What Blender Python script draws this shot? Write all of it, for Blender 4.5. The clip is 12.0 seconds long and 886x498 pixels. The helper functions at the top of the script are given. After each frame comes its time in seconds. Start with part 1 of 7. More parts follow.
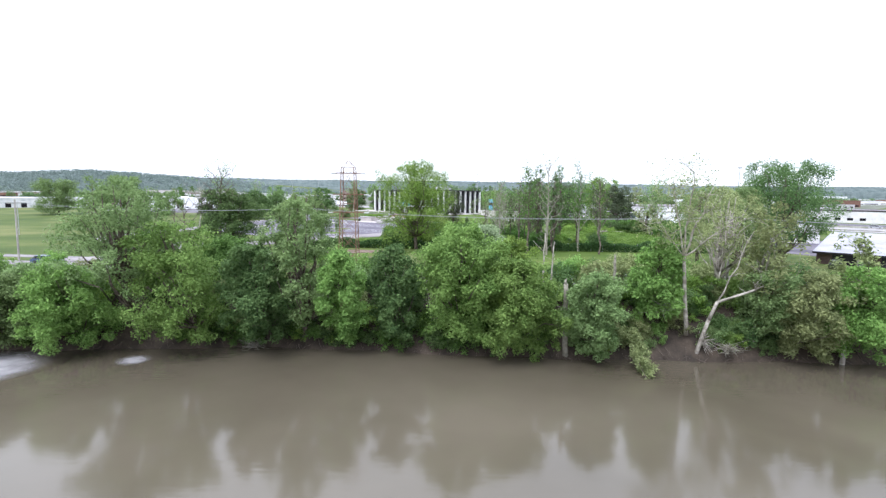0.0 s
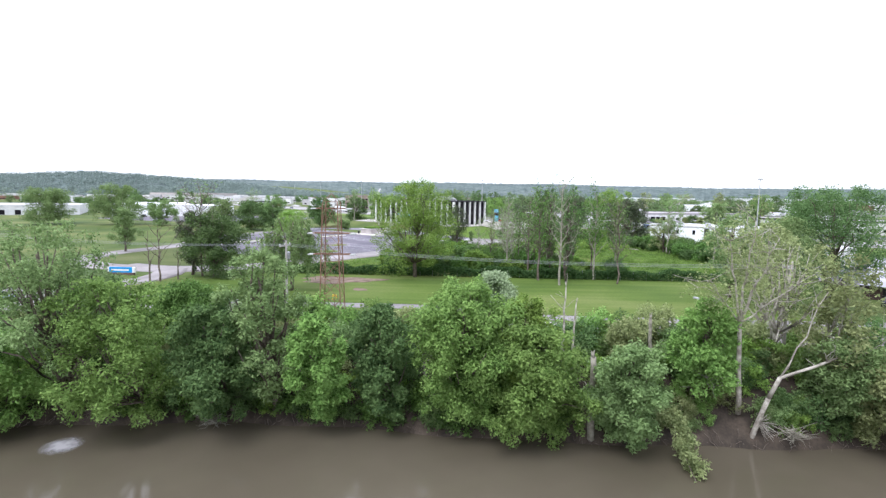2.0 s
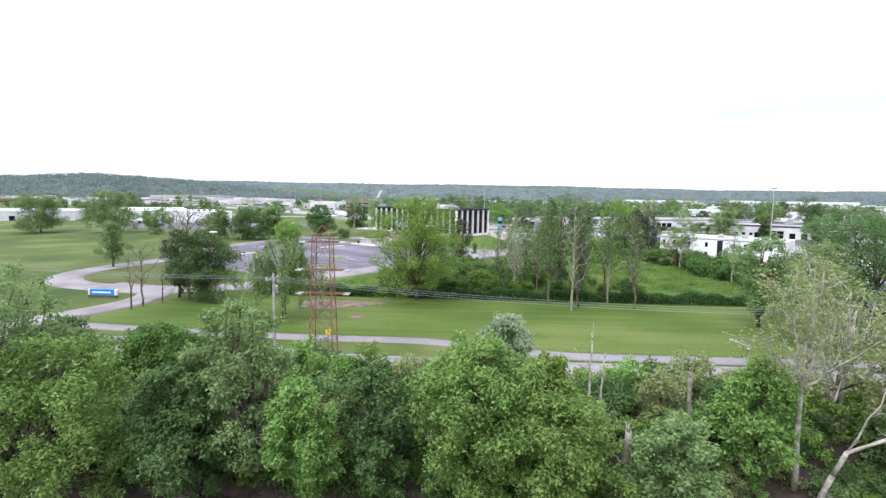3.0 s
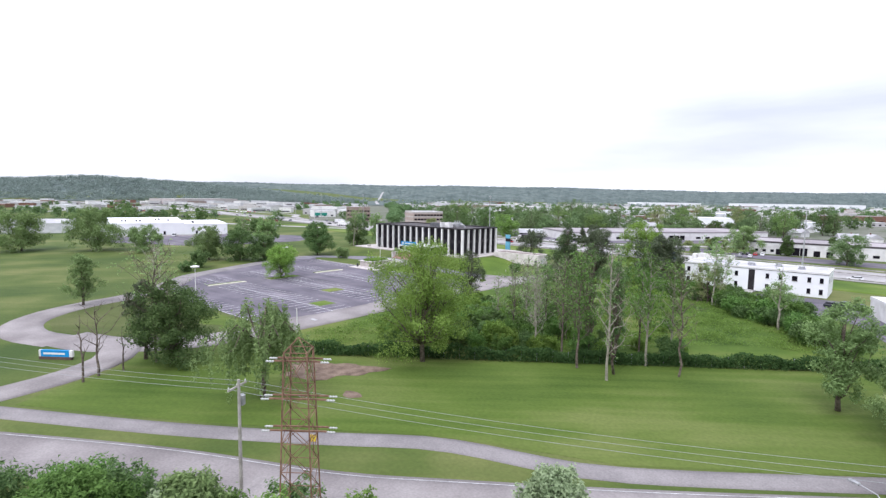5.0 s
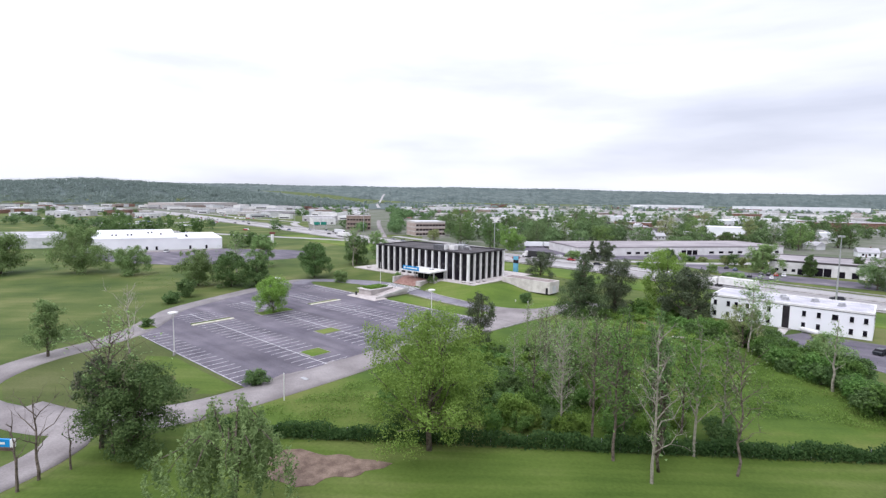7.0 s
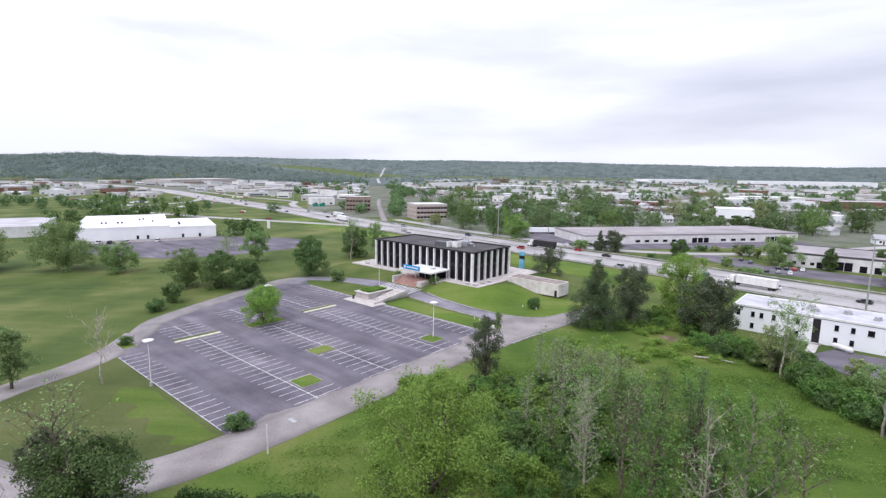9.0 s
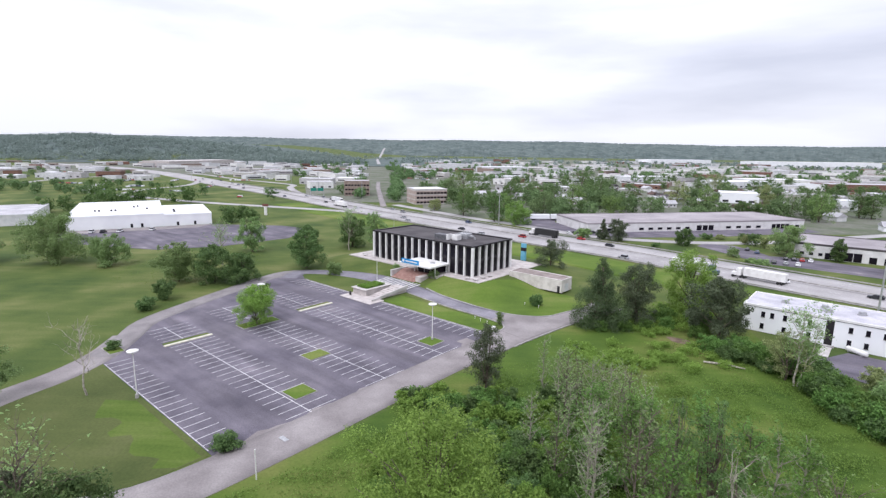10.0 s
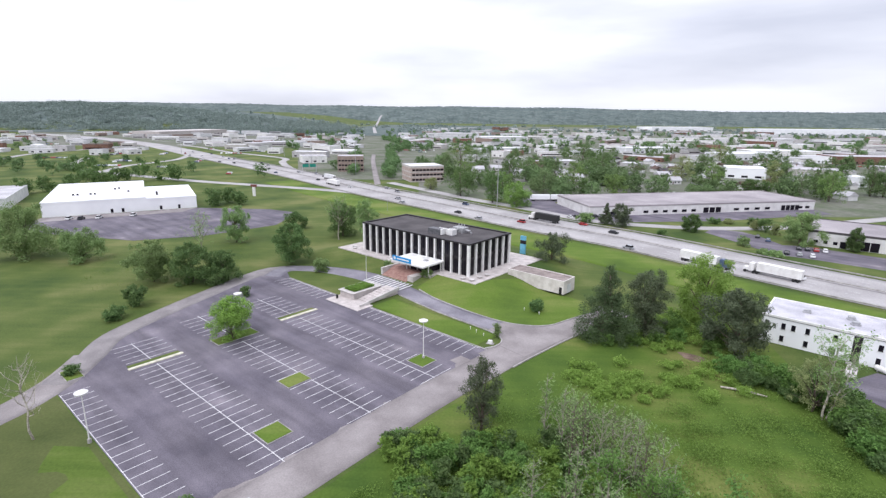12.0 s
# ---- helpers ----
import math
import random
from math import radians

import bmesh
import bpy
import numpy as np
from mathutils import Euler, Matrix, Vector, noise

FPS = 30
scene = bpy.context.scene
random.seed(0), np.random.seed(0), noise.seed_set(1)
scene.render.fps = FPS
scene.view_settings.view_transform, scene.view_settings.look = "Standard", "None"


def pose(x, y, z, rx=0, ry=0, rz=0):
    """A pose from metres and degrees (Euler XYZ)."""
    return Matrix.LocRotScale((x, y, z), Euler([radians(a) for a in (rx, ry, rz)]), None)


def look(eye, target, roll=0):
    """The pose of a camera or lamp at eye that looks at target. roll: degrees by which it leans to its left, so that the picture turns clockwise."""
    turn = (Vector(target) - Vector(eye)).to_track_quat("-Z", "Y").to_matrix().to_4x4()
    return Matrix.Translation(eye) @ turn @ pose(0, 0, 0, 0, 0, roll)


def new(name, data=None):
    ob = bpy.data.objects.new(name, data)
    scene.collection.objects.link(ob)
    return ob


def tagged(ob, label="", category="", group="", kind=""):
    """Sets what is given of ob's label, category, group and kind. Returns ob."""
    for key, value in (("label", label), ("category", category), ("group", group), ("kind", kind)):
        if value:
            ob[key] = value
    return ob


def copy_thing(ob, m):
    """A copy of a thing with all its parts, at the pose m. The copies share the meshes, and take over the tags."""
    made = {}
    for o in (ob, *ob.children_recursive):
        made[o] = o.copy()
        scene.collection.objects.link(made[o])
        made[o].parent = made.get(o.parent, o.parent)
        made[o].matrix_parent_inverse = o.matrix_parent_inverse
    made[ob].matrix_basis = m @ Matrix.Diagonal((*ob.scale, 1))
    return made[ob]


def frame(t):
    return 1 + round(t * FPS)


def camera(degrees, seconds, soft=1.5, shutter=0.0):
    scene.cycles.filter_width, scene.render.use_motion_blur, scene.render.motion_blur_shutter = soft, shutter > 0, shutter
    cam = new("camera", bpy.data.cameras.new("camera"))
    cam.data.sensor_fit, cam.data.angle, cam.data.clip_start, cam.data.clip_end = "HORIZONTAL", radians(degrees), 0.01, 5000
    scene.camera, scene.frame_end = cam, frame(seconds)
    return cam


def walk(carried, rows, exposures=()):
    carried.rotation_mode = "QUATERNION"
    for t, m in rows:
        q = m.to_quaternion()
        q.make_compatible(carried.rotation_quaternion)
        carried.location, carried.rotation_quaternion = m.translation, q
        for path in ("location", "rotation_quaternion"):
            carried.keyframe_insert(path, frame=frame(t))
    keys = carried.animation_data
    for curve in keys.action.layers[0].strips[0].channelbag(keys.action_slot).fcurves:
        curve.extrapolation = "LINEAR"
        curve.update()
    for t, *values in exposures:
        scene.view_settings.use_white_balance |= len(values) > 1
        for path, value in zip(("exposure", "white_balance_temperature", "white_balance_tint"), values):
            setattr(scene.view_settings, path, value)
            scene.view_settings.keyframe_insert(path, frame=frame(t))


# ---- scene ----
cam = camera(80.82, 12.0, soft=1.35)
walk(cam, [
    (0, look((114.49, -94.86, 12.24), (50.48, -18.77, 1.65), 0.68)),
    (1, look((111.96, -90.98, 13.95), (47.54, -15.20, 3.55), 0.75)),
    (2, look((107.96, -86.38, 16.33), (43.27, -10.84, 5.96), 0.80)),
    (3, look((103.07, -81.42, 19.23), (38.18, -6.01, 9.12), 0.85)),
    (5, look((92.37, -71.37, 26.14), (27.26, 3.86, 16.14), 0.90)),
    (6, look((87.19, -66.57, 29.95), (21.99, 8.60, 20.01), 0.90)),
    (7, look((82.37, -61.96, 33.85), (17.09, 13.14, 23.97), 0.90)),
    (7.4, look((80.55, -60.17, 35.43), (15.25, 14.91, 25.46), 0.89)),
    (8, look((77.95, -57.50, 37.78), (12.71, 17.42, 26.38), 0.88)),
    (9, look((73.90, -53.03, 41.66), (8.93, 21.47, 26.60), 0.85)),
    (9.5, look((71.98, -50.73, 43.56), (7.19, 23.53, 26.57), 0.83)),
    (10, look((70.07, -48.34, 45.42), (5.51, 25.67, 26.58), 0.81)),
    (10.5, look((68.16, -45.82, 47.24), (3.87, 27.93, 26.54), 0.78)),
    (11, look((66.21, -43.12, 49.01), (2.21, 30.39, 26.65), 0.75)),
    (11.5, look((64.16, -40.19, 50.73), (0.44, 33.16, 27.04), 0.72)),
    (12, look((61.96, -36.98, 52.38), (-1.42, 36.24, 27.43), 0.68)),
], [(0, 0.25, 5720, 13), (3, 0.10, 5840, 14), (6, -0.27, 5940, 15), (9, -0.39, 5960, 16), (12, -0.36, 6000, 15)])

# ---- world, sun ----
def socket(tree, a, b):
    tree.links.new(a, b)


def build_world():
    world = bpy.data.worlds.new("overcast_sky")
    scene.world = world
    world.use_nodes = True
    t = world.node_tree
    t.nodes.clear()
    out = t.nodes.new("ShaderNodeOutputWorld")
    back = t.nodes.new("ShaderNodeBackground")
    sky = t.nodes.new("ShaderNodeTexSky")
    sky.sky_type = "NISHITA"
    sky.sun_disc = False
    sky.sun_elevation, sky.sun_rotation = radians(56), radians(169)
    dim = t.nodes.new("ShaderNodeMixRGB")
    dim.blend_type = "MULTIPLY"
    dim.inputs[0].default_value = 1.0
    dim.inputs[2].default_value = (0.12, 0.12, 0.12, 1)
    co = t.nodes.new("ShaderNodeTexCoord")
    stretch = t.nodes.new("ShaderNodeMapping")
    stretch.inputs["Rotation"].default_value = (0.0, 0.0, radians(25))
    stretch.inputs["Scale"].default_value = (0.9, 1.3, 5.5)
    stretch.inputs["Location"].default_value = (0.35, 0.1, 0.6)
    n1 = t.nodes.new("ShaderNodeTexNoise")
    n1.inputs["Scale"].default_value = 1.5
    n1.inputs["Detail"].default_value = 6
    # the cloud deck is thicker towards one side
    lean = t.nodes.new("ShaderNodeVectorMath")
    lean.operation = "DOT_PRODUCT"
    lean.inputs[1].default_value = (-0.757, -0.653, -0.35)
    deck = t.nodes.new("ShaderNodeMath")
    deck.operation = "MULTIPLY_ADD"
    deck.inputs[1].default_value = 0.20
    ramp = t.nodes.new("ShaderNodeValToRGB")
    ramp.color_ramp.elements[0].position = 0.26
    ramp.color_ramp.elements[0].color = (0.86, 0.875, 0.93, 1)
    ramp.color_ramp.elements[1].position = 0.54
    ramp.color_ramp.elements[1].color = (1.32, 1.32, 1.33, 1)
    thin = ramp.color_ramp.elements.new(0.42)
    thin.color = (1.10, 1.105, 1.13, 1)
    # an overcast sky brightens towards the zenith
    up = t.nodes.new("ShaderNodeSeparateXYZ")
    rise = t.nodes.new("ShaderNodeMapRange")
    rise.inputs["To Min"].default_value, rise.inputs["To Max"].default_value = 1.0, 1.85
    socket(t, co.outputs["Generated"], up.inputs[0])
    socket(t, up.outputs["Z"], rise.inputs[0])
    socket(t, rise.outputs[0], back.inputs[1])
    socket(t, co.outputs["Generated"], lean.inputs[0])
    socket(t, lean.outputs["Value"], deck.inputs[0])
    socket(t, n1.outputs["Fac"], deck.inputs[2])
    cover = t.nodes.new("ShaderNodeMixRGB")
    cover.inputs[0].default_value = 0.93
    socket(t, sky.outputs[0], dim.inputs[1])
    socket(t, co.outputs["Generated"], stretch.inputs[0])
    socket(t, stretch.outputs[0], n1.inputs["Vector"])
    socket(t, deck.outputs[0], ramp.inputs[0])
    socket(t, dim.outputs[0], cover.inputs[1])
    socket(t, ramp.outputs[0], cover.inputs[2])
    socket(t, cover.outputs[0], back.inputs[0])
    socket(t, back.outputs[0], out.inputs[0])


build_world()
sun = new("sun", bpy.data.lights.new("sun", "SUN"))
sun.data.energy, sun.data.angle, sun.data.color = 1.9, radians(22), (1.0, 0.97, 0.93)
sun.matrix_world = look((0, 0, 60), (-8, 40, 0))


# ---- materials ----
def surf(name, c1, c2, scale=1.0, fine=9.0, rough=0.85, bump=0.2, metal=0.0, spec=0.3, stain=0.35, rand=0.0, c3=None, worn=0.0):
    """A surface with broad patches, fine grain and relief, at real size."""
    m = bpy.data.materials.new(name)
    m.use_nodes = True
    t = m.node_tree
    p = t.nodes["Principled BSDF"]
    g = t.nodes.new("ShaderNodeNewGeometry")
    a, b = t.nodes.new("ShaderNodeTexNoise"), t.nodes.new("ShaderNodeTexNoise")
    a.inputs["Scale"].default_value, a.inputs["Detail"].default_value = scale, 6
    b.inputs["Scale"].default_value, b.inputs["Detail"].default_value = fine, 4
    r = t.nodes.new("ShaderNodeValToRGB")
    r.color_ramp.elements[0].position, r.color_ramp.elements[1].position = 0.36, 0.64
    r.color_ramp.elements[0].color, r.color_ramp.elements[1].color = (*c1, 1), (*c2, 1)
    if c3:
        e = r.color_ramp.elements.new(0.78)
        e.color = (*c3, 1)
    mix = t.nodes.new("ShaderNodeMixRGB")
    mix.blend_type = "OVERLAY"
    mix.inputs[0].default_value = stain
    socket(t, g.outputs["Position"], a.inputs["Vector"])
    socket(t, g.outputs["Position"], b.inputs["Vector"])
    socket(t, a.outputs["Fac"], r.inputs[0])
    socket(t, r.outputs[0], mix.inputs[1])
    socket(t, b.outputs["Color" if rand < 0 else "Fac"], mix.inputs[2])
    last = mix.outputs[0]
    if worn:
        # long wheel-worn streaks
        mp, w = t.nodes.new("ShaderNodeMapping"), t.nodes.new("ShaderNodeTexNoise")
        mp.inputs["Scale"].default_value = (0.035, 0.30, 0.2)
        w.inputs["Scale"].default_value, w.inputs["Detail"].default_value = 1.0, 7
        wr = t.nodes.new("ShaderNodeMapRange")
        wr.inputs["From Min"].default_value, wr.inputs["From Max"].default_value = 0.32, 0.70
        wr.inputs["To Min"].default_value, wr.inputs["To Max"].default_value = 0.22, 0.82
        lay = t.nodes.new("ShaderNodeMixRGB")
        lay.blend_type = "OVERLAY"
        lay.inputs[0].default_value = worn
        socket(t, g.outputs["Position"], mp.inputs[0])
        socket(t, mp.outputs[0], w.inputs["Vector"])
        socket(t, w.outputs["Fac"], wr.inputs[0])
        socket(t, last, lay.inputs[1])
        socket(t, wr.outputs[0], lay.inputs[2])
        last = lay.outputs[0]
    if rand > 0:
        o = t.nodes.new("ShaderNodeObjectInfo")
        hsv = t.nodes.new("ShaderNodeHueSaturation")
        mr = t.nodes.new("ShaderNodeMapRange")
        mr.inputs["To Min"].default_value, mr.inputs["To Max"].default_value = 1 - rand, 1 + rand
        socket(t, o.outputs["Random"], mr.inputs[0])
        socket(t, mr.outputs[0], hsv.inputs["Value"])
        socket(t, last, hsv.inputs["Color"])
        last = hsv.outputs[0]
    socket(t, last, p.inputs["Base Color"])
    p.inputs["Roughness"].default_value = rough
    p.inputs["Metallic"].default_value = metal
    p.inputs["Specular IOR Level"].default_value = spec
    if bump:
        bp = t.nodes.new("ShaderNodeBump")
        bp.inputs["Strength"].default_value = bump
        bp.inputs["Distance"].default_value = 0.03
        socket(t, b.outputs["Fac"], bp.inputs["Height"])
        socket(t, bp.outputs[0], p.inputs["Normal"])
    return m


def leaf_mat(name, dark, light, trans=0.38, hue=0.008, patch=0.55):
    """Leaves that vary one by one and tree by tree."""
    m = bpy.data.materials.new(name)
    m.use_nodes = True
    t = m.node_tree
    p = t.nodes["Principled BSDF"]
    out = t.nodes["Material Output"]
    g = t.nodes.new("ShaderNodeNewGeometry")
    o = t.nodes.new("ShaderNodeObjectInfo")
    big = t.nodes.new("ShaderNodeTexNoise")
    big.inputs["Scale"].default_value = patch
    big.inputs["Detail"].default_value = 2
    add = t.nodes.new("ShaderNodeMath")
    add.operation = "MULTIPLY_ADD"
    add.inputs[1].default_value = 0.6
    r = t.nodes.new("ShaderNodeValToRGB")
    r.color_ramp.elements[0].position, r.color_ramp.elements[1].position = 0.35, 0.95
    r.color_ramp.elements[0].color, r.color_ramp.elements[1].color = (*dark, 1), (*light, 1)
    hsv = t.nodes.new("ShaderNodeHueSaturation")
    mr = t.nodes.new("ShaderNodeMapRange")
    mr.inputs["To Min"].default_value, mr.inputs["To Max"].default_value = 0.5 - hue, 0.5 + hue
    mv = t.nodes.new("ShaderNodeMapRange")
    mv.inputs["To Min"].default_value, mv.inputs["To Max"].default_value = 0.85, 1.15
    tr = t.nodes.new("ShaderNodeBsdfTranslucent")
    ms = t.nodes.new("ShaderNodeMixShader")
    ms.inputs[0].default_value = trans
    socket(t, g.outputs["Position"], big.inputs["Vector"])
    socket(t, g.outputs["Random Per Island"], add.inputs[0])
    socket(t, big.outputs["Fac"], add.inputs[2])
    socket(t, add.outputs[0], r.inputs[0])
    socket(t, o.outputs["Random"], mr.inputs[0])
    socket(t, o.outputs["Random"], mv.inputs[0])
    socket(t, mr.outputs[0], hsv.inputs["Hue"])
    socket(t, mv.outputs[0], hsv.inputs["Value"])
    socket(t, r.outputs[0], hsv.inputs["Color"])
    socket(t, hsv.outputs[0], p.inputs["Base Color"])
    socket(t, hsv.outputs[0], tr.inputs[0])
    p.inputs["Roughness"].default_value = 0.65
    p.inputs["Specular IOR Level"].default_value = 0.1
    socket(t, p.outputs[0], ms.inputs[1])
    socket(t, tr.outputs[0], ms.inputs[2])
    socket(t, ms.outputs[0], out.inputs[0])
    return m


def grass_mat(name, dark, mid_tone, light, mown=0.2):
    """Lawn and rough grass: mown streaks, worn and lush patches, fine blades."""
    m = bpy.data.materials.new(name)
    m.use_nodes = True
    t = m.node_tree
    p = t.nodes["Principled BSDF"]
    g = t.nodes.new("ShaderNodeNewGeometry")
    mp = t.nodes.new("ShaderNodeMapping")
    turn = t.nodes.new("ShaderNodeMapping")
    turn.inputs["Rotation"].default_value = (0, 0, radians(-39.5))
    mp.inputs["Scale"].default_value = (0.025, 0.26, 0.02)
    streak, patch, fine = (t.nodes.new("ShaderNodeTexNoise") for _ in range(3))
    streak.inputs["Scale"].default_value, streak.inputs["Detail"].default_value = 1.6, 4
    patch.inputs["Scale"].default_value, patch.inputs["Detail"].default_value = 0.04, 8
    fine.inputs["Scale"].default_value, fine.inputs["Detail"].default_value = 2.2, 6
    add = t.nodes.new("ShaderNodeMath")
    add.operation = "MULTIPLY_ADD"
    add.inputs[1].default_value = mown
    r = t.nodes.new("ShaderNodeValToRGB")
    el = r.color_ramp.elements
    centre, reach = 0.5 + 0.5 * mown, 0.13 + 0.16 * mown
    el[0].position, el[0].color = centre - reach, (*dark, 1)
    el[1].position, el[1].color = centre + reach, (*light, 1)
    mid = el.new(centre)
    mid.color = (*mid_tone, 1)
    mix = t.nodes.new("ShaderNodeMixRGB")
    mix.blend_type = "OVERLAY"
    mix.inputs[0].default_value = 0.30
    bumpn = t.nodes.new("ShaderNodeBump")
    bumpn.inputs["Strength"].default_value, bumpn.inputs["Distance"].default_value = 0.35, 0.12
    socket(t, g.outputs["Position"], turn.inputs[0])
    socket(t, turn.outputs[0], mp.inputs[0])
    socket(t, mp.outputs[0], streak.inputs["Vector"])
    socket(t, g.outputs["Position"], patch.inputs["Vector"])
    socket(t, g.outputs["Position"], fine.inputs["Vector"])
    socket(t, streak.outputs["Fac"], add.inputs[0])
    socket(t, patch.outputs["Fac"], add.inputs[2])
    socket(t, add.outputs[0], r.inputs[0])
    socket(t, r.outputs[0], mix.inputs[1])
    socket(t, fine.outputs["Fac"], mix.inputs[2])
    socket(t, mix.outputs[0], p.inputs["Base Color"])
    socket(t, fine.outputs["Fac"], bumpn.inputs["Height"])
    socket(t, bumpn.outputs[0], p.inputs["Normal"])
    p.inputs["Roughness"].default_value = 0.9
    p.inputs["Specular IOR Level"].default_value = 0.15
    return m


def water_mat():
    m = bpy.data.materials.new("muddy_river_water")
    m.use_nodes = True
    t = m.node_tree
    p = t.nodes["Principled BSDF"]
    g = t.nodes.new("ShaderNodeNewGeometry")
    n, w = t.nodes.new("ShaderNodeTexNoise"), t.nodes.new("ShaderNodeTexNoise")
    n.inputs["Scale"].default_value, n.inputs["Detail"].default_value = 0.06, 4
    w.inputs["Scale"].default_value, w.inputs["Detail"].default_value = 1.6, 5
    r = t.nodes.new("ShaderNodeValToRGB")
    r.color_ramp.elements[0].position, r.color_ramp.elements[1].position = 0.35, 0.7
    r.color_ramp.elements[0].color, r.color_ramp.elements[1].color = (0.095, 0.08, 0.055, 1), (0.132, 0.112, 0.08, 1)
    b = t.nodes.new("ShaderNodeBump")
    b.inputs["Strength"].default_value, b.inputs["Distance"].default_value = 0.09, 0.06
    socket(t, g.outputs["Position"], n.inputs["Vector"])
    turn, long = t.nodes.new("ShaderNodeMapping"), t.nodes.new("ShaderNodeMapping")
    turn.inputs["Rotation"].default_value = (0, 0, radians(-39.5))
    long.inputs["Scale"].default_value = (0.35, 1.6, 1.0)
    socket(t, g.outputs["Position"], turn.inputs[0])
    socket(t, turn.outputs[0], long.inputs[0])
    socket(t, long.outputs[0], w.inputs["Vector"])
    socket(t, n.outputs["Fac"], r.inputs[0])
    socket(t, r.outputs[0], p.inputs["Base Color"])
    socket(t, w.outputs["Fac"], b.inputs["Height"])
    socket(t, b.outputs[0], p.inputs["Normal"])
    p.inputs["Roughness"].default_value = 0.10
    p.inputs["IOR"].default_value = 1.48
    return m


def plain(name, c, rough=0.5, metal=0.0, spec=0.5):
    m = bpy.data.materials.new(name)
    m.use_nodes = True
    p = m.node_tree.nodes["Principled BSDF"]
    p.inputs["Base Color"].default_value = (*c, 1)
    p.inputs["Roughness"].default_value = rough
    p.inputs["Metallic"].default_value = metal
    p.inputs["Specular IOR Level"].default_value = spec
    return m


WATER = water_mat()
GRASS = grass_mat("grass_ground", (0.048, 0.080, 0.019), (0.086, 0.117, 0.029), (0.150, 0.163, 0.056))
LAWN = grass_mat("lush_lawn", (0.064, 0.11, 0.017), (0.102, 0.16, 0.024), (0.165, 0.196, 0.052))
RIVER_LAWN = grass_mat("mown_river_lawn", (0.053, 0.092, 0.014), (0.088, 0.132, 0.023), (0.136, 0.166, 0.046), 0.6)
DRY_LAWN = grass_mat("dry_olive_lawn", (0.059, 0.079, 0.023), (0.089, 0.107, 0.034), (0.131, 0.137, 0.058))
MEADOW = grass_mat("meadow_grass", (0.042, 0.082, 0.013), (0.082, 0.132, 0.021), (0.150, 0.168, 0.046))
ASPHALT = surf("old_asphalt", (0.102, 0.092, 0.114), (0.168, 0.151, 0.176), 0.09, 6, 0.9, 0.3, stain=0.5, c3=(0.28, 0.248, 0.256), worn=0.42)
CONCRETE_ROAD = surf("worn_concrete", (0.208, 0.185, 0.183), (0.315, 0.286, 0.280), 0.12, 4, 0.9, 0.12, stain=0.3)
HIGHWAY = surf("highway_concrete", (0.32, 0.303, 0.30), (0.43, 0.41, 0.405), 0.05, 3, 0.9, 0.1, stain=0.35)
LANE = surf("worn_lane_asphalt", (0.17, 0.16, 0.185), (0.27, 0.255, 0.285), 0.12, 5, 0.9, 0.2, stain=0.45)
PATH = surf("path_asphalt", (0.205, 0.187, 0.188), (0.275, 0.252, 0.25), 0.2, 5, 0.9, 0.2)
LINE = surf("road_paint", (0.40, 0.39, 0.40), (0.72, 0.71, 0.71), 0.9, 6, 0.8, 0.0, stain=0.45)
KERB = surf("kerb_concrete", (0.26, 0.245, 0.235), (0.42, 0.40, 0.38), 0.5, 6, 0.85, 0.2)
YELLOW_KERB = surf("faded_yellow_kerb", (0.50, 0.47, 0.38), (0.68, 0.65, 0.54), 0.9, 8, 0.8, 0.2)
WHITE = surf("white_painted_concrete", (0.66, 0.64, 0.62), (0.80, 0.79, 0.77), 0.5, 7, 0.7, 0.1, stain=0.25)
PINK_PALE = surf("pale_rosy_concrete", (0.42, 0.38, 0.36), (0.57, 0.52, 0.495), 0.5, 7, 0.8, 0.12)
ROSY_WHITE = surf("rosy_white_render", (0.56, 0.51, 0.48), (0.72, 0.67, 0.64), 0.5, 6, 0.8, 0.1)
BROWN_GRAVEL = surf("brown_roof_gravel", (0.20, 0.165, 0.15), (0.31, 0.26, 0.24), 0.5, 6, 0.9, 0.2)
PALE = surf("pale_stone", (0.45, 0.42, 0.40), (0.58, 0.55, 0.53), 0.6, 7, 0.8, 0.15)
ROOF_DARK = surf("dark_roof_membrane", (0.055, 0.05, 0.052), (0.10, 0.09, 0.092), 0.15, 5, 0.9, 0.2, stain=0.4)
ROOF_GREY = surf("grey_roof_membrane", (0.38, 0.37, 0.385), (0.52, 0.505, 0.525), 0.12, 5, 0.85, 0.1, stain=0.4)
ROOF_DUSTY = surf("dusty_lilac_roof", (0.27, 0.245, 0.255), (0.40, 0.365, 0.372), 0.06, 4, 0.85, 0.1, stain=0.5)
WALL_WHITE = surf("off_white_wall", (0.60, 0.58, 0.57), (0.74, 0.72, 0.71), 0.3, 5, 0.75, 0.05)
ROOF_WHITE = surf("white_roof_membrane", (0.62, 0.62, 0.64), (0.78, 0.78, 0.80), 0.1, 4, 0.8, 0.1)
ROOF_LILAC = surf("lilac_grey_roof", (0.42, 0.41, 0.45), (0.57, 0.555, 0.59), 0.25, 5, 0.8, 0.1, stain=0.45)
BRIGHT_WHITE = surf("bright_white_coating", (0.80, 0.80, 0.82), (0.88, 0.88, 0.89), 0.1, 4, 0.7, 0.05, stain=0.15)
ROSY_STONE = surf("rosy_stone", (0.36, 0.28, 0.25), (0.48, 0.39, 0.35), 0.6, 9, 0.85, 0.2)
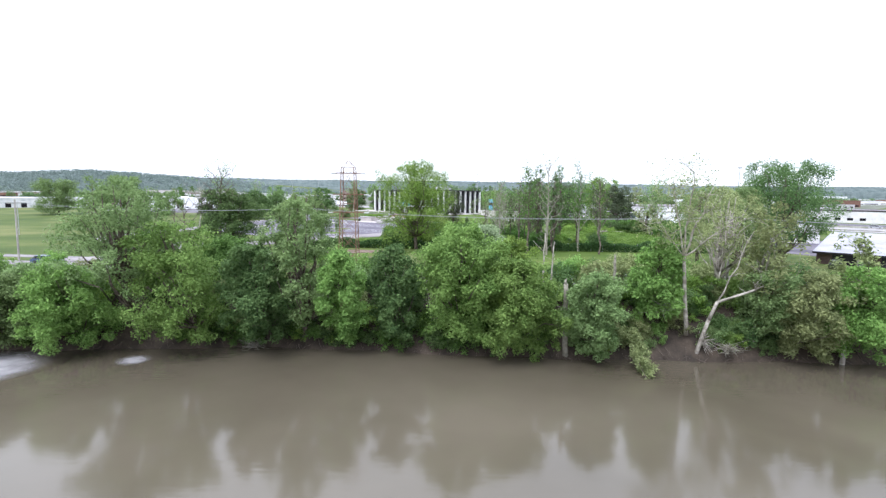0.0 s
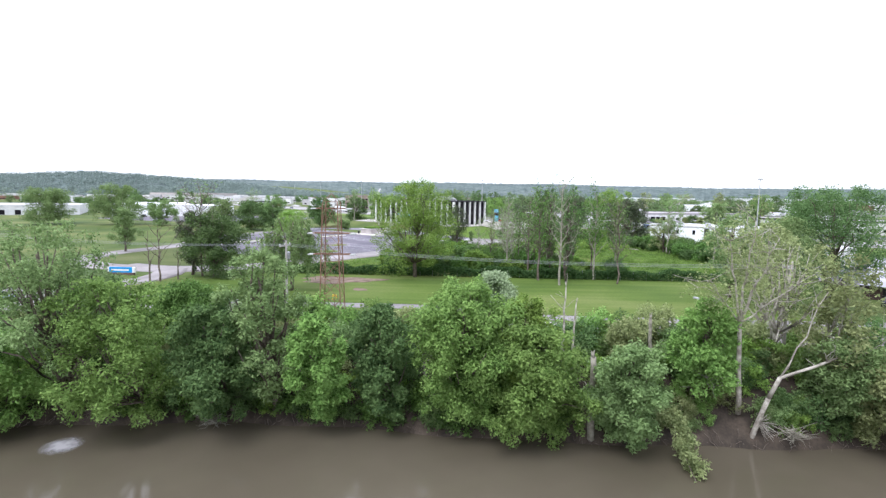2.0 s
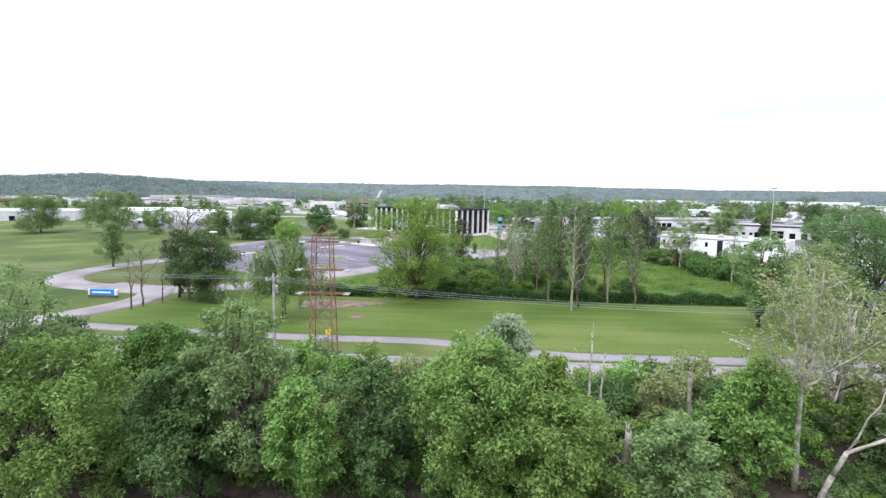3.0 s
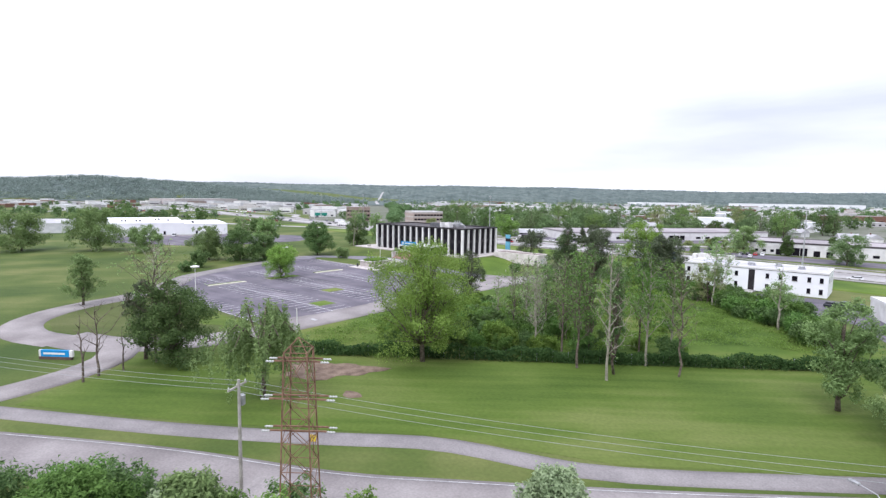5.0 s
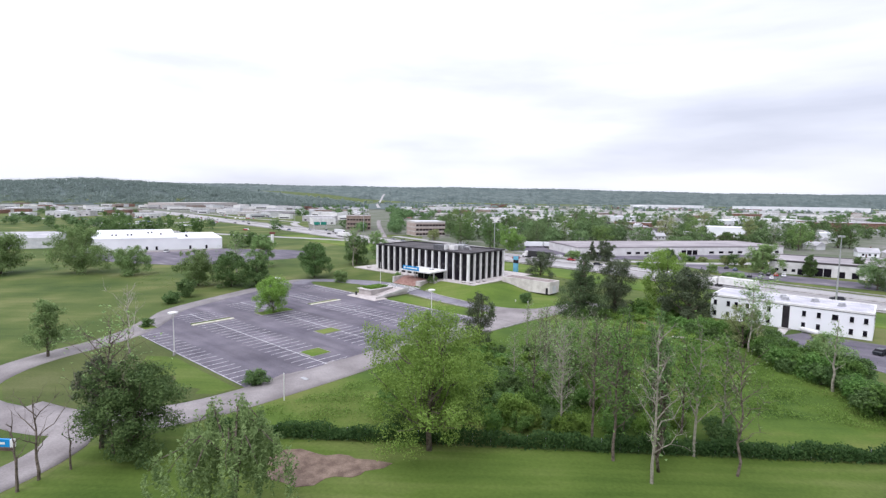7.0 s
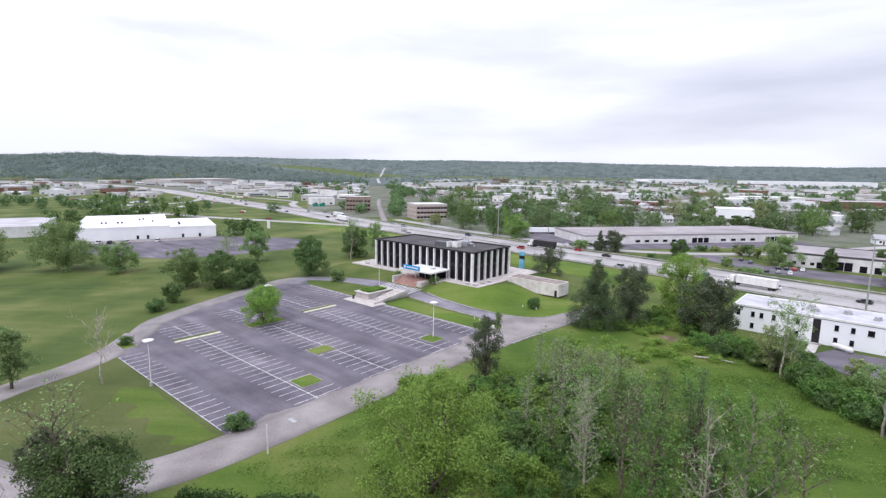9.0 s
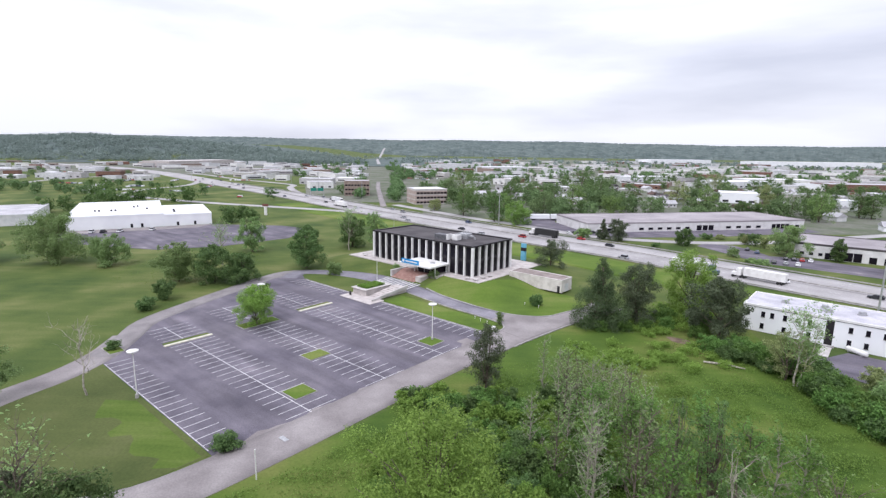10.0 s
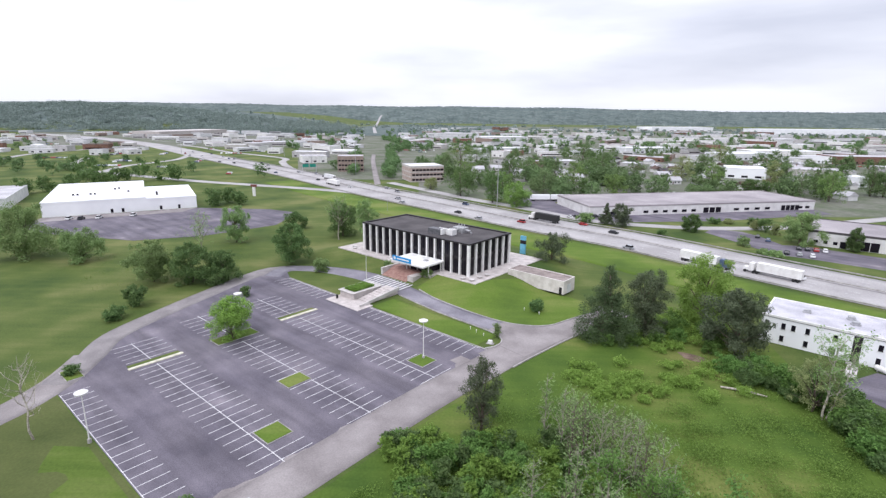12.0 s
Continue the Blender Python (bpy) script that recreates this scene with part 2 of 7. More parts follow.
TAN_BRICK = surf("tan_brick", (0.24, 0.18, 0.15), (0.34, 0.27, 0.23), 0.6, 9, 0.85, 0.2)
ROOF_SHEET = surf("weathered_lilac_sheet", (0.32, 0.31, 0.35), (0.43, 0.42, 0.46), 0.25, 5, 0.7, 0.1, stain=0.4)
STUCCO = surf("grey_stucco", (0.40, 0.385, 0.385), (0.52, 0.50, 0.50), 0.4, 6, 0.8, 0.1)
METAL_WALL = surf("grey_white_wall", (0.55, 0.55, 0.56), (0.68, 0.67, 0.67), 0.4, 6, 0.7, 0.05)
BRICK = surf("red_brown_brick", (0.17, 0.09, 0.07), (0.26, 0.15, 0.11), 0.6, 9, 0.85, 0.2, rand=0.15)
BRICK_DARK = surf("dark_brown_brick", (0.075, 0.05, 0.045), (0.13, 0.085, 0.07), 0.6, 9, 0.85, 0.2)
BRONZE = surf("dark_bronze_metal", (0.016, 0.013, 0.016), (0.03, 0.026, 0.029), 0.8, 10, 0.5, 0.05, spec=0.25)
GLASS = plain("dark_tinted_glass", (0.012, 0.010, 0.015), 0.15, 0.0, 0.22)
BLUE = surf("blue_sign_panel", (0.015, 0.22, 0.52), (0.02, 0.28, 0.62), 0.6, 6, 0.4, 0.0)
TEAL = surf("green_sign_sheet", (0.012, 0.17, 0.12), (0.02, 0.22, 0.16), 0.8, 6, 0.4, 0.0)
SKY_BLUE = surf("pale_blue_panel", (0.12, 0.36, 0.50), (0.18, 0.46, 0.60), 0.8, 6, 0.45, 0.0)
RUST = surf("rusted_steel", (0.16, 0.085, 0.058), (0.29, 0.17, 0.115), 2.0, 20, 0.75, 0.2, metal=0.2, rand=0.1)
STEEL = surf("galvanised_steel", (0.38, 0.38, 0.39), (0.52, 0.52, 0.53), 2.0, 15, 0.45, 0.05, metal=0.6)
STEEL_DARK = surf("dark_painted_steel", (0.10, 0.10, 0.11), (0.17, 0.17, 0.18), 1.5, 12, 0.55, 0.05, metal=0.3)
POLE_WOOD = surf("weathered_pole_wood", (0.30, 0.28, 0.25), (0.45, 0.42, 0.38), 1.5, 18, 0.9, 0.3)
BARK = surf("grey_brown_bark", (0.085, 0.065, 0.05), (0.19, 0.155, 0.125), 2.5, 14, 0.95, 0.6)
BARK_PALE = surf("pale_flaking_bark", (0.26, 0.23, 0.19), (0.52, 0.48, 0.41), 2.0, 12, 0.9, 0.4)
DEADWOOD = surf("dry_grey_wood", (0.215, 0.195, 0.15), (0.36, 0.335, 0.27), 2.0, 12, 0.95, 0.4)
DIRT = surf("bare_red_soil", (0.13, 0.09, 0.068), (0.24, 0.175, 0.135), 0.6, 6, 0.95, 0.15, stain=0.5)
# mud tone darkened to stand in for shade below the overhanging growth
MUD = surf("wet_shaded_bank_mud", (0.032, 0.024, 0.017), (0.08, 0.06, 0.043), 0.6, 5, 0.75, 0.8, stain=0.5)
RUBBER = plain("black_rubber", (0.02, 0.02, 0.02), 0.8)
CABLE = plain("cable_grey", (0.30, 0.31, 0.31), 0.6)
INSULATOR = plain("porcelain_grey", (0.5, 0.5, 0.48), 0.3)
BRICK_PAVE = surf("red_brick_paving", (0.30, 0.17, 0.14), (0.42, 0.27, 0.23), 1.2, 10, 0.85, 0.2)
CAR_PAINTS = [plain("white_car_paint", (0.75, 0.75, 0.75), 0.25), plain("dark_car_paint", (0.025, 0.028, 0.033), 0.25),
              plain("silver_car_paint", (0.40, 0.41, 0.43), 0.3, 0.4), plain("red_car_paint", (0.38, 0.03, 0.03), 0.28),
              plain("blue_grey_car_paint", (0.07, 0.10, 0.17), 0.28)]
def island_paint(name, tones):
    """Paint that differs from piece to piece."""
    m = plain(name, (0.5, 0.5, 0.5), 0.3)
    t = m.node_tree
    g, r = t.nodes.new("ShaderNodeNewGeometry"), t.nodes.new("ShaderNodeValToRGB")
    r.color_ramp.interpolation = "CONSTANT"
    while len(r.color_ramp.elements) < len(tones):
        r.color_ramp.elements.new(0.5)
    for i, c in enumerate(tones):
        r.color_ramp.elements[i].position, r.color_ramp.elements[i].color = i / len(tones), (*c, 1)
    socket(t, g.outputs["Random Per Island"], r.inputs[0])
    socket(t, r.outputs[0], t.nodes["Principled BSDF"].inputs["Base Color"])
    return m


FAR_CARS = island_paint("mixed_car_paint", ((0.75, 0.75, 0.75), (0.04, 0.04, 0.05), (0.4, 0.41, 0.43), (0.7, 0.7, 0.72), (0.3, 0.04, 0.04), (0.06, 0.09, 0.15)))
LEAF_BRIGHT = leaf_mat("bright_leaves", (0.098, 0.185, 0.042), (0.27, 0.41, 0.112))
LEAF_MID = leaf_mat("mid_green_leaves", (0.112, 0.18, 0.063), (0.265, 0.37, 0.145))
LEAF_DARK = leaf_mat("dark_leaves", (0.056, 0.108, 0.038), (0.155, 0.24, 0.084))
LEAF_GREY = leaf_mat("grey_green_leaves", (0.125, 0.205, 0.075), (0.30, 0.42, 0.165))
LEAF_OLIVE = leaf_mat("olive_leaves", (0.13, 0.165, 0.065), (0.33, 0.37, 0.16))
LEAF_CONIFER = leaf_mat("conifer_needles", (0.045, 0.072, 0.032), (0.108, 0.152, 0.07), 0.25)
LEAF_DUSKY = leaf_mat("dusky_needles", (0.056, 0.076, 0.042), (0.132, 0.162, 0.092), 0.2)
LEAF_HEDGE = leaf_mat("hedge_leaves", (0.026, 0.056, 0.017), (0.072, 0.125, 0.04))
LEAF_FAR = leaf_mat("far_wood_leaves", (0.085, 0.14, 0.058), (0.165, 0.245, 0.10), 0.2, hue=0.015, patch=0.05)
LEAF_TOWN = leaf_mat("town_tree_leaves", (0.085, 0.138, 0.058), (0.195, 0.275, 0.115), 0.3)
LEAF_TOWN_BRIGHT = leaf_mat("bright_town_tree_leaves", (0.098, 0.172, 0.052), (0.225, 0.335, 0.105), 0.3)
LEAF_BRAMBLE = leaf_mat("bright_bramble_leaves", (0.115, 0.195, 0.032), (0.27, 0.39, 0.085))
LEAF_SILVER = leaf_mat("silvery_leaves", (0.17, 0.225, 0.115), (0.37, 0.445, 0.26))
LEAF_WEED = leaf_mat("bramble_leaves", (0.09, 0.168, 0.028), (0.22, 0.34, 0.072))
LEAF_BLADE = leaf_mat("meadow_blades", (0.085, 0.142, 0.026), (0.165, 0.24, 0.052), 0.25)
LEAF_THICKET = leaf_mat("thicket_leaves", (0.056, 0.116, 0.028), (0.168, 0.292, 0.074))
LEAF_LUSH = leaf_mat("lush_leaves", (0.112, 0.198, 0.038), (0.278, 0.415, 0.092))
# distance haze is mixed into these leaf tones, paler and bluer than foliage
LEAF_HILL_HAZE = leaf_mat("hazy_hill_leaves", (0.155, 0.205, 0.19), (0.285, 0.345, 0.31), 0.3)
# blue-grey tint puts far-off haze into the colour of hill and ridge
HILL_HAZE = surf("hazy_wooded_hill", (0.062, 0.088, 0.084), (0.132, 0.163, 0.150), 0.014, 0.05, 0.95, 0.0, stain=0.8)
TOWN = surf("built_up_ground", (0.085, 0.108, 0.056), (0.175, 0.172, 0.145), 0.03, 0.3, 0.9, 0.0, stain=0.5, c3=(0.30, 0.29, 0.29))


# ---- mesh helpers ----
class Shape:
    """Collects corners and faces of one mesh."""

    def __init__(self):
        self.v, self.f = [], []

    def box(self, x0, x1, y0, y1, z0, z1, m=None):
        return self.prism([(x0, y0), (x1, y0), (x1, y1), (x0, y1)], z0, z1, m)

    def prism(self, pts, z0, z1, m=None, inset=0.0):
        n, k = len(pts), len(self.v)
        cx, cy = sum(p[0] for p in pts) / n, sum(p[1] for p in pts) / n
        low = [(x, y, z0) for x, y in pts]
        high = [(x + (cx - x) * inset, y + (cy - y) * inset, z1) for x, y in pts]
        for p in low + high:
            self.v.append(tuple(m @ Vector(p)) if m else p)
        self.f.append([k + i for i in reversed(range(n))])
        self.f.append([k + n + i for i in range(n)])
        for i in range(n):
            j = (i + 1) % n
            self.f.append([k + i, k + j, k + n + j, k + n + i])
        return self

    def bevelled(self, x0, x1, y0, y1, z0, z1, b, m=None):
        """A box whose upper edges are chamfered."""
        self.box(x0, x1, y0, y1, z0, z1 - b, m)
        k = len(self.v)
        a = [(x0, y0, z1 - b), (x1, y0, z1 - b), (x1, y1, z1 - b), (x0, y1, z1 - b)]
        c = [(x0 + b, y0 + b, z1), (x1 - b, y0 + b, z1), (x1 - b, y1 - b, z1), (x0 + b, y1 - b, z1)]
        for p in a + c:
            self.v.append(tuple(m @ Vector(p)) if m else p)
        self.f.append([k + 4, k + 5, k + 6, k + 7])
        for i in range(4):
            j = (i + 1) % 4
            self.f.append([k + i, k + j, k + 4 + j, k + 4 + i])
        return self

    def tube(self, pts, radii, sides=6):
        k = len(self.v)
        pts = [Vector(p) for p in pts]
        for i, p in enumerate(pts):
            d = (pts[min(i + 1, len(pts) - 1)] - pts[max(i - 1, 0)]).normalized()
            a = d.orthogonal().normalized()
            b = d.cross(a)
            for s in range(sides):
                q = 2 * math.pi * s / sides
                self.v.append(tuple(p + (a * math.cos(q) + b * math.sin(q)) * radii[i]))
        for i in range(len(pts) - 1):
            for s in range(sides):
                t = (s + 1) % sides
                self.f.append([k + i * sides + s, k + i * sides + t, k + (i + 1) * sides + t, k + (i + 1) * sides + s])
        self.f.append([k + s for s in reversed(range(sides))])
        e = k + (len(pts) - 1) * sides
        self.f.append([e + s for s in range(sides)])
        return self

    def bar(self, a, b, r, sides=4):
        return self.tube([a, b], [r, r], sides)

    def grid(self, rows):
        """A sheet from rows of points."""
        k, n = len(self.v), len(rows[0])
        for row in rows:
            self.v.extend(row)
        for i in range(len(rows) - 1):
            for j in range(n - 1):
                a = k + i * n + j
                self.f.append([a, a + 1, a + n + 1, a + n])
        return self

    def mesh(self, name, mat, smooth=False):
        me = bpy.data.meshes.new(name)
        me.from_pydata(self.v, [], self.f)
        me.materials.append(mat)
        if smooth:
            me.polygons.foreach_set("use_smooth", [True] * len(me.polygons))
        me.update()
        return me


def part(name, shape, mat, parent=None, label="", smooth=False, m=None):
    """One mesh under a thing or a part, or at top level."""
    me = shape if isinstance(shape, bpy.types.Mesh) else shape.mesh(name, mat, smooth)
    ob = new(name, me)
    if parent:
        ob.parent = parent
    if m:
        ob.matrix_basis = m
    return tagged(ob, label)


def thing(name, label, category, x=0, y=0, z=0, rz=0, group="", kind=""):
    ob = new(name)
    ob.matrix_basis = pose(x, y, z, 0, 0, rz)
    return tagged(ob, label, category, group, kind)


def setting(name, shape, mat, label, category, smooth=False, kind="structure"):
    return tagged(part(name, shape, mat, None, label, smooth), "", category, "", kind)


def quad_mesh(name, corners, mat):
    """A mesh of loose leaves; corners has the shape (n, 3 or 4, 3)."""
    n, c = corners.shape[:2]
    me = bpy.data.meshes.new(name)
    me.vertices.add(c * n)
    me.vertices.foreach_set("co", np.ascontiguousarray(corners, dtype=np.float32).ravel())
    me.loops.add(c * n)
    me.loops.foreach_set("vertex_index", np.arange(c * n, dtype=np.int32))
    me.polygons.add(n)
    me.polygons.foreach_set("loop_start", np.arange(0, c * n, c, dtype=np.int32))
    me.materials.append(mat)
    me.update()
    me.validate()
    return me


# ---- the lie of the land ----
RIVER_O, RIVER_S, RIVER_N = (74.3, -60.0), (0.771, 0.637), (-0.637, 0.771)
WATER_Z = -5.5


def river_sn(x, y):
    dx, dy = x - RIVER_O[0], y - RIVER_O[1]
    return dx * RIVER_S[0] + dy * RIVER_S[1], dx * RIVER_N[0] + dy * RIVER_N[1]


def river_xy(s, n):
    return RIVER_O[0] + s * RIVER_S[0] + n * RIVER_N[0], RIVER_O[1] + s * RIVER_S[1] + n * RIVER_N[1]


def smooth01(a):
    a = min(1.0, max(0.0, a))
    return a * a * (3 - 2 * a)


def edge(s):
    """How far inland the waterline lies."""
    return 2.7 + 2.8 * math.exp(-(((s + 10) / 20) ** 2)) + 0.3 * math.sin(s * 0.43 + 1.0)


def land(x, y):
    """Height of the ground."""
    s, n = river_sn(x, y)
    if n < -120:
        z = -7.4 + 8.4 * smooth01((-n - 120) / 12)
    elif n < 13:
        z = -7.4 + 7.3 * smooth01((n - edge(s) + 2.6) / 8.0)
    else:
        z = -0.1 + 0.1 * smooth01((n - 13) / 6)
    dx, dy = max(-94 - x, x + 28, 0), max(84 - y, y - 122, 0)
    z += 2.9 * smooth01(1 - math.hypot(dx, dy) / 17)
    # the wooded rise beyond the interchange and the ridge at the horizon
    rx, ry = x - 62, y + 37
    lat, far = rx * 0.757 + ry * 0.653, -rx * 0.653 + ry * 0.757
    if far > 1200:
        z += (58 + 12 * math.exp(-(((lat / far + 0.70) / 0.10) ** 2))) * smooth01((far - 1400) / 450) * smooth01((lat + 2100) / 450) * smooth01((-330 - lat) / 800)
    return z


def ticks(lo, hi, step, far):
    a, out, s = lo, [], step
    mid = []
    while a <= hi:
        mid.append(a)
        a += step
    s, a, left = step, lo, []
    while a > -far:
        s *= 1.13
        a -= s
        left.append(a)
    s, a, right = step, mid[-1], []
    while a < far:
        s *= 1.13
        a += s
        right.append(a)
    return left[::-1] + mid + right


xs, ys = ticks(-120, 135, 2.5, 4200), ticks(-100, 140, 2.5, 4200)
ground = setting("ground", Shape().grid([[(x, y, land(x, y)) for x in xs] for y in ys]), GRASS,
                 "wide green lawn and meadow with mown streaks and worn patches", "ground", True)
bank_rows = [[(*river_xy(s, n), land(*river_xy(s, n)) + 0.3 + 0.12 * math.sin(s * 2.1 + n) * math.sin(s * 0.9 - 2 * n)) for s in np.arange(-170, 170.1, 1.1)] for n in np.arange(-0.5, 10.4, 0.6)]
setting("river_bank", Shape().grid(bank_rows), MUD, "steep dark muddy river bank with bare soil and roots", "bank", True)
wp = [river_xy(s, n) for s, n in ((-1500, -140), (1500, -140), (1500, 10), (-1500, 10))]
setting("river_water", Shape().grid([[(*wp[0], WATER_Z), (*wp[1], WATER_Z)], [(*wp[3], WATER_Z), (*wp[2], WATER_Z)]]), WATER,
        "calm muddy brown river with soft reflections", "water")


def pale_patch_mat():
    """Pale cover that thins out towards its rim."""
    m = bpy.data.materials.new("pale_water_patch")
    m.use_nodes = True
    t = m.node_tree
    p = t.nodes["Principled BSDF"]
    co, n = t.nodes.new("ShaderNodeTexCoord"), t.nodes.new("ShaderNodeTexNoise")
    n.inputs["Scale"].default_value, n.inputs["Detail"].default_value = 2.6, 6
    ball = t.nodes.new("ShaderNodeTexGradient")
    ball.gradient_type = "SPHERICAL"
    mul = t.nodes.new("ShaderNodeMath")
    mul.operation = "MULTIPLY"
    cut = t.nodes.new("ShaderNodeMapRange")
    cut.inputs["From Min"].default_value, cut.inputs["From Max"].default_value, cut.inputs["To Max"].default_value = 0.06, 0.38, 0.9
    socket(t, co.outputs["Object"], ball.inputs[0])
    socket(t, co.outputs["Object"], n.inputs["Vector"])
    socket(t, ball.outputs["Fac"], mul.inputs[0])
    socket(t, n.outputs["Fac"], mul.inputs[1])
    socket(t, mul.outputs[0], cut.inputs[0])
    socket(t, cut.outputs[0], p.inputs["Alpha"])
    p.inputs["Base Color"].default_value = (0.46, 0.44, 0.45, 1)
    p.inputs["Roughness"].default_value = 0.5
    return m


def foam(s, n, along, across, z):
    """A soft-rimmed pale patch laid on the water along the bank."""
    rim = [(math.cos(a) * (1 + 0.12 * math.sin(3 * a)), math.sin(a) * (1 + 0.1 * math.sin(5 * a))) for a in np.linspace(0, 2 * math.pi, 25)[:-1]]
    sh = Shape()
    sh.v += [(x, y, 0) for x, y in rim]
    sh.f.append(list(range(24)))
    ob = setting("river_pale_patch", sh, PALE_PATCH, "soft pale patch on the water by the bank", "foam", kind="stuff")
    ob.matrix_basis = pose(*river_xy(s, n), WATER_Z + z, 0, 0, 39.5) @ Matrix.Diagonal((along, across, 1, 1))


PALE_PATCH = pale_patch_mat()
foam(-24.0, 0.2, 2.0, 2.0, 0.006)
foam(-37.0, -3.0, 6.5, 7.0, 0.008)
VIEW_O = (62.0, -37.0)


def spot(lat, far):
    """A place by its way to the side and ahead of the last standpoint."""
    return VIEW_O[0] + 0.757 * lat - 0.653 * far, VIEW_O[1] + 0.653 * lat + 0.757 * far


def town_sheet(lat0, lat1, fars, lift):
    rows = []
    for far in fars:
        row = []
        for k in range(61):
            x, y = spot((lat0 + (lat1 - lat0) * k / 60) * far, far)
            row.append((x, y, land(x, y) + lift))
        rows.append(row)
    return Shape().grid(rows)


setting("town_ground", town_sheet(-0.28, 0.98, [430, 470, 520, 580, 650, 730, 820, 920, 1040, 1180, 1300], 0.03), TOWN, "built-up ground of yards, streets and grass beyond the highway", "ground", True)
setting("town_ground", town_sheet(0.5, 0.98, [285, 310, 340, 380, 430], 0.03), TOWN, "worn yards and grass beside the frontage road", "ground", True)
setting("town_ground", town_sheet(-0.05, 0.5, [335, 360, 390, 430], 0.03), TOWN, "worn yards and grass behind the long building", "ground", True)
setting("town_ground", town_sheet(-0.8, -0.28, [820, 920, 1040, 1180, 1300], 0.03), TOWN, "built-up ground of yards and streets by the interchange", "ground", True)
setting("far_town_ground", town_sheet(-0.42, 0.98, [1300, 1450, 1600, 1800, 2000, 2300, 2700], 0.03), TOWN, "distant built-up ground before the ridge", "ground", True)
setting("hazy_wooded_hill", town_sheet(-1.0, 0.1, [1302, 1400, 1450, 1500, 1550, 1600, 1650, 1700, 1750, 1800, 1850, 1900, 2000, 2300, 2700], 1.0), HILL_HAZE, "wooded hill beyond the interchange", "hill", True)


def spline(pts, step):
    """Evenly spaced points along a smooth line through pts."""
    pts = [Vector((*p, 0)) for p in pts]
    ext = [2 * pts[0] - pts[1]] + pts + [2 * pts[-1] - pts[-2]]
    out = []
    for i in range(1, len(ext) - 2):
        a, b, c, d = ext[i - 1 : i + 3]
        n = max(1, int((c - b).length / step))
        for k in range(n):
            t = k / n
            out.append(0.5 * (2 * b + (c - a) * t + (2 * a - 5 * b + 4 * c - d) * t * t + (3 * b - a - 3 * c + d) * t ** 3))
    return out + [pts[-1]]


def ribbon(pts, width, lift=0.05, step=3.0, side=0.0, across=4):
    """A strip of road on the ground along pts, shifted to its left by side."""
    line = spline(pts, step)
    rows = []
    for i, p in enumerate(line):
        d = (line[min(i + 1, len(line) - 1)] - line[max(i - 1, 0)]).normalized()
        nrm = Vector((-d.y, d.x, 0))
        row = []
        for k in range(across + 1):
            q = p + nrm * (side + width * (k / across - 0.5))
            row.append((q.x, q.y, land(q.x, q.y) + lift))
        rows.append([(row[0][0], row[0][1], row[0][2] - 0.4)] + row + [(row[-1][0], row[-1][1], row[-1][2] - 0.4)])
    return Shape().grid(rows)


# ---- roads and the car park ----
lot_edge = [(-51, -17.7), (-57, -13), (-63, -10), (-71.5, -1.9), (-78.7, 12.5), (-85, 27), (-90, 39.3), (-92.5, 50), (-88, 56), (-82.3, 53.2),
            (-2.2, 53.2), (0.4, 49), (0.4, -17.7)]
parking_lot = setting("parking_lot", Shape().prism(lot_edge, -0.5, 0.05), ASPHALT,
                      "large empty grey asphalt car park with white stall lines", "car park")
setting("drive_road", ribbon([(-18, -47), (-8, -43), (-1, -35), (2.2, -26), (2.6, -10), (2, 10), (1.6, 30), (2.2, 45), (2.6, 58)], 8.6, 0.075), CONCRETE_ROAD,
        "pale worn concrete drive beside the car park", "road", True)
setting("service_road", ribbon([(2, 50), (2.6, 62), (4, 72), (6, 82), (8, 92), (9, 98)], 9.5, 0.09), CONCRETE_ROAD, "pale concrete service drive past the lawn", "road", True)
setting("lane", ribbon([(-88, 50), (-92, 58), (-86, 64.5), (-76, 68.5), (-62, 70.5), (-46, 69.2), (-34, 67.4), (-22, 66.3), (-10, 66.2), (-2, 66.8)], 6.0, 0.11, 2.0), LANE,
        "narrow asphalt lane in front of the office building", "road", True)
setting("junction_apron", Shape().prism([(-9, 62.6), (-5.2, 61.9), (-2.8, 60.2), (-1.7, 57), (6, 56), (8, 72), (1.2, 74.5), (-2.5, 72.2), (-9, 69.6)], -0.4, 0.13), CONCRETE_ROAD, "pale concrete apron where lane and drive meet", "road")
setting("loop_road", ribbon([(-66, -8), (-57, -16), (-51, -25), (-47.5, -35), (-43, -43), (-35, -49.5), (-25, -51), (-15, -47.5)], 7.0, 0.06), CONCRETE_ROAD,
        "pale curving entrance road round a grass island", "road", True)
setting("branch_road", ribbon([(-6, -41), (1, -45), (5, -51), (7, -58), (8, -70), (4, -90), (-3, -115)], 6.0, 0.085), CONCRETE_ROAD, "pale concrete entrance drive", "road", True)
setting("perimeter_road", ribbon([(-56, -17), (-64, -9), (-73.5, -1), (-81, 14), (-88, 31), (-93, 44), (-95, 54), (-91, 61)], 6.0, 0.07), PATH,
        "asphalt drive along the edge of the car park", "road", True)
setting("bike_path", ribbon([(-40, -97), (-8, -74), (14, -61), (33, -49.3), (47, -39.5), (56, -32.5), (62, -29.6), (68.5, -27.4), (75, -24), (88, -14), (104, -1), (135, 24), (220, 95)], 2.9, 0.05),
        PATH, "grey asphalt cycle path along the river road", "path", True)
setting("river_road", ribbon([(-60, -125), (-20, -93), (5, -77), (22, -65.5), (40, -54), (56, -45.5), (66, -38.5), (80, -28), (100, -12), (140, 20), (240, 100)], 7.6, 0.055),
        CONCRETE_ROAD, "pale worn two-lane river road", "road", True)
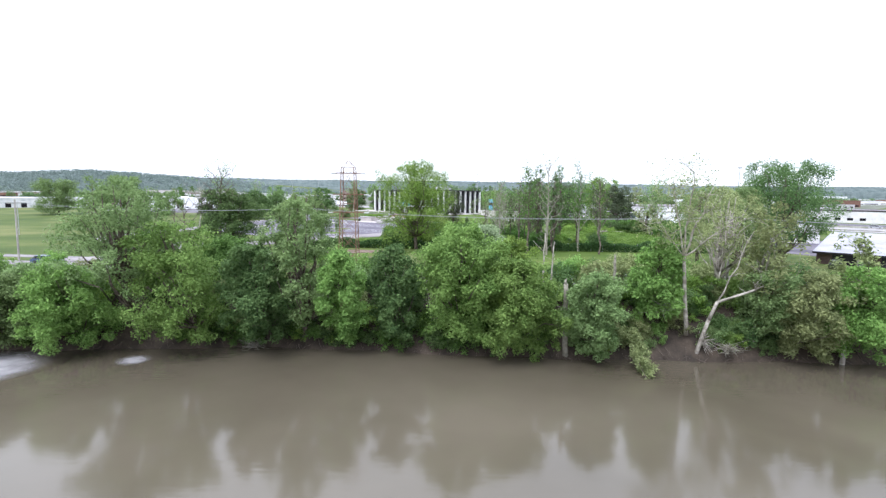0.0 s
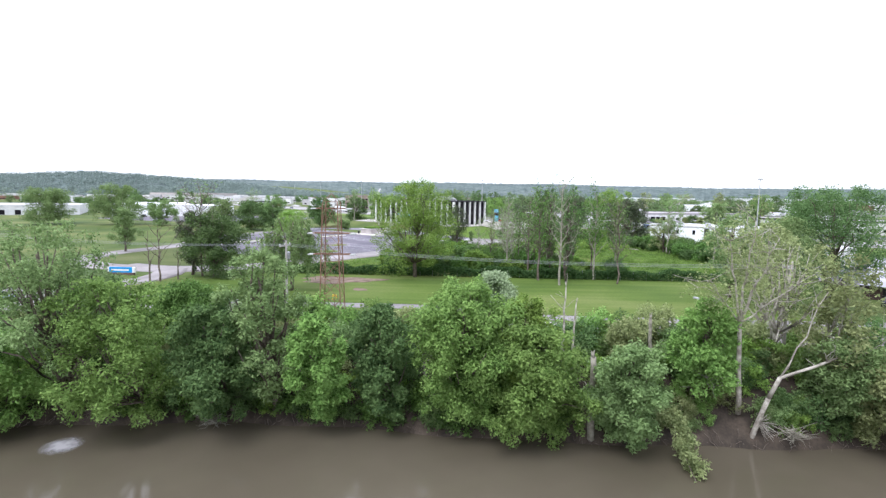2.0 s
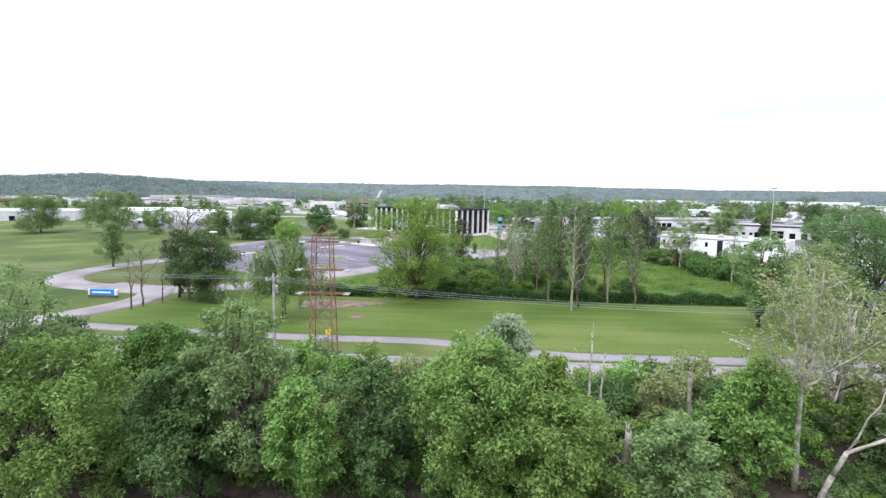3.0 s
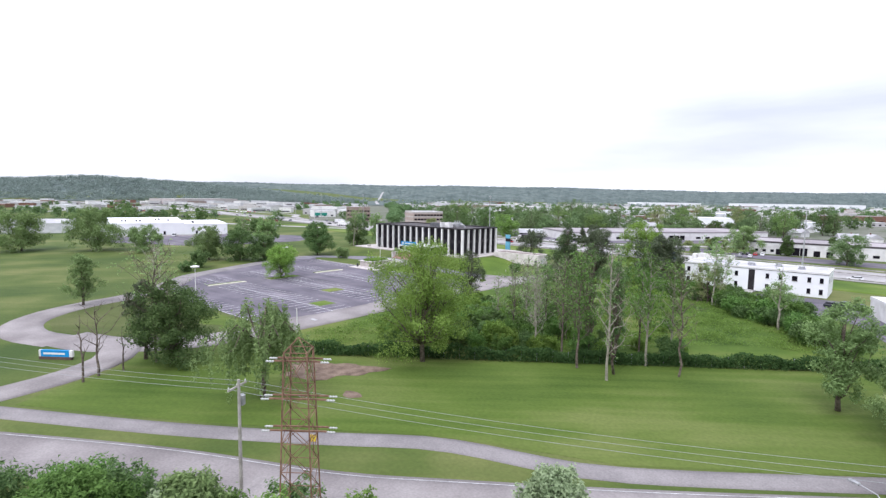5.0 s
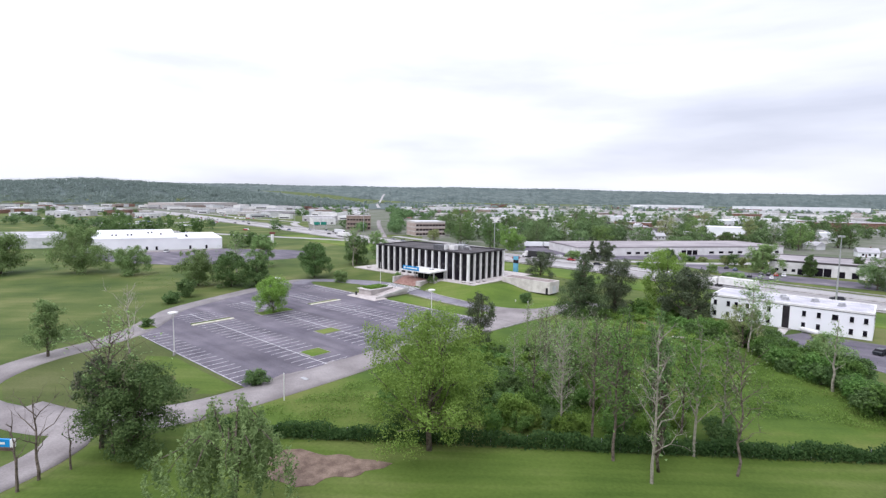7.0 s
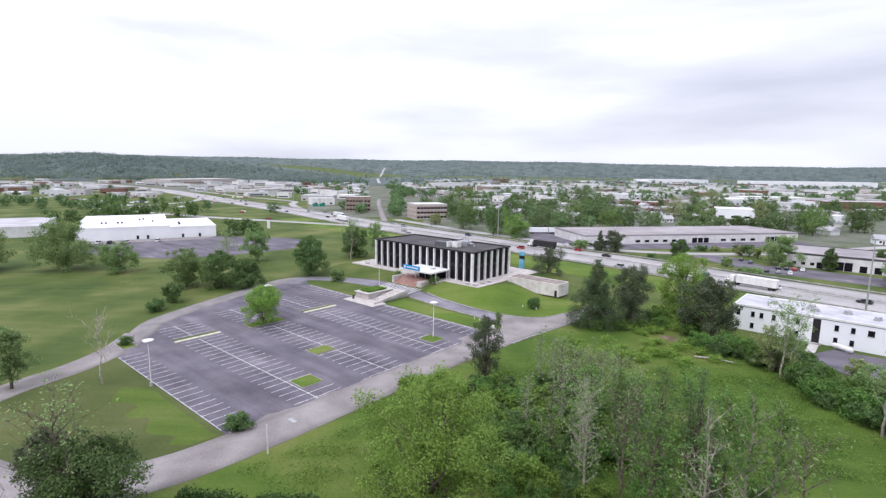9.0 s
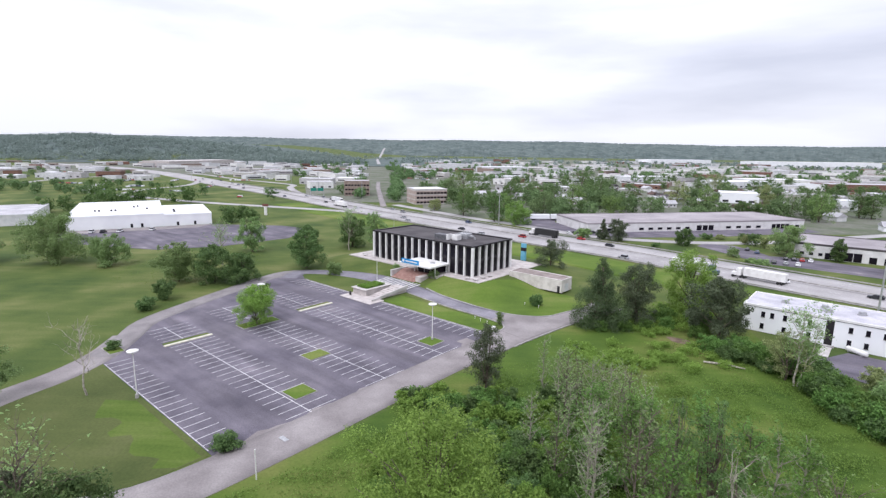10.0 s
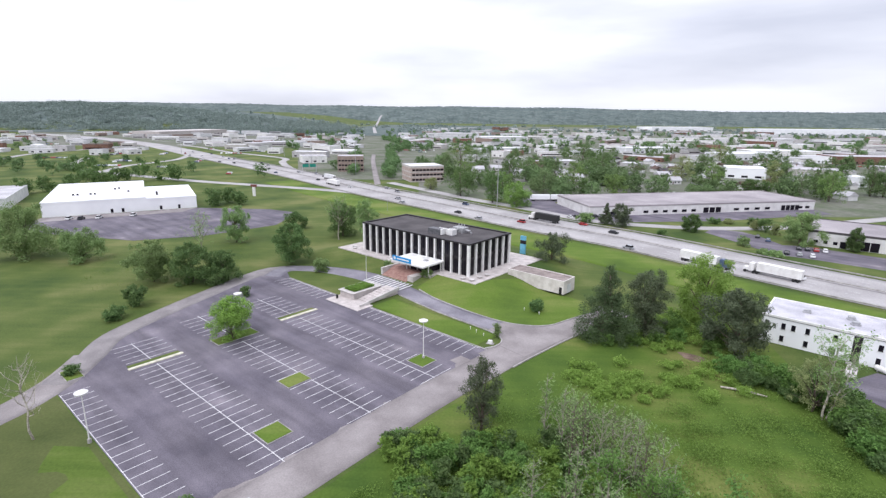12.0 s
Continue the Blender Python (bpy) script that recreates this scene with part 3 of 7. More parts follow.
HWY = [(300, 155), (120, 164), (66, 169), (22, 176), (-20, 184), (-68, 187), (-140, 196), (-206, 204), (-300, 220), (-405, 237), (-560, 257), (-740, 286),
       (-900, 304), (-1180, 308), (-1440, 268)]
setting("highway", ribbon(HWY, 34, 0.12, 8.0, 0, 6), HIGHWAY, "broad pale concrete highway with several lanes each way", "road", True)
setting("ramp_road", ribbon([(-640, 150), (-540, 108), (-468, 114), (-362, 141), (-304, 162), (-240, 186), (-190, 198)], 9, 0.08, 6), HIGHWAY, "pale curving highway ramp", "road", True)
setting("ramp_road", ribbon([(-468, 114), (-515, 150), (-554, 212), (-610, 252)], 8, 0.085, 6), HIGHWAY, "pale curving highway ramp", "road", True)
setting("ramp_road", ribbon([(-671, 73), (-737, 113), (-772, 154), (-800, 196), (-857, 264)], 9, 0.09, 8), HIGHWAY, "pale curving highway ramp", "road", True)
setting("ramp_road", ribbon([(-845, 338), (-750, 331), (-631, 315), (-560, 316), (-491, 312), (-448, 282), (-365, 243), (-290, 224), (-235, 216)], 8, 0.09, 6), HIGHWAY, "pale ramp joining the highway", "road", True)
setting("frontage_road", ribbon([(-240, 247), (-150, 228), (-100, 222), (-55, 214), (-25, 224), (0, 240), (28, 272), (60, 330), (110, 420), (170, 560)], 8, 0.07, 6), HIGHWAY,
        "pale frontage road beside the long building", "road", True)
setting("far_street", ribbon([(-238, 232), (-319, 301), (-399, 370), (-470, 434)], 5.0, 0.12, 15), CONCRETE_ROAD, "long straight street running towards the hills", "road", True)
for off in (-17.6, 17.6):
    setting("highway_barrier", ribbon(HWY[:11], 0.35, 0.85, 8.0, off, 1), KERB, "low pale concrete barrier along the highway", "barrier")
setting("median_barrier", ribbon(HWY[:11], 0.5, 1.0, 8.0, 0, 1), KERB, "concrete barrier in the middle of the highway", "barrier")


setting("highway_verge", ribbon(HWY[1:9], 25, 0.05, 4.0, 32, 8), LAWN, "lush green verge along the highway", "verge", True)


def dashes(pts, side, length, gap, width, lift):
    line, sh = spline(pts, 1.0), Shape()
    run = 0.0
    for a, b in zip(line, line[1:]):
        run += (b - a).length
        if run % (length + gap) < length:
            d = (b - a).normalized()
            nrm = Vector((-d.y, d.x, 0))
            k = len(sh.v)
            for p, w in ((a, -1), (a, 1), (b, 1), (b, -1)):
                q = p + nrm * (side + w * width / 2)
                sh.v.append((q.x, q.y, land(q.x, q.y) + lift))
            sh.f.append([k, k + 3, k + 2, k + 1])
    return sh


for i, off in enumerate((-12.8, -9.2, -5.6, 5.6, 9.2, 12.8)):
    setting("lane_marking", dashes(HWY[:9], off, 4, 8, 0.22, 0.16), LINE, "broken white lane marking on the highway", "road marking", kind="stuff")
setting("road_edge_line", dashes([(-20, -93), (5, -77), (22, -65.5), (40, -54), (56, -45.5), (66, -38.5), (80, -28), (100, -12)], 3.3, 50, 0, 0.09, 0.08), LINE,
        "thin white edge line of the river road", "road marking", kind="stuff")


def stalls():
    """Painted lines of the car park."""
    unit = Shape().box(-0.065, 0.065, -0.5, 0.5, 0, 0.012).mesh("stall_line", LINE)
    rnd = random.Random(4)

    def line(x0, y0, x1, y1, w=1.0):
        ob = new("stall_line", unit)
        ob.parent = parking_lot
        a = math.atan2(-(x1 - x0), y1 - y0)
        ob.matrix_basis = pose((x0 + x1) / 2, (y0 + y1) / 2, 0.051, 0, 0, math.degrees(a)) @ Matrix.Diagonal((w, math.hypot(x1 - x0, y1 - y0), 1, 1))

    def row(y0, y1, xa, xb, skip=()):
        x = -0.37
        while x > xa:
            x -= 2.49
            if x < xb and x > xa and not any(a < x < b for a, b in skip):
                line(x, y0 + rnd.uniform(-0.06, 0.06), x + rnd.uniform(-0.04, 0.04), y1 + rnd.uniform(-0.08, 0.08))

    row(-17.5, -12.6, -51.5, -3.0)
    line(-50.6, -17.5, -3.4, -17.5, 0.9)
    for y, lo, hi, xa, skip in ((0.0, -4.5, 5.8, -65.5, [(-53.5, -50.8), (-12.6, -7.5)]), (18.0, 12.9, 23.4, -71.2, [(-56, -48), (-25.2, -20.6)]),
                                (35.5, 31.3, 40.9, -71.5, [(-54.5, -50.6), (-12.4, -7.2)])):
        row(lo, y - 0.1, xa, 0.0, [skip[0]] + ([skip[1]] if y == 18.0 else []))
        row(y + 0.1, hi, xa, 0.0, skip if y != 18.0 else [skip[0]])
        cuts = sorted([xa] + [v for pair in skip for v in pair] + [-0.3])
        if y != 35.5 and y != 0.0:
            cuts = [xa, skip[0][0], skip[0][1], skip[1][0], skip[1][1], -1.6]
        else:
            cuts = [xa, skip[0][0], skip[0][1], -0.3]
        for a, b in zip(cuts[::2], cuts[1::2]):
            line(a, y, b, y, 1.3)
    row(47.6, 52.9, -83, -58.6)
    row(47.6, 52.9, -42.4, -4.4)
    line(-82.2, 52.9, -58.4, 52.9, 1.2)
    line(-42.4, 52.9, -4.2, 52.9, 1.2)


stalls()
rnd_edge = random.Random(12)
ragged = [(0.35, 46), (0.35, -17)] + [(-1.6 + 1.4 * math.sin(k * 0.9) * rnd_edge.uniform(0.3, 1.0) - rnd_edge.uniform(0, 0.9), -17 + k * 1.5) for k in range(43)]
setting("worn_edge", Shape().prism(ragged, 0.0, 0.056), CONCRETE_ROAD, "pale worn ragged edge where the drive meets the car park", "road")
setting("asphalt_patch", Shape().prism([(-5.4, 43.6), (-0.8, 43.0), (-0.4, 46.6), (-5.0, 47.0)], 0.0, 0.058), CONCRETE_ROAD, "pale broken patch in the asphalt", "road")


def island(x0, x1, y0, y1, kerb, label):
    t = thing("parking_island", label, "traffic island", group="islands of the car park")
    w = 0.15
    for a, b, c, d in ((x0, x1, y0, y0 + w), (x0, x1, y1 - w, y1), (x0, x0 + w, y0 + w, y1 - w), (x1 - w, x1, y0 + w, y1 - w)):
        part("kerb", Shape().bevelled(a, b, c, d, 0.0, 0.2, 0.04), kerb, t)
    part("turf", Shape().bevelled(x0 + w, x1 - w, y0 + w, y1 - w, 0.0, 0.26, 0.12), LAWN, t, "short grass")
    return t


def narrow_island(x0, x1, y0, y1):
    t = thing("parking_divider", "narrow raised concrete divider with faded pale yellow paint", "traffic island", group="dividers of the car park")
    part("kerb", Shape().bevelled(x0 + 0.5, x1, y0, y1, 0.0, 0.28, 0.08), YELLOW_KERB, t)
    part("turf", Shape().bevelled(x0 - 1.0, x0 + 0.5, y0 + 0.3, y1 - 0.3, 0.0, 0.2, 0.08), GRASS, t, "narrow grass strip")
    part("joint", Shape().box(x0 + 0.6, x1 - 0.1, (y0 + y1) / 2 - 0.04, (y0 + y1) / 2 + 0.04, 0.27, 0.285), KERB, t)


island(-25.0, -20.8, 12.9, 18.3, KERB, "square grass island with a concrete kerb")
island(-12.5, -7.7, 0.5, 5.4, KERB, "square grass island with a concrete kerb")
island(-12.2, -7.4, 36.9, 41.5, KERB, "square grass island with a lamp post")
island(-53.8, -49.6, 13.0, 23.4, KERB, "long grass island with a young tree")
narrow_island(-52.9, -51.5, -5.2, 6.0)
narrow_island(-53.4, -52.0, 31.0, 42.3)
island(-61, -55.5, -15.2, -12.0, KERB, "small grass island with a shrub")

kerbs = Shape()
for a, b, c, d in ((-82.3, -58.2, 53.2, 53.45), (-42.8, -2.4, 53.2, 53.45)):
    kerbs.bevelled(a, b, c, d, -0.2, 0.2, 0.04)
setting("kerb", kerbs, KERB, "pale concrete kerb round the car park", "kerb")
for line in ([(-3.2, 53.6), (-1.9, 56.5), (-2.9, 60), (-6, 61.8), (-12, 62.6), (-24, 63.1), (-34, 64.3), (-44, 65.8)], [(-42, 72.2), (-34, 70.4), (-24, 69.5), (-10, 69.5), (-3, 72.0), (1, 76), (2.6, 82), (5, 92)],
             [(6.9, 50), (7.4, 58), (8.8, 72), (11, 84)]):
    setting("kerb", ribbon(line, 0.3, 0.24, 1.5, 0, 1), KERB, "pale concrete kerb along the drive", "kerb")
setting("median_lawn", ribbon([(-43.0, 58.6), (-34, 58.4), (-24, 57.9), (-12, 57.8), (-5.5, 57.3)], 8.6, 0.10, 1.5, 0, 6), LAWN, "bright mown grass strip before the office", "lawn", True)


def loft(a, b, n, m, lift):
    """A sheet on the ground between two lines."""
    def along(line, u):
        d = [0.0]
        for p, q in zip(line, line[1:]):
            d.append(d[-1] + math.hypot(q[0] - p[0], q[1] - p[1]))
        k = max(i for i in range(len(d) - 1) if d[i] <= u * d[-1] + 1e-9)
        f = (u * d[-1] - d[k]) / (d[k + 1] - d[k])
        return line[k][0] + (line[k + 1][0] - line[k][0]) * f, line[k][1] + (line[k + 1][1] - line[k][1]) * f
    rows = []
    for j in range(m + 1):
        row = []
        for i in range(n + 1):
            (ax, ay), (bx, by) = along(a, i / n), along(b, i / n)
            x, y = ax + (bx - ax) * j / m, ay + (by - ay) * j / m
            row.append((x, y, land(x, y) + lift))
        rows.append(row)
    return Shape().grid(rows)


setting("office_lawn", loft([(-43.4, 72.8), (-34, 70.4), (-24, 69.5), (-10, 69.5), (-3, 72.0), (1, 76), (2.6, 82), (5, 92)],
                            [(-43.4, 83), (-34, 84), (-29, 86), (-26, 92), (-23, 97.6), (-15, 98), (-7, 99), (2, 98)], 60, 12, 0.1), LAWN, "bright mown lawn sloping up to the office", "lawn", True)
meadow_edge = [(12.6, -28.9), (98, 37.5), (92, 52), (70, 78), (56, 84), (46, 101), (32, 112), (20, 106), (13.5, 92), (10.5, 80), (8.6, 68), (7.6, 55), (6.8, 40), (6.8, 20), (7.4, 0), (7.2, -27.6)]
setting("meadow", Shape().prism(meadow_edge, -0.4, 0.035), MEADOW, "lush rough meadow beside the drive", "meadow")
setting("dirt_patch", Shape().prism([(34.5 + 3.4 * math.cos(a) * (1 + 0.25 * math.sin(3 * a)), 81.5 + 1.8 * math.sin(a)) for a in np.linspace(0, 6, 16)], -0.3, 0.06, None, 0.03), DIRT,
        "bare reddish soil under a dark tree", "soil")
hatch = Shape()
for i in range(11):
    x = -62.5 + i * 1.5
    k = len(hatch.v)
    for px_, py_ in ((x, 67.4), (x + 0.75, 67.4), (x + 2.0, 73.2), (x + 1.25, 73.2)):
        hatch.v.append((px_, py_, land(px_, py_) + 0.24))
    hatch.f.append([k, k + 1, k + 2, k + 3])
setting("crosswalk", hatch, LINE, "white hatched crossing on the lane", "road marking", kind="stuff")
dirt = []
for i in range(26):
    a = 2 * math.pi * i / 26
    r = 1 + 0.22 * math.sin(3 * a + 1) + 0.15 * math.sin(7 * a)
    u, v = 7.4 * r * math.cos(a), 3.9 * r * math.sin(a)
    dirt.append((29.8 + 0.771 * u - 0.637 * v, -25.2 + 0.637 * u + 0.771 * v))
lawn_edge = [(13, -29.5), (97, 35.5), (103.5, 0.5), (87, -12.5), (74, -22.5), (61, -28), (55.2, -30.8), (46, -37.7), (32, -47.5), (13, -59), (10.5, -55), (8, -48), (3.5, -42.5), (5.5, -36), (7.2, -28)]
setting("loop_lawn", Shape().prism([(-52.5, -18.6), (-47, -26), (-43.8, -35), (-40, -41), (-33.5, -45.8), (-25, -47), (-16.5, -43.8), (-8, -38.6), (-4.2, -33), (-2.3, -26), (-2.2, -18.0), (-50, -18.0)], -0.4, 0.035), DRY_LAWN,
        "dry olive grass inside the entrance loop", "lawn")
rim = [(-33, -22.5), (-28.5, -18.9), (-2.6, -18.9), (-2.6, -22.5)]
rnd_rim = random.Random(3)
rim += [(-5 - 27 * k / 16, -24.6 + 1.4 * math.sin(k * 1.3) + rnd_rim.uniform(-0.7, 0.7)) for k in range(16)]
setting("lush_patch", Shape().prism(rim, -0.4, 0.044), RIVER_LAWN, "darker lush grass beside the car park", "lawn")
setting("river_lawn", Shape().prism(lawn_edge, -0.4, 0.03), RIVER_LAWN, "broad mown lawn between the hedge and the cycle path", "lawn")
setting("dirt_patch", Shape().prism(dirt, -0.3, 0.07, None, 0.03), DIRT, "bare reddish-brown soil patch in the lawn", "soil")
setting("dirt_patch", Shape().prism([(40.2 + 1.5 * math.cos(a) * (1 + 0.2 * math.sin(3 * a)), -29.0 + 1.1 * math.sin(a)) for a in np.linspace(0, 6, 16)], -0.3, 0.05, None, 0.03), DIRT,
        "small bare soil patch in the lawn", "soil")
setting("warehouse_yard", Shape().prism([(-256, 24), (-240, 12), (-214, 17), (-174, 38), (-162, 62), (-160, 96), (-180, 122), (-200, 117), (-232, 92)], -0.5, 0.06), ASPHALT,
        "grey asphalt yard in front of the warehouse", "yard")
setting("warehouse_apron", Shape().prism([(-257.5, 24.5), (-247, 18), (-226, 80), (-233.5, 92)], -0.5, 0.075), CONCRETE_ROAD, "pale concrete apron along the warehouse front", "yard")
setting("long_building_yard", Shape().prism([(-72, 212), (-40, 222), (-4, 262), (38, 330), (24, 344), (-12, 296), (-52, 240), (-100, 250), (-118, 232)], -0.5, 0.05), ASPHALT,
        "grey asphalt parking strip before the long building", "yard")
setting("back_lot", Shape().prism([(-99, 254), (-11, 369), (-34, 386), (-122, 272)], -0.5, 0.05), ASPHALT, "grey asphalt car park behind the long building", "yard")
setting("trailer_yard", Shape().prism([(-96, 252), (-70, 228), (-92, 222), (-124, 240), (-122, 262), (-104, 268)], -0.5, 0.056), ASPHALT, "grey asphalt yard with parked trailers", "yard")
setting("right_building_yard", Shape().prism([(-2, 226), (-1.6, 236), (10.6, 240), (20, 233.5), (30, 222), (37, 226), (120, 222), (120, 202), (44, 203), (34, 202), (23.5, 207), (14.6, 214)], -0.5, 0.06), ASPHALT, "asphalt car park of a low office", "yard")
setting("white_building_yard", Shape().prism([(60, 88), (66, 100.5), (84, 100.5), (92, 90), (112, 84), (112, 36), (98, 42), (88, 70), (74, 80)], -0.5, 0.06), ASPHALT,
        "worn asphalt yard beside the white building", "yard")


# ---- the office building ----
def office():
    x0, x1, y0, y1, z0, z1 = -83.7, -34.2, 86.4, 108.9, 3.15, 13.75
    t = thing("office_building", "two-storey office with dark glass bays and white vertical piers", "building", x0, y0, z0)
    L, D, H = x1 - x0, y1 - y0, z1 - z0
    part("body", Shape().box(0.5, L - 0.5, 0.5, D - 0.5, 0, H - 0.5), BRONZE, t, "dark bronze wall core")
    sh = Shape()
    for a, b, c, d in ((-0.36, L + 0.36, -0.36, 0.5), (-0.36, L + 0.36, D - 0.5, D + 0.36), (-0.36, 0.5, 0.5, D - 0.5), (L - 0.5, L + 0.36, 0.5, D - 0.5)):
        sh.bevelled(a, b, c, d, H - 0.42, H + 0.05, 0.05)
    part("parapet", sh, BRONZE, t, "dark metal parapet")
    part("roof", Shape().box(0.5, L - 0.5, 0.5, D - 0.5, H - 0.5, H - 0.35), ROOF_DARK, t, "dark brown flat roof membrane")
    pier = Shape().bevelled(-0.29, 0.29, -0.3, 0.55, 0, H - 0.42, 0.02).mesh("pier", WHITE)
    pane = Shape().box(-1.3, 1.3, 0, 0.06, 0.35, H - 0.9).mesh("window", GLASS)
    mullion = Shape().box(-0.06, 0.06, -0.08, 0.1, 0.2, H - 0.75).mesh("mullion", BRONZE)
    spandrel = Shape().box(-1.35, 1.35, -0.04, 0.1, H * 0.46, H * 0.46 + 0.9).mesh("spandrel", BRONZE)

    def side(n, length, place):
        for i in range(n + 1):
            part("pier", pier, WHITE, t, m=place @ pose(i * length / n, 0, 0))
        for i in range(n):
            c = (i + 0.5) * length / n
            w = part("window", pane, GLASS, t, m=place @ pose(c, 0.28, 0))
            for k in (-0.45, 0.45):
                part("mullion", mullion, BRONZE, w, m=pose(k, -0.02, 0))
            part("spandrel", spandrel, BRONZE, w, m=pose(0, -0.03, 0))

    side(14, L, pose(0, 0, 0))
    side(6, D, pose(L, 0, 0, 0, 0, 90))
    side(14, L, pose(L, D, 0, 0, 0, 180))
    side(6, D, pose(0, D, 0, 0, 0, 270))
    # roof plant
    u = thing("roof_unit", "white boxy air handler on the office roof", "air handler", x0 + 36.5, y0 + 7, z0 + H - 0.35)
    part("housing", Shape().bevelled(-1.3, 1.3, -1.2, 1.2, 0.25, 2.1, 0.08), WHITE, u)
    part("base", Shape().box(-1.2, 1.2, -1.1, 1.1, 0, 0.25), STEEL, u)
    part("fan", Shape().tube([(0, 0, 2.1), (0, 0, 2.3)], [0.7, 0.7], 14), STEEL, u)
    u = thing("roof_plant", "grey rooftop plant with ducts and pipes", "air handler", x0 + 35.5, y0 + 13, z0 + H - 0.35)
    part("housing", Shape().bevelled(-2.2, 2.2, -1.6, 1.6, 0, 1.8, 0.08), STEEL, u)
    part("duct", Shape().tube([(2.2, 0, 0.9), (4.2, 0, 0.9), (4.6, 0, 0.5), (4.6, 0, 0)], [0.4] * 4, 8), STEEL, u)
    part("duct", Shape().tube([(0, -1.6, 1.1), (0, -3.2, 1.1), (0, -3.6, 0)], [0.35] * 3, 8), STEEL, u)
    for k in (-1.2, 0, 1.2):
        part("stack", Shape().tube([(k, 0.6, 1.8), (k, 0.6, 2.7)], [0.22, 0.2], 8), STEEL, u)
    u = thing("roof_screen", "dark grey plant screen with a white end on the roof", "air handler", x0 + 31.5, y0 + 5.4, z0 + H - 0.35)
    part("housing", Shape().bevelled(-3.0, 2.6, -1.3, 1.3, 0, 1.9, 0.06), STEEL_DARK, u)
    part("end_panel", Shape().bevelled(2.6, 3.1, -1.3, 1.3, 0.2, 2.2, 0.05), WHITE, u, "white end panel")
    u = thing("roof_hatch", "low pale roof hatch on dark membrane", "roof hatch", x0 + 29, y0 + 11.5, z0 + H - 0.35)
    part("cover", Shape().bevelled(-2.2, 2.2, -0.6, 0.6, 0, 0.55, 0.06), WHITE, u)
    # terrace
    te = thing("terrace", "pale concrete terrace round the office with planters", "terrace", kind="structure")
    part("slab", Shape().bevelled(-94, -28.2, 82.2, 121.5, 1.4, 3.16, 0.06), PINK_PALE, te)
    part("landing", Shape().bevelled(-60.5, -48.4, 79.0, 82.2, 1.4, 3.15, 0.04), BRICK_PAVE, te, "red brick landing")
    part("landing_edge", Shape().bevelled(-48.4, -43.6, 79.0, 82.2, 1.4, 3.15, 0.04), PINK_PALE, te)
    sh = Shape()
    for k in range(10):
        part("step", Shape().bevelled(-60.5, -49.4, 73.9 + k * 0.52, 79.0, 0.8, 1.28 + k * 0.187, 0.03), BRICK_PAVE, te, "broad red brick step")
    part("cheek_wall", Shape().bevelled(-61.3, -60.5, 74.2, 82.2, 0.8, 3.5, 0.05), PALE, te)
    part("cheek_wall", Shape().bevelled(-49.4, -47.0, 74.6, 79.0, 0.8, 3.0, 0.05), PINK_PALE, te)
    # canopy
    c = thing("entrance_canopy", "flat white entrance canopy over dark glass doors", "canopy", -58.8, 76.0, 3.15)
    part("slab", Shape().bevelled(0, 14.8, 0, 10.3, 2.95, 3.45, 0.05), WHITE, c)
    part("soffit", Shape().box(0.4, 14.4, 0.4, 10.0, 2.88, 2.945), PALE, c)
    for px_, py_ in ((14.2, 3.2), (14.2, 9.0), (4.2, 3.6)):
        part("post", Shape().box(px_ - 0.13, px_ + 0.13, py_ - 0.13, py_ + 0.13, 0.0, 2.88), WHITE, c)
    v = part("vestibule", Shape().box(4.8, 12.6, 4.6, 10.28, 0.0, 2.88), GLASS, c, "dark glazed entrance")
    for k in range(6):
        part("door_frame", Shape().box(4.75 + k * 1.56, 4.85 + k * 1.56, 4.54, 4.62, 0.0, 2.88), BRONZE if k % 2 else WHITE, v)
    part("transom", Shape().box(4.8, 12.6, 4.55, 4.61, 2.1, 2.2), WHITE, v)
    part("rooflight", Shape().tube([(10.5, 6.0, 3.45), (10.5, 6.0, 3.75)], [0.95, 0.8], 12), STEEL, c)
    s = thing("canopy_sign", "bright blue sign with a white emblem and lettering bars", "sign", -57.6, 75.95, 6.6)
    part("panel", Shape().bevelled(0.2, 8.4, -0.12, 0.12, 0, 1.5, 0.04), BLUE, s)
    part("emblem", Shape().tube([(1.2, -0.15, 0.75), (1.2, -0.121, 0.75)], [0.5, 0.5], 10), WHITE, s)
    part("lettering_bar", Shape().box(2.2, 7.7, -0.15, -0.121, 0.55, 0.95), WHITE, s)
    # annexe
    a = thing("annexe", "low pale concrete annexe with a flat roof", "outbuilding", -22.8, 98.3, 0.6)
    part("wall", Shape().box(-4.5, 15.5, 0, 6.8, 0, 3.9), ROSY_WHITE, a)
    part("roof", Shape().bevelled(-4.25, 15.25, 0.25, 6.55, 3.9, 4.0, 0.03), BROWN_GRAVEL, a, "grey-brown gravel roof")
    sh = Shape()
    for p in ((-4.5, 15.5, -0.05, 0.25), (-4.5, 15.5, 6.55, 6.85), (-4.55, -4.25, 0.25, 6.55), (15.25, 15.55, 0.25, 6.55)):
        sh.bevelled(*p, 3.86, 4.2, 0.04)
    part("parapet", sh, ROSY_WHITE, a)
    part("door", Shape().box(15.5, 15.56, 2.2, 4.6, 0, 2.6), METAL_WALL, a, "pale double door")
    part("side_door", Shape().box(14.0, 14.9, -0.05, 0.0, 0, 2.1), BRONZE, a, "dark door")
    # pylon sign
    p = thing("pylon_sign", "tall pale blue and black pylon sign beside the highway", "sign", -37.9, 123.6, 1.0)
    part("pole", Shape().box(-0.9, -0.6, -0.2, 0.2, 0, 8.6), STEEL, p)
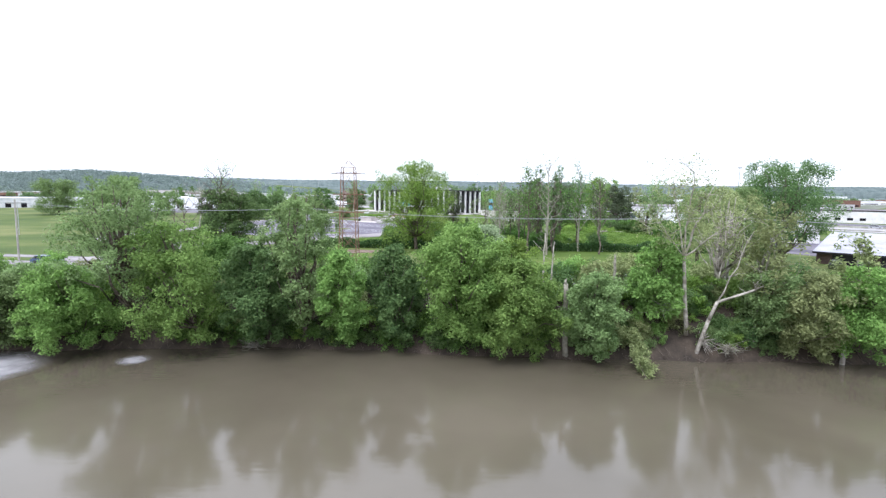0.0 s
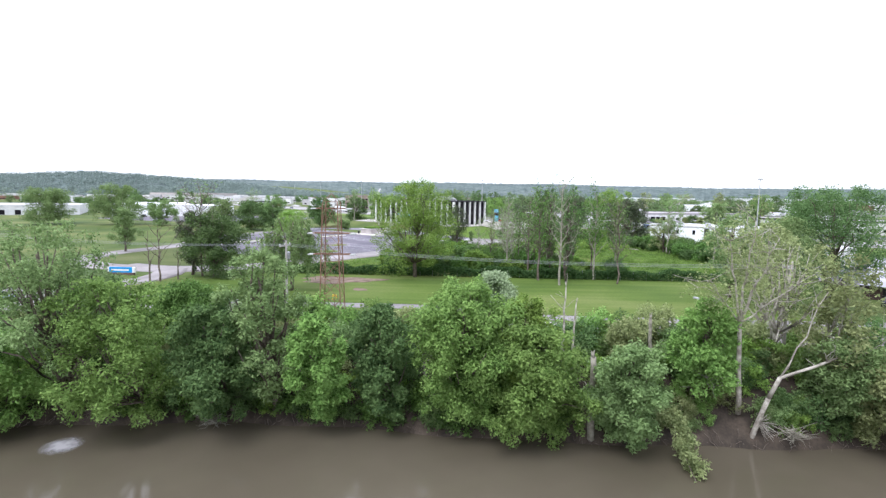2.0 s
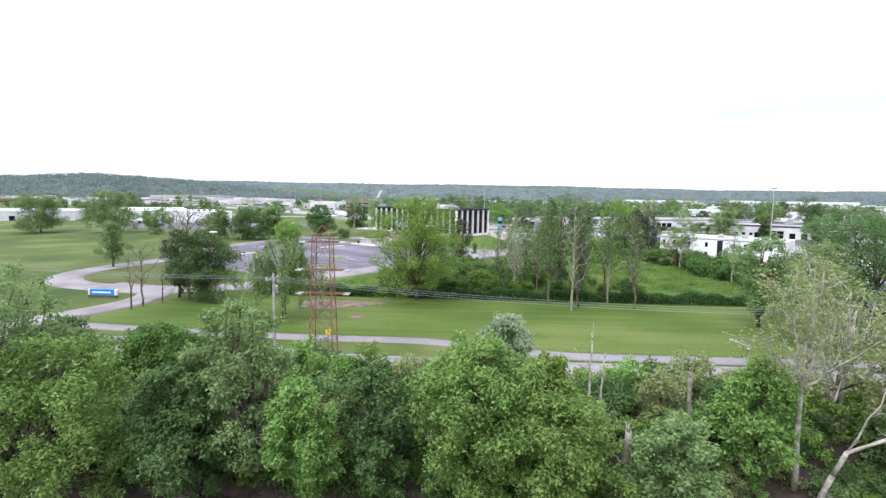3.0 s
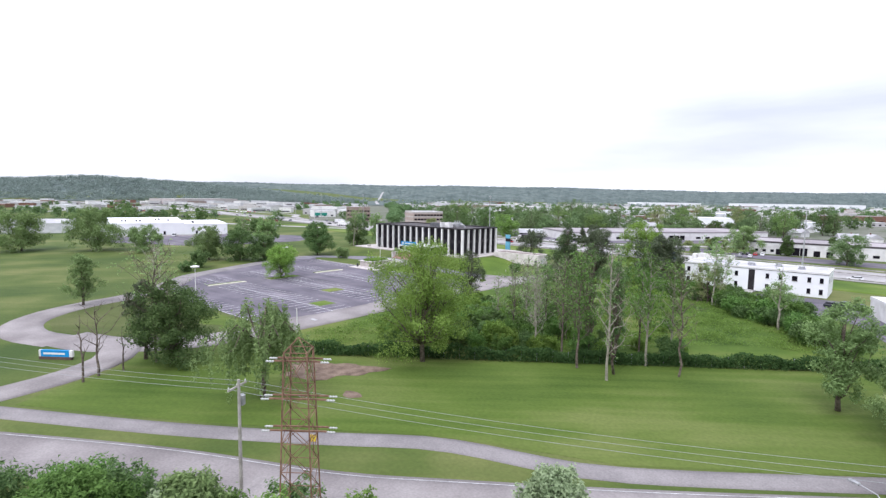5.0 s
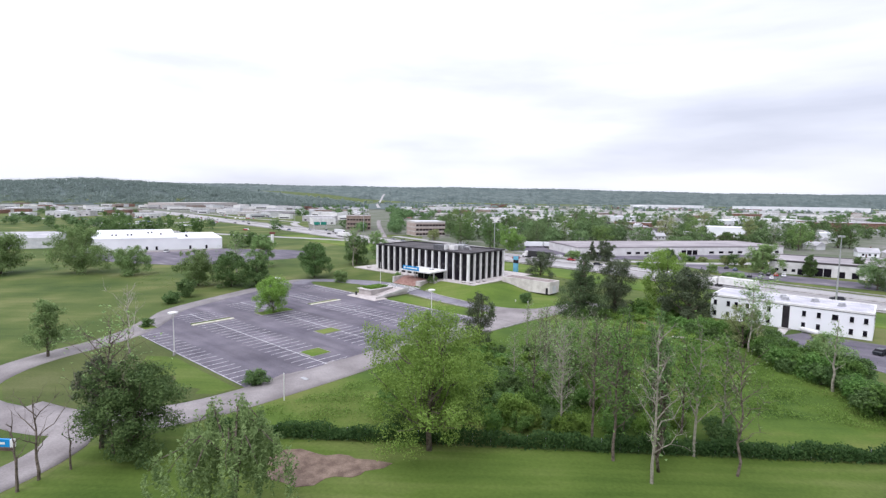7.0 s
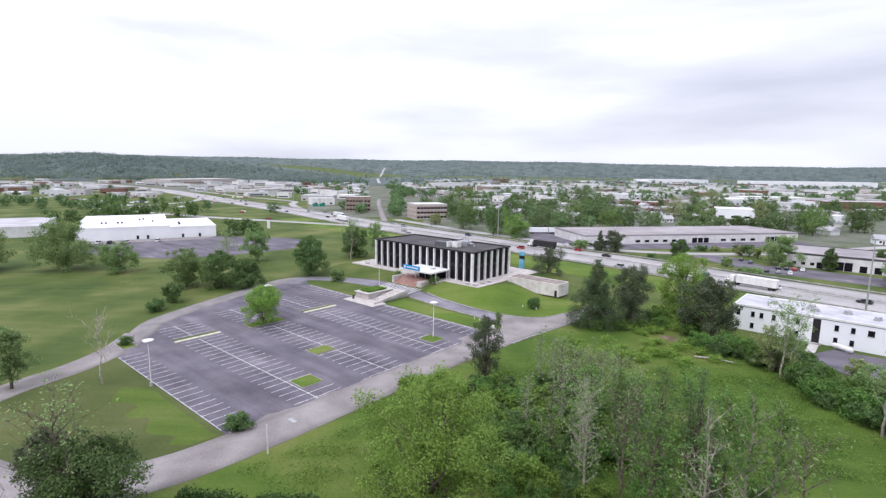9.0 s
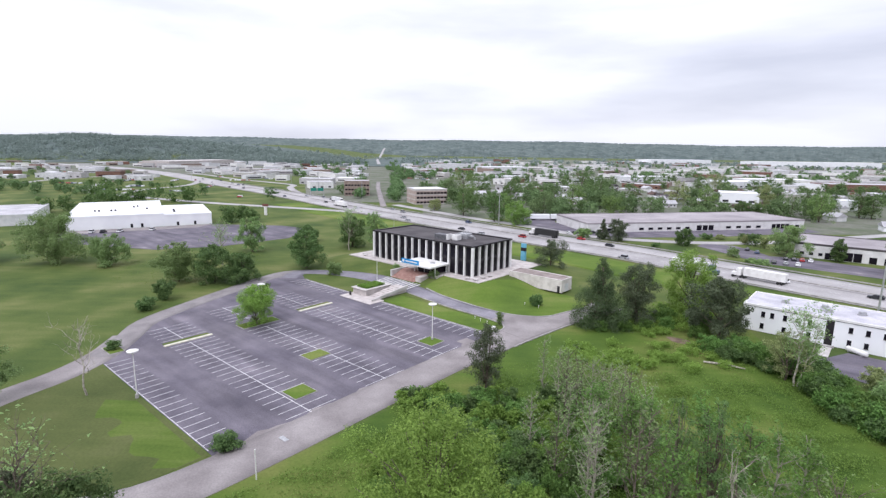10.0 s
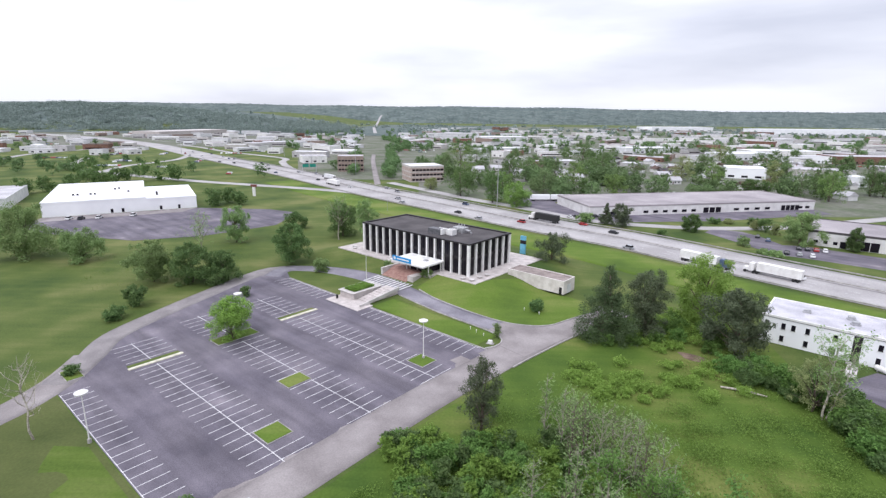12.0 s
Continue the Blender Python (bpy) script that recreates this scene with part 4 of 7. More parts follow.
    part("pole", Shape().box(0.6, 0.9, -0.2, 0.2, 0, 8.6), STEEL, p)
    part("panel", Shape().bevelled(-1.1, 1.1, -0.3, 0.3, 1.2, 5.6, 0.05), SKY_BLUE, p)
    part("band", Shape().bevelled(-1.1, 1.1, -0.31, 0.31, 5.6, 7.0, 0.05), BRONZE, p, "black band")
    part("cap", Shape().bevelled(-1.1, 1.1, -0.3, 0.3, 7.0, 8.6, 0.05), SKY_BLUE, p)
    # round planters on the terrace
    pot = thing("planter", "round grey concrete planter on the terrace", "planter", -34, 83.6, 3.16, group="terrace planters")
    part("bowl", Shape().tube([(0, 0, 0), (0, 0, 0.45), (0, 0, 0.5), (0, 0, 0.42)], [0.6, 0.95, 0.95, 0.8], 12), PALE, pot)
    part("soil", Shape().tube([(0, 0, 0.3), (0, 0, 0.44)], [0.78, 0.74], 10), BARK, pot)
    for q in ((-31, 88), (-30.6, 91.5), (-31, 84), (-87.5, 85), (-89.5, 86.5)):
        copy_thing(pot, pose(q[0], q[1], 3.16))


office()


def median_garden():
    """Raised planter, flagpole and stair on the grass strip before the office."""
    g = thing("raised_planter", "pale concrete raised planter with clipped hedge", "planter", 0, 0, 0)
    part("pad", Shape().bevelled(-57.2, -43.0, 48.8, 54.5, 0.0, 0.22, 0.04), PINK_PALE, g)
    sh = Shape().prism([(-56.6, 53.6), (-50.5, 53.6), (-50.5, 64.5), (-56.6, 64.5)], 0.0, 2.0, None, 0.03)
    part("wall", sh, PINK_PALE, g)
    part("coping", Shape().bevelled(-57.0, -50.1, 53.2, 64.9, 2.0, 2.15, 0.04), PALE, g)
    st = thing("garden_stair", "pale concrete stair from car park to crossing", "stair", 0, 0, 0)
    for k in range(9):
        part("step", Shape().bevelled(-50.0, -45.2, 53.6 + k * 1.25, 66.2, 0.05 + k * 0.19, 0.24 + k * 0.19, 0.03), PINK_PALE, st)
    k = Shape()
    k.grid([[(-44.9, 51.2, 0.0), (-44.9, 66.2, 1.5)], [(-44.9, 51.2, 0.75), (-44.9, 66.2, 2.5)], [(-44.5, 51.2, 0.75), (-44.5, 66.2, 2.5)], [(-44.5, 51.2, 0.0), (-44.5, 66.2, 1.4)]])
    part("side_wall", k, PALE, st)
    b = thing("litter_bin", "small black litter bin on the white pad", "bin", -55.2, 51.4, 0.22)
    part("drum", Shape().tube([(0, 0, 0), (0, 0, 0.9), (0, 0, 1.0)], [0.33, 0.36, 0.3], 10), RUBBER, b)
    part("lid", Shape().tube([(0, 0, 1.0), (0, 0, 1.12)], [0.38, 0.2], 10), RUBBER, b)
    f = thing("flagpole", "slim bare white flagpole", "flagpole", -60.2, 67.0, land(-60.2, 67))
    part("pole", Shape().tube([(0, 0, 0), (0, 0, 9.5)], [0.09, 0.05], 8), WHITE, f)
    part("finial", Shape().tube([(0, 0, 9.5), (0, 0, 9.58), (0, 0, 9.68), (0, 0, 9.75)], [0.04, 0.11, 0.11, 0.03], 8), STEEL, f)
    part("base", Shape().tube([(0, 0, 0), (0, 0, 0.25)], [0.4, 0.3], 10), PALE, f)


median_garden()


def lamp_post(x, y, label):
    t = thing("lamp_post", label, "street lamp", x, y, 0.2, group="car park lamps")
    part("pole", Shape().tube([(0, 0, 0.5), (0, 0, 8.7)], [0.11, 0.07], 8), WHITE, t)
    part("footing", Shape().tube([(0, 0, -0.3), (0, 0, 0.55)], [0.32, 0.3], 10), KERB, t)
    part("head", Shape().tube([(0, 0, 8.6), (0, 0, 8.72), (0, 0, 8.95), (0, 0, 9.1)], [0.25, 0.95, 1.0, 0.45], 16), WHITE, t, "flat round white lamp head")
    return t


lamp = lamp_post(-29.7, -18.4, "white lamp post with a flat round head")
for q in ((-10.2, 40.2), (-55.8, 21.8)):
    copy_thing(lamp, pose(q[0], q[1], 0.2))


# ---- other buildings ----
def windows(parent, x, z, w, h, place, mat=GLASS, frame_mat=None):
    ob = part("window", Shape().box(x - w / 2, x + w / 2, -0.03, 0.05, z, z + h), mat, parent, m=place)
    if frame_mat:
        part("window_sill", Shape().bevelled(x - w / 2 - 0.1, x + w / 2 + 0.1, -0.14, 0.02, z - 0.1, z, 0.02), frame_mat, ob)
    return ob


def white_building():
    x0, y0, L, D, z0, H = 43.2, 103.0, 36.9, 15.0, 0.1, 6.7
    t = thing("white_building", "long two-storey white building with small dark windows", "building", x0, y0, z0)
    part("wall", Shape().box(0, L, 0, D, 0, H), BRIGHT_WHITE, t)
    part("roof", Shape().box(0.3, L - 0.3, 0.3, D - 0.3, H, H + 0.06), ROOF_LILAC, t, "pale lilac-grey flat roof")
    part("eaves_line", Shape().box(-0.1, L + 0.1, -0.1, 0.0, H - 0.36, H - 0.25), BRONZE, t, "thin dark eaves line")
    sh = Shape()
    for p in ((-0.08, L + 0.08, -0.08, 0.3), (-0.08, L + 0.08, D - 0.3, D + 0.08), (-0.08, 0.3, 0.3, D - 0.3), (L - 0.3, L + 0.08, 0.3, D - 0.3)):
        sh.bevelled(*p, H - 0.25, H + 0.3, 0.04)
    part("parapet", sh, WHITE, t)
    part("door_bay", Shape().box(17.8, 19.4, -0.05, 0.02, 0.0, 6.2), BRONZE, t, "tall dark entrance bay")
    part("step", Shape().bevelled(17.2, 20.0, -1.4, 0, -0.1, 0.2, 0.04), KERB, t)
    part("path", Shape().bevelled(17.6, 19.6, -9.0, -1.4, -0.4, 0.04, 0.02), PALE, t, "pale concrete path to the door")
    face = pose(0, 0, 0)
    for x in (1.2, 4.6, 6.6, 9.4, 14.6, 22.6, 25.8, 29.2, 32.6, 35.4):
        windows(t, x, 4.0, 1.3 if x == 29.2 else 0.85, 1.4, face, GLASS, KERB)
    for x in (1.2, 4.6, 9.4, 14.6, 22.6, 25.8, 32.6, 35.4):
        windows(t, x, 0.9, 0.85, 1.4, face, GLASS, KERB)
    end = pose(L, 0, 0, 0, 0, 90)
    for x in (3, 7, 11):
        windows(t, x, 4.0, 0.85, 1.4, end, GLASS, KERB)
    for i, (x, y) in enumerate(((8, 8), (16.5, 9.5), (17.5, 6), (24, 8.5), (30, 6.5))):
        u = thing("roof_vent", "small grey rooftop ventilation unit", "air handler", x0 + x, y0 + y, z0 + H + 0.06, 15 * i, group="vents of the white building")
        part("curb", Shape().box(-0.9, 0.9, -0.6, 0.6, 0, 0.3), STEEL, u)
        part("cowl", Shape().bevelled(-0.7, 0.7, -0.45, 0.45, 0.3, 0.95, 0.12), STEEL, u)
    b = thing("white_tank", "long white tank lying in the yard", "tank", 67.5, 100.8, 0.06, -32)
    part("shell", Shape().tube([(-2.4, 0, 0.75), (-2.1, 0, 0.75), (2.1, 0, 0.75), (2.4, 0, 0.75)], [0.35, 0.62, 0.62, 0.35], 12), WHITE, b)
    part("cradle", Shape().box(-1.6, -1.3, -0.6, 0.6, 0, 0.35), STEEL, b)
    part("cradle", Shape().box(1.3, 1.6, -0.6, 0.6, 0, 0.35), STEEL, b)


white_building()


def hall(name, label, x, y, rz, L, D, H, wall, roof, front=(), side=(), category="building", band=None):
    """A flat-roofed hall whose front runs along its own x. front, side: rows of (from, step, count, sill, width, height)."""
    t = thing(name, label, category, x, y, land(x, y) - 0.3, rz)
    H += 0.3
    part("wall", Shape().box(0, L, 0, D, 0, H), wall, t)
    part("roof", Shape().box(0.3, L - 0.3, 0.3, D - 0.3, H, H + 0.08), roof, t)
    sh = Shape()
    for p in ((-0.1, L + 0.1, -0.1, 0.3), (-0.1, L + 0.1, D - 0.3, D + 0.1), (-0.1, 0.3, 0.3, D - 0.3), (L - 0.3, L + 0.1, 0.3, D - 0.3)):
        sh.box(*p, H - 0.5, H + 0.35)
    part("parapet", sh, band or wall, t)
    for rows, place in ((front, pose(0, 0, 0)), (side, pose(L, 0, 0, 0, 0, 90))):
        for a, step, count, sill, w, h in rows:
            for i in range(count):
                windows(t, a + i * step, sill + 0.3, w, h, place)
    return t


hall("long_building", "long low pale office with a grey roof and dark window strips", -60, 224.6, 53, 146, 42, 5.3, WALL_WHITE, ROOF_DUSTY,
     ((14, 7, 2, 1.0, 3.4, 1.4), (34, 6, 6, 1.0, 3.0, 1.4), (72, 4, 3, 0.2, 3.4, 3.0), (92, 7, 4, 1.0, 3.4, 1.4), (124, 3.2, 4, 0.2, 2.8, 3.0), (136, 5, 2, 1.0, 3.0, 1.4)), band=ROOF_DUSTY)
hall("warehouse", "big white flat-roofed warehouse", -258, 25, 70.8, 46, 80, 7.2, BRIGHT_WHITE, BRIGHT_WHITE, ((30, 5, 2, 0.2, 1.2, 2.1),))
hall("warehouse_wing", "white flat-roofed wing of the warehouse", -242.9, 68.4, 70.8, 25, 52, 6.4, BRIGHT_WHITE, BRIGHT_WHITE, ((7, 9, 2, 0.2, 1.2, 2.1),))
for u, v in ((12, 22), (14, 22), (20, 22), (22, 22), (31, 40), (33, 42), (38, 26), (52, 12), (52, 15), (52, 18), (52, 21)):
    a = radians(70.8)
    x, y = -258 + u * math.cos(a) - v * math.sin(a), 25 + u * math.sin(a) + v * math.cos(a)
    u_ = thing("roof_vent", "small dark vent on the white warehouse roof", "air handler", x, y, land(x, y) + (7.28 if u < 46 else 6.48), 70.8, group="vents of the warehouse")
    part("curb", Shape().box(-0.6, 0.6, -0.6, 0.6, 0, 0.4), STEEL, u_)
    part("cowl", Shape().bevelled(-0.5, 0.5, -0.5, 0.5, 0.4, 1.1, 0.12), BRONZE, u_)
hall("grey_hall", "low grey metal hall with a dull roof", -318, -40, 70, 62, 60, 6, METAL_WALL, ROOF_GREY, ((6, 8, 5, 0.2, 3, 3),))
hall("right_office", "low pale office with dark glazed entrance bays", 37.5, 231.5, 4, 84, 34, 6.2, WALL_WHITE, ROOF_DUSTY,
     ((3, 3.4, 3, 1.2, 1.5, 1.3), (12.6, 3, 1, 0.1, 2.4, 2.8), (16.6, 3.1, 3, 0.1, 2.9, 3.8), (28, 5, 2, 0.1, 2.6, 2.8), (40, 5, 7, 1.2, 2.4, 1.3)), band=ROOF_DARK)
hall("stone_office", "rosy stone office block with dark window bands", -230, 260, 62, 28, 24, 12.5, ROSY_STONE, ROOF_WHITE,
     ((2.5, 3, 9, 1.0, 2.5, 1.6), (2.5, 3, 9, 4.8, 2.5, 1.6), (2.5, 3, 9, 8.6, 2.5, 1.6)), ((2.5, 3, 7, 1.0, 2.5, 1.6), (2.5, 3, 7, 4.8, 2.5, 1.6), (2.5, 3, 7, 8.6, 2.5, 1.6)), band=PALE)
office_bands = bpy.data.objects["stone_office"]
for z in (0.3, 3.9, 7.7, 11.4):
    part("pale_band", Shape().box(-0.08, 28.08, -0.08, 24.08, z, z + 0.9), PINK_PALE, office_bands, "pale concrete band")
hall("tan_office", "tan brick office block beyond the highway", -332, 267, 50, 24, 22, 14, TAN_BRICK, ROOF_GREY,
     ((2, 2.9, 8, 1.2, 2.2, 1.5), (2, 2.9, 8, 5.2, 2.2, 1.5), (2, 2.9, 8, 9.4, 2.2, 1.5)), ((2, 2.9, 7, 1.2, 2.2, 1.5), (2, 2.9, 7, 5.2, 2.2, 1.5), (2, 2.9, 7, 9.4, 2.2, 1.5)))


def river_hall():
    t = thing("river_hall", "low hall with walls coloured dark as shade under a broad pale sloping roof", "building", 105, 24, 0, -2)
    # dark brick gives the wall the shade under the roof edge
    part("wall", Shape().box(0.6, 45.4, 0.8, 33, -0.2, 2.2), BRICK_DARK, t)
    g = Shape()
    g.grid([[(0, 0, 2.3), (46, 0, 2.3)], [(0, 30, 4.6), (46, 30, 4.6)], [(0, 34, 4.3), (46, 34, 4.3)], [(0, 34, 2.1), (46, 34, 2.1)]])
    part("roof", g, ROOF_SHEET, t, "broad weathered lilac roof")
    part("fascia", Shape().box(0, 46, -0.1, 0.0, 2.0, 2.35), BRONZE, t)
    for s, x in ((0, 0.6), (1, 45.4)):
        k = Shape()
        k.v += [(x, 0.8, 2.2), (x, 30, 4.5), (x, 33, 4.2), (x, 33, 2.2)]
        k.f.append([0, 1, 2, 3])
        part("gable", k, METAL_WALL, t)
    for i in range(6):
        part("bay_door", Shape().box(3 + i * 7, 7.5 + i * 7, 0.72, 0.8, 0, 2.0), BRONZE, t)


river_hall()
hall("distribution_hall", "very long pale grey hall below the wooded hill", -1100, 407, 114, 206, 70, 12, PINK_PALE, PALE, ((8, 12, 16, 1.0, 5, 4),))
hall("pale_shed", "small white metal shed in the yard", 93.7, 73.6, 20, 9, 12, 4.2, WHITE, ROOF_WHITE, ((2, 3, 2, 0.2, 2, 2.4),))

rnd_city = random.Random(11)
WALLS = [WHITE, METAL_WALL, PALE, BRICK, TAN_BRICK, METAL_WALL, WHITE, STUCCO, WHITE, METAL_WALL]
def clear_of_roads(x, y, r):
    for line in (HWY, [(-216, 212), (-313, 298), (-460, 427), (-780, 712), (-1300, 1185)], [(-240, 247), (-100, 222), (-25, 224), (28, 272), (60, 330), (170, 560)]):
        for (ax, ay), (bx, by) in zip(line, line[1:]):
            d = Vector((bx - ax, by - ay))
            t = max(0, min(1, ((x - ax) * d.x + (y - ay) * d.y) / d.length_squared))
            if math.hypot(x - ax - d.x * t, y - ay - d.y * t) < r:
                return False
    return True


taken = []

# broad crowns round the long building and the yards behind it: x, y, height, width
DARK_CROWNS = ((-157, 233, 19, 22), (-124, 224, 20, 17), (-100, 297, 11, 11), (-213, 524, 26, 42), (-161, 297, 20, 19), (-17, 392, 10, 15), (19, 426, 20, 20), (31, 453, 20, 17), (50, 438, 23, 26), (-139, 412, 22, 28), (-8, 396, 9, 13))
MID_CROWNS = ((-117, 273, 17, 22), (-104, 286, 9, 12), (-171, 337, 19, 22), (-161, 367, 18, 20), (-99, 386, 18, 20), (-62, 327, 14, 20), (-257, 381, 21, 28), (-244, 321, 18, 19), (-3, 441, 19, 16), (12, 406, 18, 24), (-81, 507, 19, 25), (57, 438, 18, 16), (-44, 351, 7, 13), (-37, 358, 7, 13))
BRIGHT_CROWNS = ((-121, 323, 20, 22), (-82, 306, 15, 20), (-41, 387, 20, 19), (31, 386, 20, 23), (-280, 384, 24, 32), (-143, 262, 15, 18), (-196, 286, 17, 20))
PALE_CROWNS = ((-77, 433, 21, 22), (-98, 640, 22, 30), (-10, 433, 21, 16), (-190, 240, 9, 13))
for x, y, h, w in DARK_CROWNS + MID_CROWNS + BRIGHT_CROWNS + PALE_CROWNS:
    taken.append((x, y, w * 0.55))


def far_halls(count, lat0, lat1, far0, far1, lmin, lmax, hmin, hmax):
    made = 0
    while made < count:
        far = rnd_city.uniform(far0, far1)
        lat = rnd_city.uniform(lat0, lat1) * far
        x, y = spot(lat, far)
        L, H = rnd_city.uniform(lmin, lmax), rnd_city.uniform(hmin, hmax)
        D = min(rnd_city.uniform(10, 30), 0.9 * L)
        made += 1
        if not clear_of_roads(x, y, 30 + L / 2) or any(math.hypot(x - a, y - b) < (L + c) / 2 for a, b, c in taken):
            continue
        taken.append((x, y, L))
        rz = rnd_city.choice((0, 0, 40, 53, 62, 90)) + rnd_city.uniform(-4, 4)
        wall = rnd_city.choice(WALLS)
        roof = rnd_city.choice((ROOF_WHITE, ROOF_GREY, ROOF_DARK, ROOF_GREY, ROOF_WHITE, ROOF_DUSTY))
        n = max(2, int(L / 7))
        hall("commercial_building", "low flat-roofed commercial building with dark windows" if wall is not BRICK else "low brick commercial building with a flat roof",
             x, y, rz, L, D, H, wall, roof, ((L / 2 / n, L / n, n, 1.0, 2.8, 1.6),) if far < 700 else ((L / 2, L, 1, 1.0, L * 0.8, 1.5),))


def town_hall(label, x, y, rz, L, D, H, wall, roof, win):
    """A hall of the town whose front starts at x, y."""
    c, s = math.cos(radians(rz)), math.sin(radians(rz))
    taken.append((x + c * L / 2 - s * D / 2, y + s * L / 2 + c * D / 2, max(L, D)))
    n = max(2, int(L / win))
    hall("commercial_building", label, x, y, rz, L, D, H, wall, roof, ((win / 2, L / n, n, 1.0, win * 0.5, 1.8),))


town_hall("long white commercial building in the town", -105, 710, 58, 85, 40, 8, ROOF_WHITE, ROOF_WHITE, 8)
town_hall("long low white building with a pale roof", -99, 800, 36, 96, 40, 9, WHITE, ROOF_WHITE, 8)
town_hall("white building with a row of dark windows", -30, 746, 30, 34, 22, 8, BRIGHT_WHITE, ROOF_GREY, 4)
town_hall("long red brick commercial building", 4, 756, 38, 110, 40, 9, BRICK, ROOF_GREY, 9)
town_hall("white commercial building among trees", -249, 734, 52, 80, 30, 8, ROOF_WHITE, ROOF_WHITE, 8)
town_hall("white flat-roofed building behind trees", -56, 489, 17, 32, 30, 9, BRIGHT_WHITE, ROOF_WHITE, 10)
town_hall("long low pale building behind trees", -11, 534, 14, 44, 30, 8, PALE, ROOF_GREY, 8)
town_hall("white building among trees", 34, 490, 34, 14, 16, 8, BRIGHT_WHITE, ROOF_WHITE, 6)
town_hall("white commercial building in the town", -379, 587, 52, 52, 26, 7, ROOF_WHITE, ROOF_WHITE, 7)
town_hall("big pale commercial building in the town", -571, 808, 56, 98, 50, 11, METAL_WALL, ROOF_WHITE, 12)
town_hall("long pale commercial building in the town", -769, 903, 59, 102, 40, 10, METAL_WALL, ROOF_GREY, 12)
town_hall("huge white distribution hall before the ridge", -309, 2020, 48, 476, 90, 18, BRIGHT_WHITE, ROOF_WHITE, 40)
town_hall("huge white distribution hall before the ridge", -700, 2100, 62, 320, 90, 15, BRIGHT_WHITE, ROOF_WHITE, 40)

far_halls(120, 0.08, 0.9, 520, 1000, 14, 52, 4, 7.5)
far_halls(90, -0.62, 0.12, 560, 1250, 14, 46, 4, 8)
far_halls(260, -0.05, 0.92, 1000, 2100, 18, 90, 5, 10)
far_halls(150, -0.95, -0.45, 640, 1250, 14, 45, 4, 7)
far_halls(150, -0.6, -0.05, 820, 1400, 14, 50, 4, 9)


def house(x, y, rz, wall, roof, label):
    t = thing("house", label, "house", x, y, land(x, y), rz, group="houses beyond the highway")
    part("wall", Shape().box(-5.5, 5.5, -4, 4, 0, 3.2), wall, t)
    g = Shape()
    g.v += [(-6, -4.6, 3.1), (6, -4.6, 3.1), (6, 4.6, 3.1), (-6, 4.6, 3.1), (-6, 0, 5.9), (6, 0, 5.9)]
    g.f += [[0, 1, 5, 4], [2, 3, 4, 5], [0, 4, 3], [1, 2, 5], [3, 2, 1, 0]]
    part("roof", g, roof, t)
    for k in (-3, 0.4, 3.4):
        part("window", Shape().box(k - 0.6, k + 0.6, -4.05, -4.0, 1.0, 2.3), GLASS, t)
    part("door", Shape().box(-1.8, -0.9, -4.05, -4.0, 0, 2.1), BRICK_DARK, t)
    part("chimney", Shape().box(1.8, 2.5, 0.4, 1.1, 4.4, 6.6), BRICK, t)


for i in range(170):
    far = rnd_city.uniform(330, 640)
    x, y = spot(rnd_city.uniform(0.06, 0.8) * far, far)
    if clear_of_roads(x, y, 34) and not any(math.hypot(x - a, y - b) < 9 + c / 2 for a, b, c in taken) and not (-130 < x < 50 and 210 < y < 385 and far < 430):
        taken.append((x, y, 16))
        w = rnd_city.choice((WHITE, METAL_WALL, PALE, WHITE))
        r = rnd_city.choice((ROOF_GREY, ROOF_DARK, ROOF_GREY, BRICK_DARK))
        house(x, y, rnd_city.choice((45, 53, 135, 143)), w, r, "small pale house with a gabled roof among trees")


house(69.4, 367.6, 20, BRIGHT_WHITE, ROOF_GREY, "white gabled house among trees beyond the highway")
house(82.4, 373.6, 110, WHITE, ROOF_GREY, "white gabled wing of a house beyond the highway")

# ---- plants ----
def leaf_quads(rng, centres, normals, size, slim=0.55):
    n = len(centres)
    nrm = normals + rng.normal(0, 0.7, (n, 3))
    nrm /= np.linalg.norm(nrm, axis=1, keepdims=True) + 1e-9
    t = np.cross(nrm, rng.normal(0, 1, (n, 3)))
    t /= np.linalg.norm(t, axis=1, keepdims=True) + 1e-9
    b = np.cross(nrm, t)
    s = size * rng.uniform(0.6, 1.4, (n, 1))
    return np.stack([centres - b * s, centres + t * s * slim * 1.25 + b * s * 0.2, centres + b * s * 0.85 - t * s * slim * 0.5], axis=1)


def lobe_leaves(rng, lobes, count, size, loose=0.16):
    """Leaves over a cloud of lobes (rows of x, y, z, rx, rz), each broken into smaller sprays."""
    lobes = np.array(lobes)
    subs = []
    for x, y, z, rx, rz in lobes:
        for _ in range(5):
            v = rng.normal(0, 1, 3)
            v[2] += 0.35
            v /= np.linalg.norm(v)
            k = rng.uniform(0.55, 1.05)
            q = rng.uniform(0.3, 0.62)
            subs.append((x + v[0] * rx * k, y + v[1] * rx * k, z + v[2] * rz * k, rx * q, rz * q))
    lobes = np.array(subs)
    w = lobes[:, 3] ** 1.7
    pick = rng.choice(len(lobes), count, p=w / w.sum())
    d = rng.normal(0, 1, (count, 3))
    d[:, 2] += 0.2
    d /= np.linalg.norm(d, axis=1, keepdims=True)
    r = rng.uniform(0.35, 1.12, (count, 1)) ** 0.8
    L = lobes[pick]
    c = L[:, :3] + d * r * np.stack([L[:, 3], L[:, 3], L[:, 4]], 1) + rng.normal(0, loose, (count, 3))
    nrm = d * 0.8
    nrm[:, 2] += 0.75
    return leaf_quads(rng, c, nrm, size)


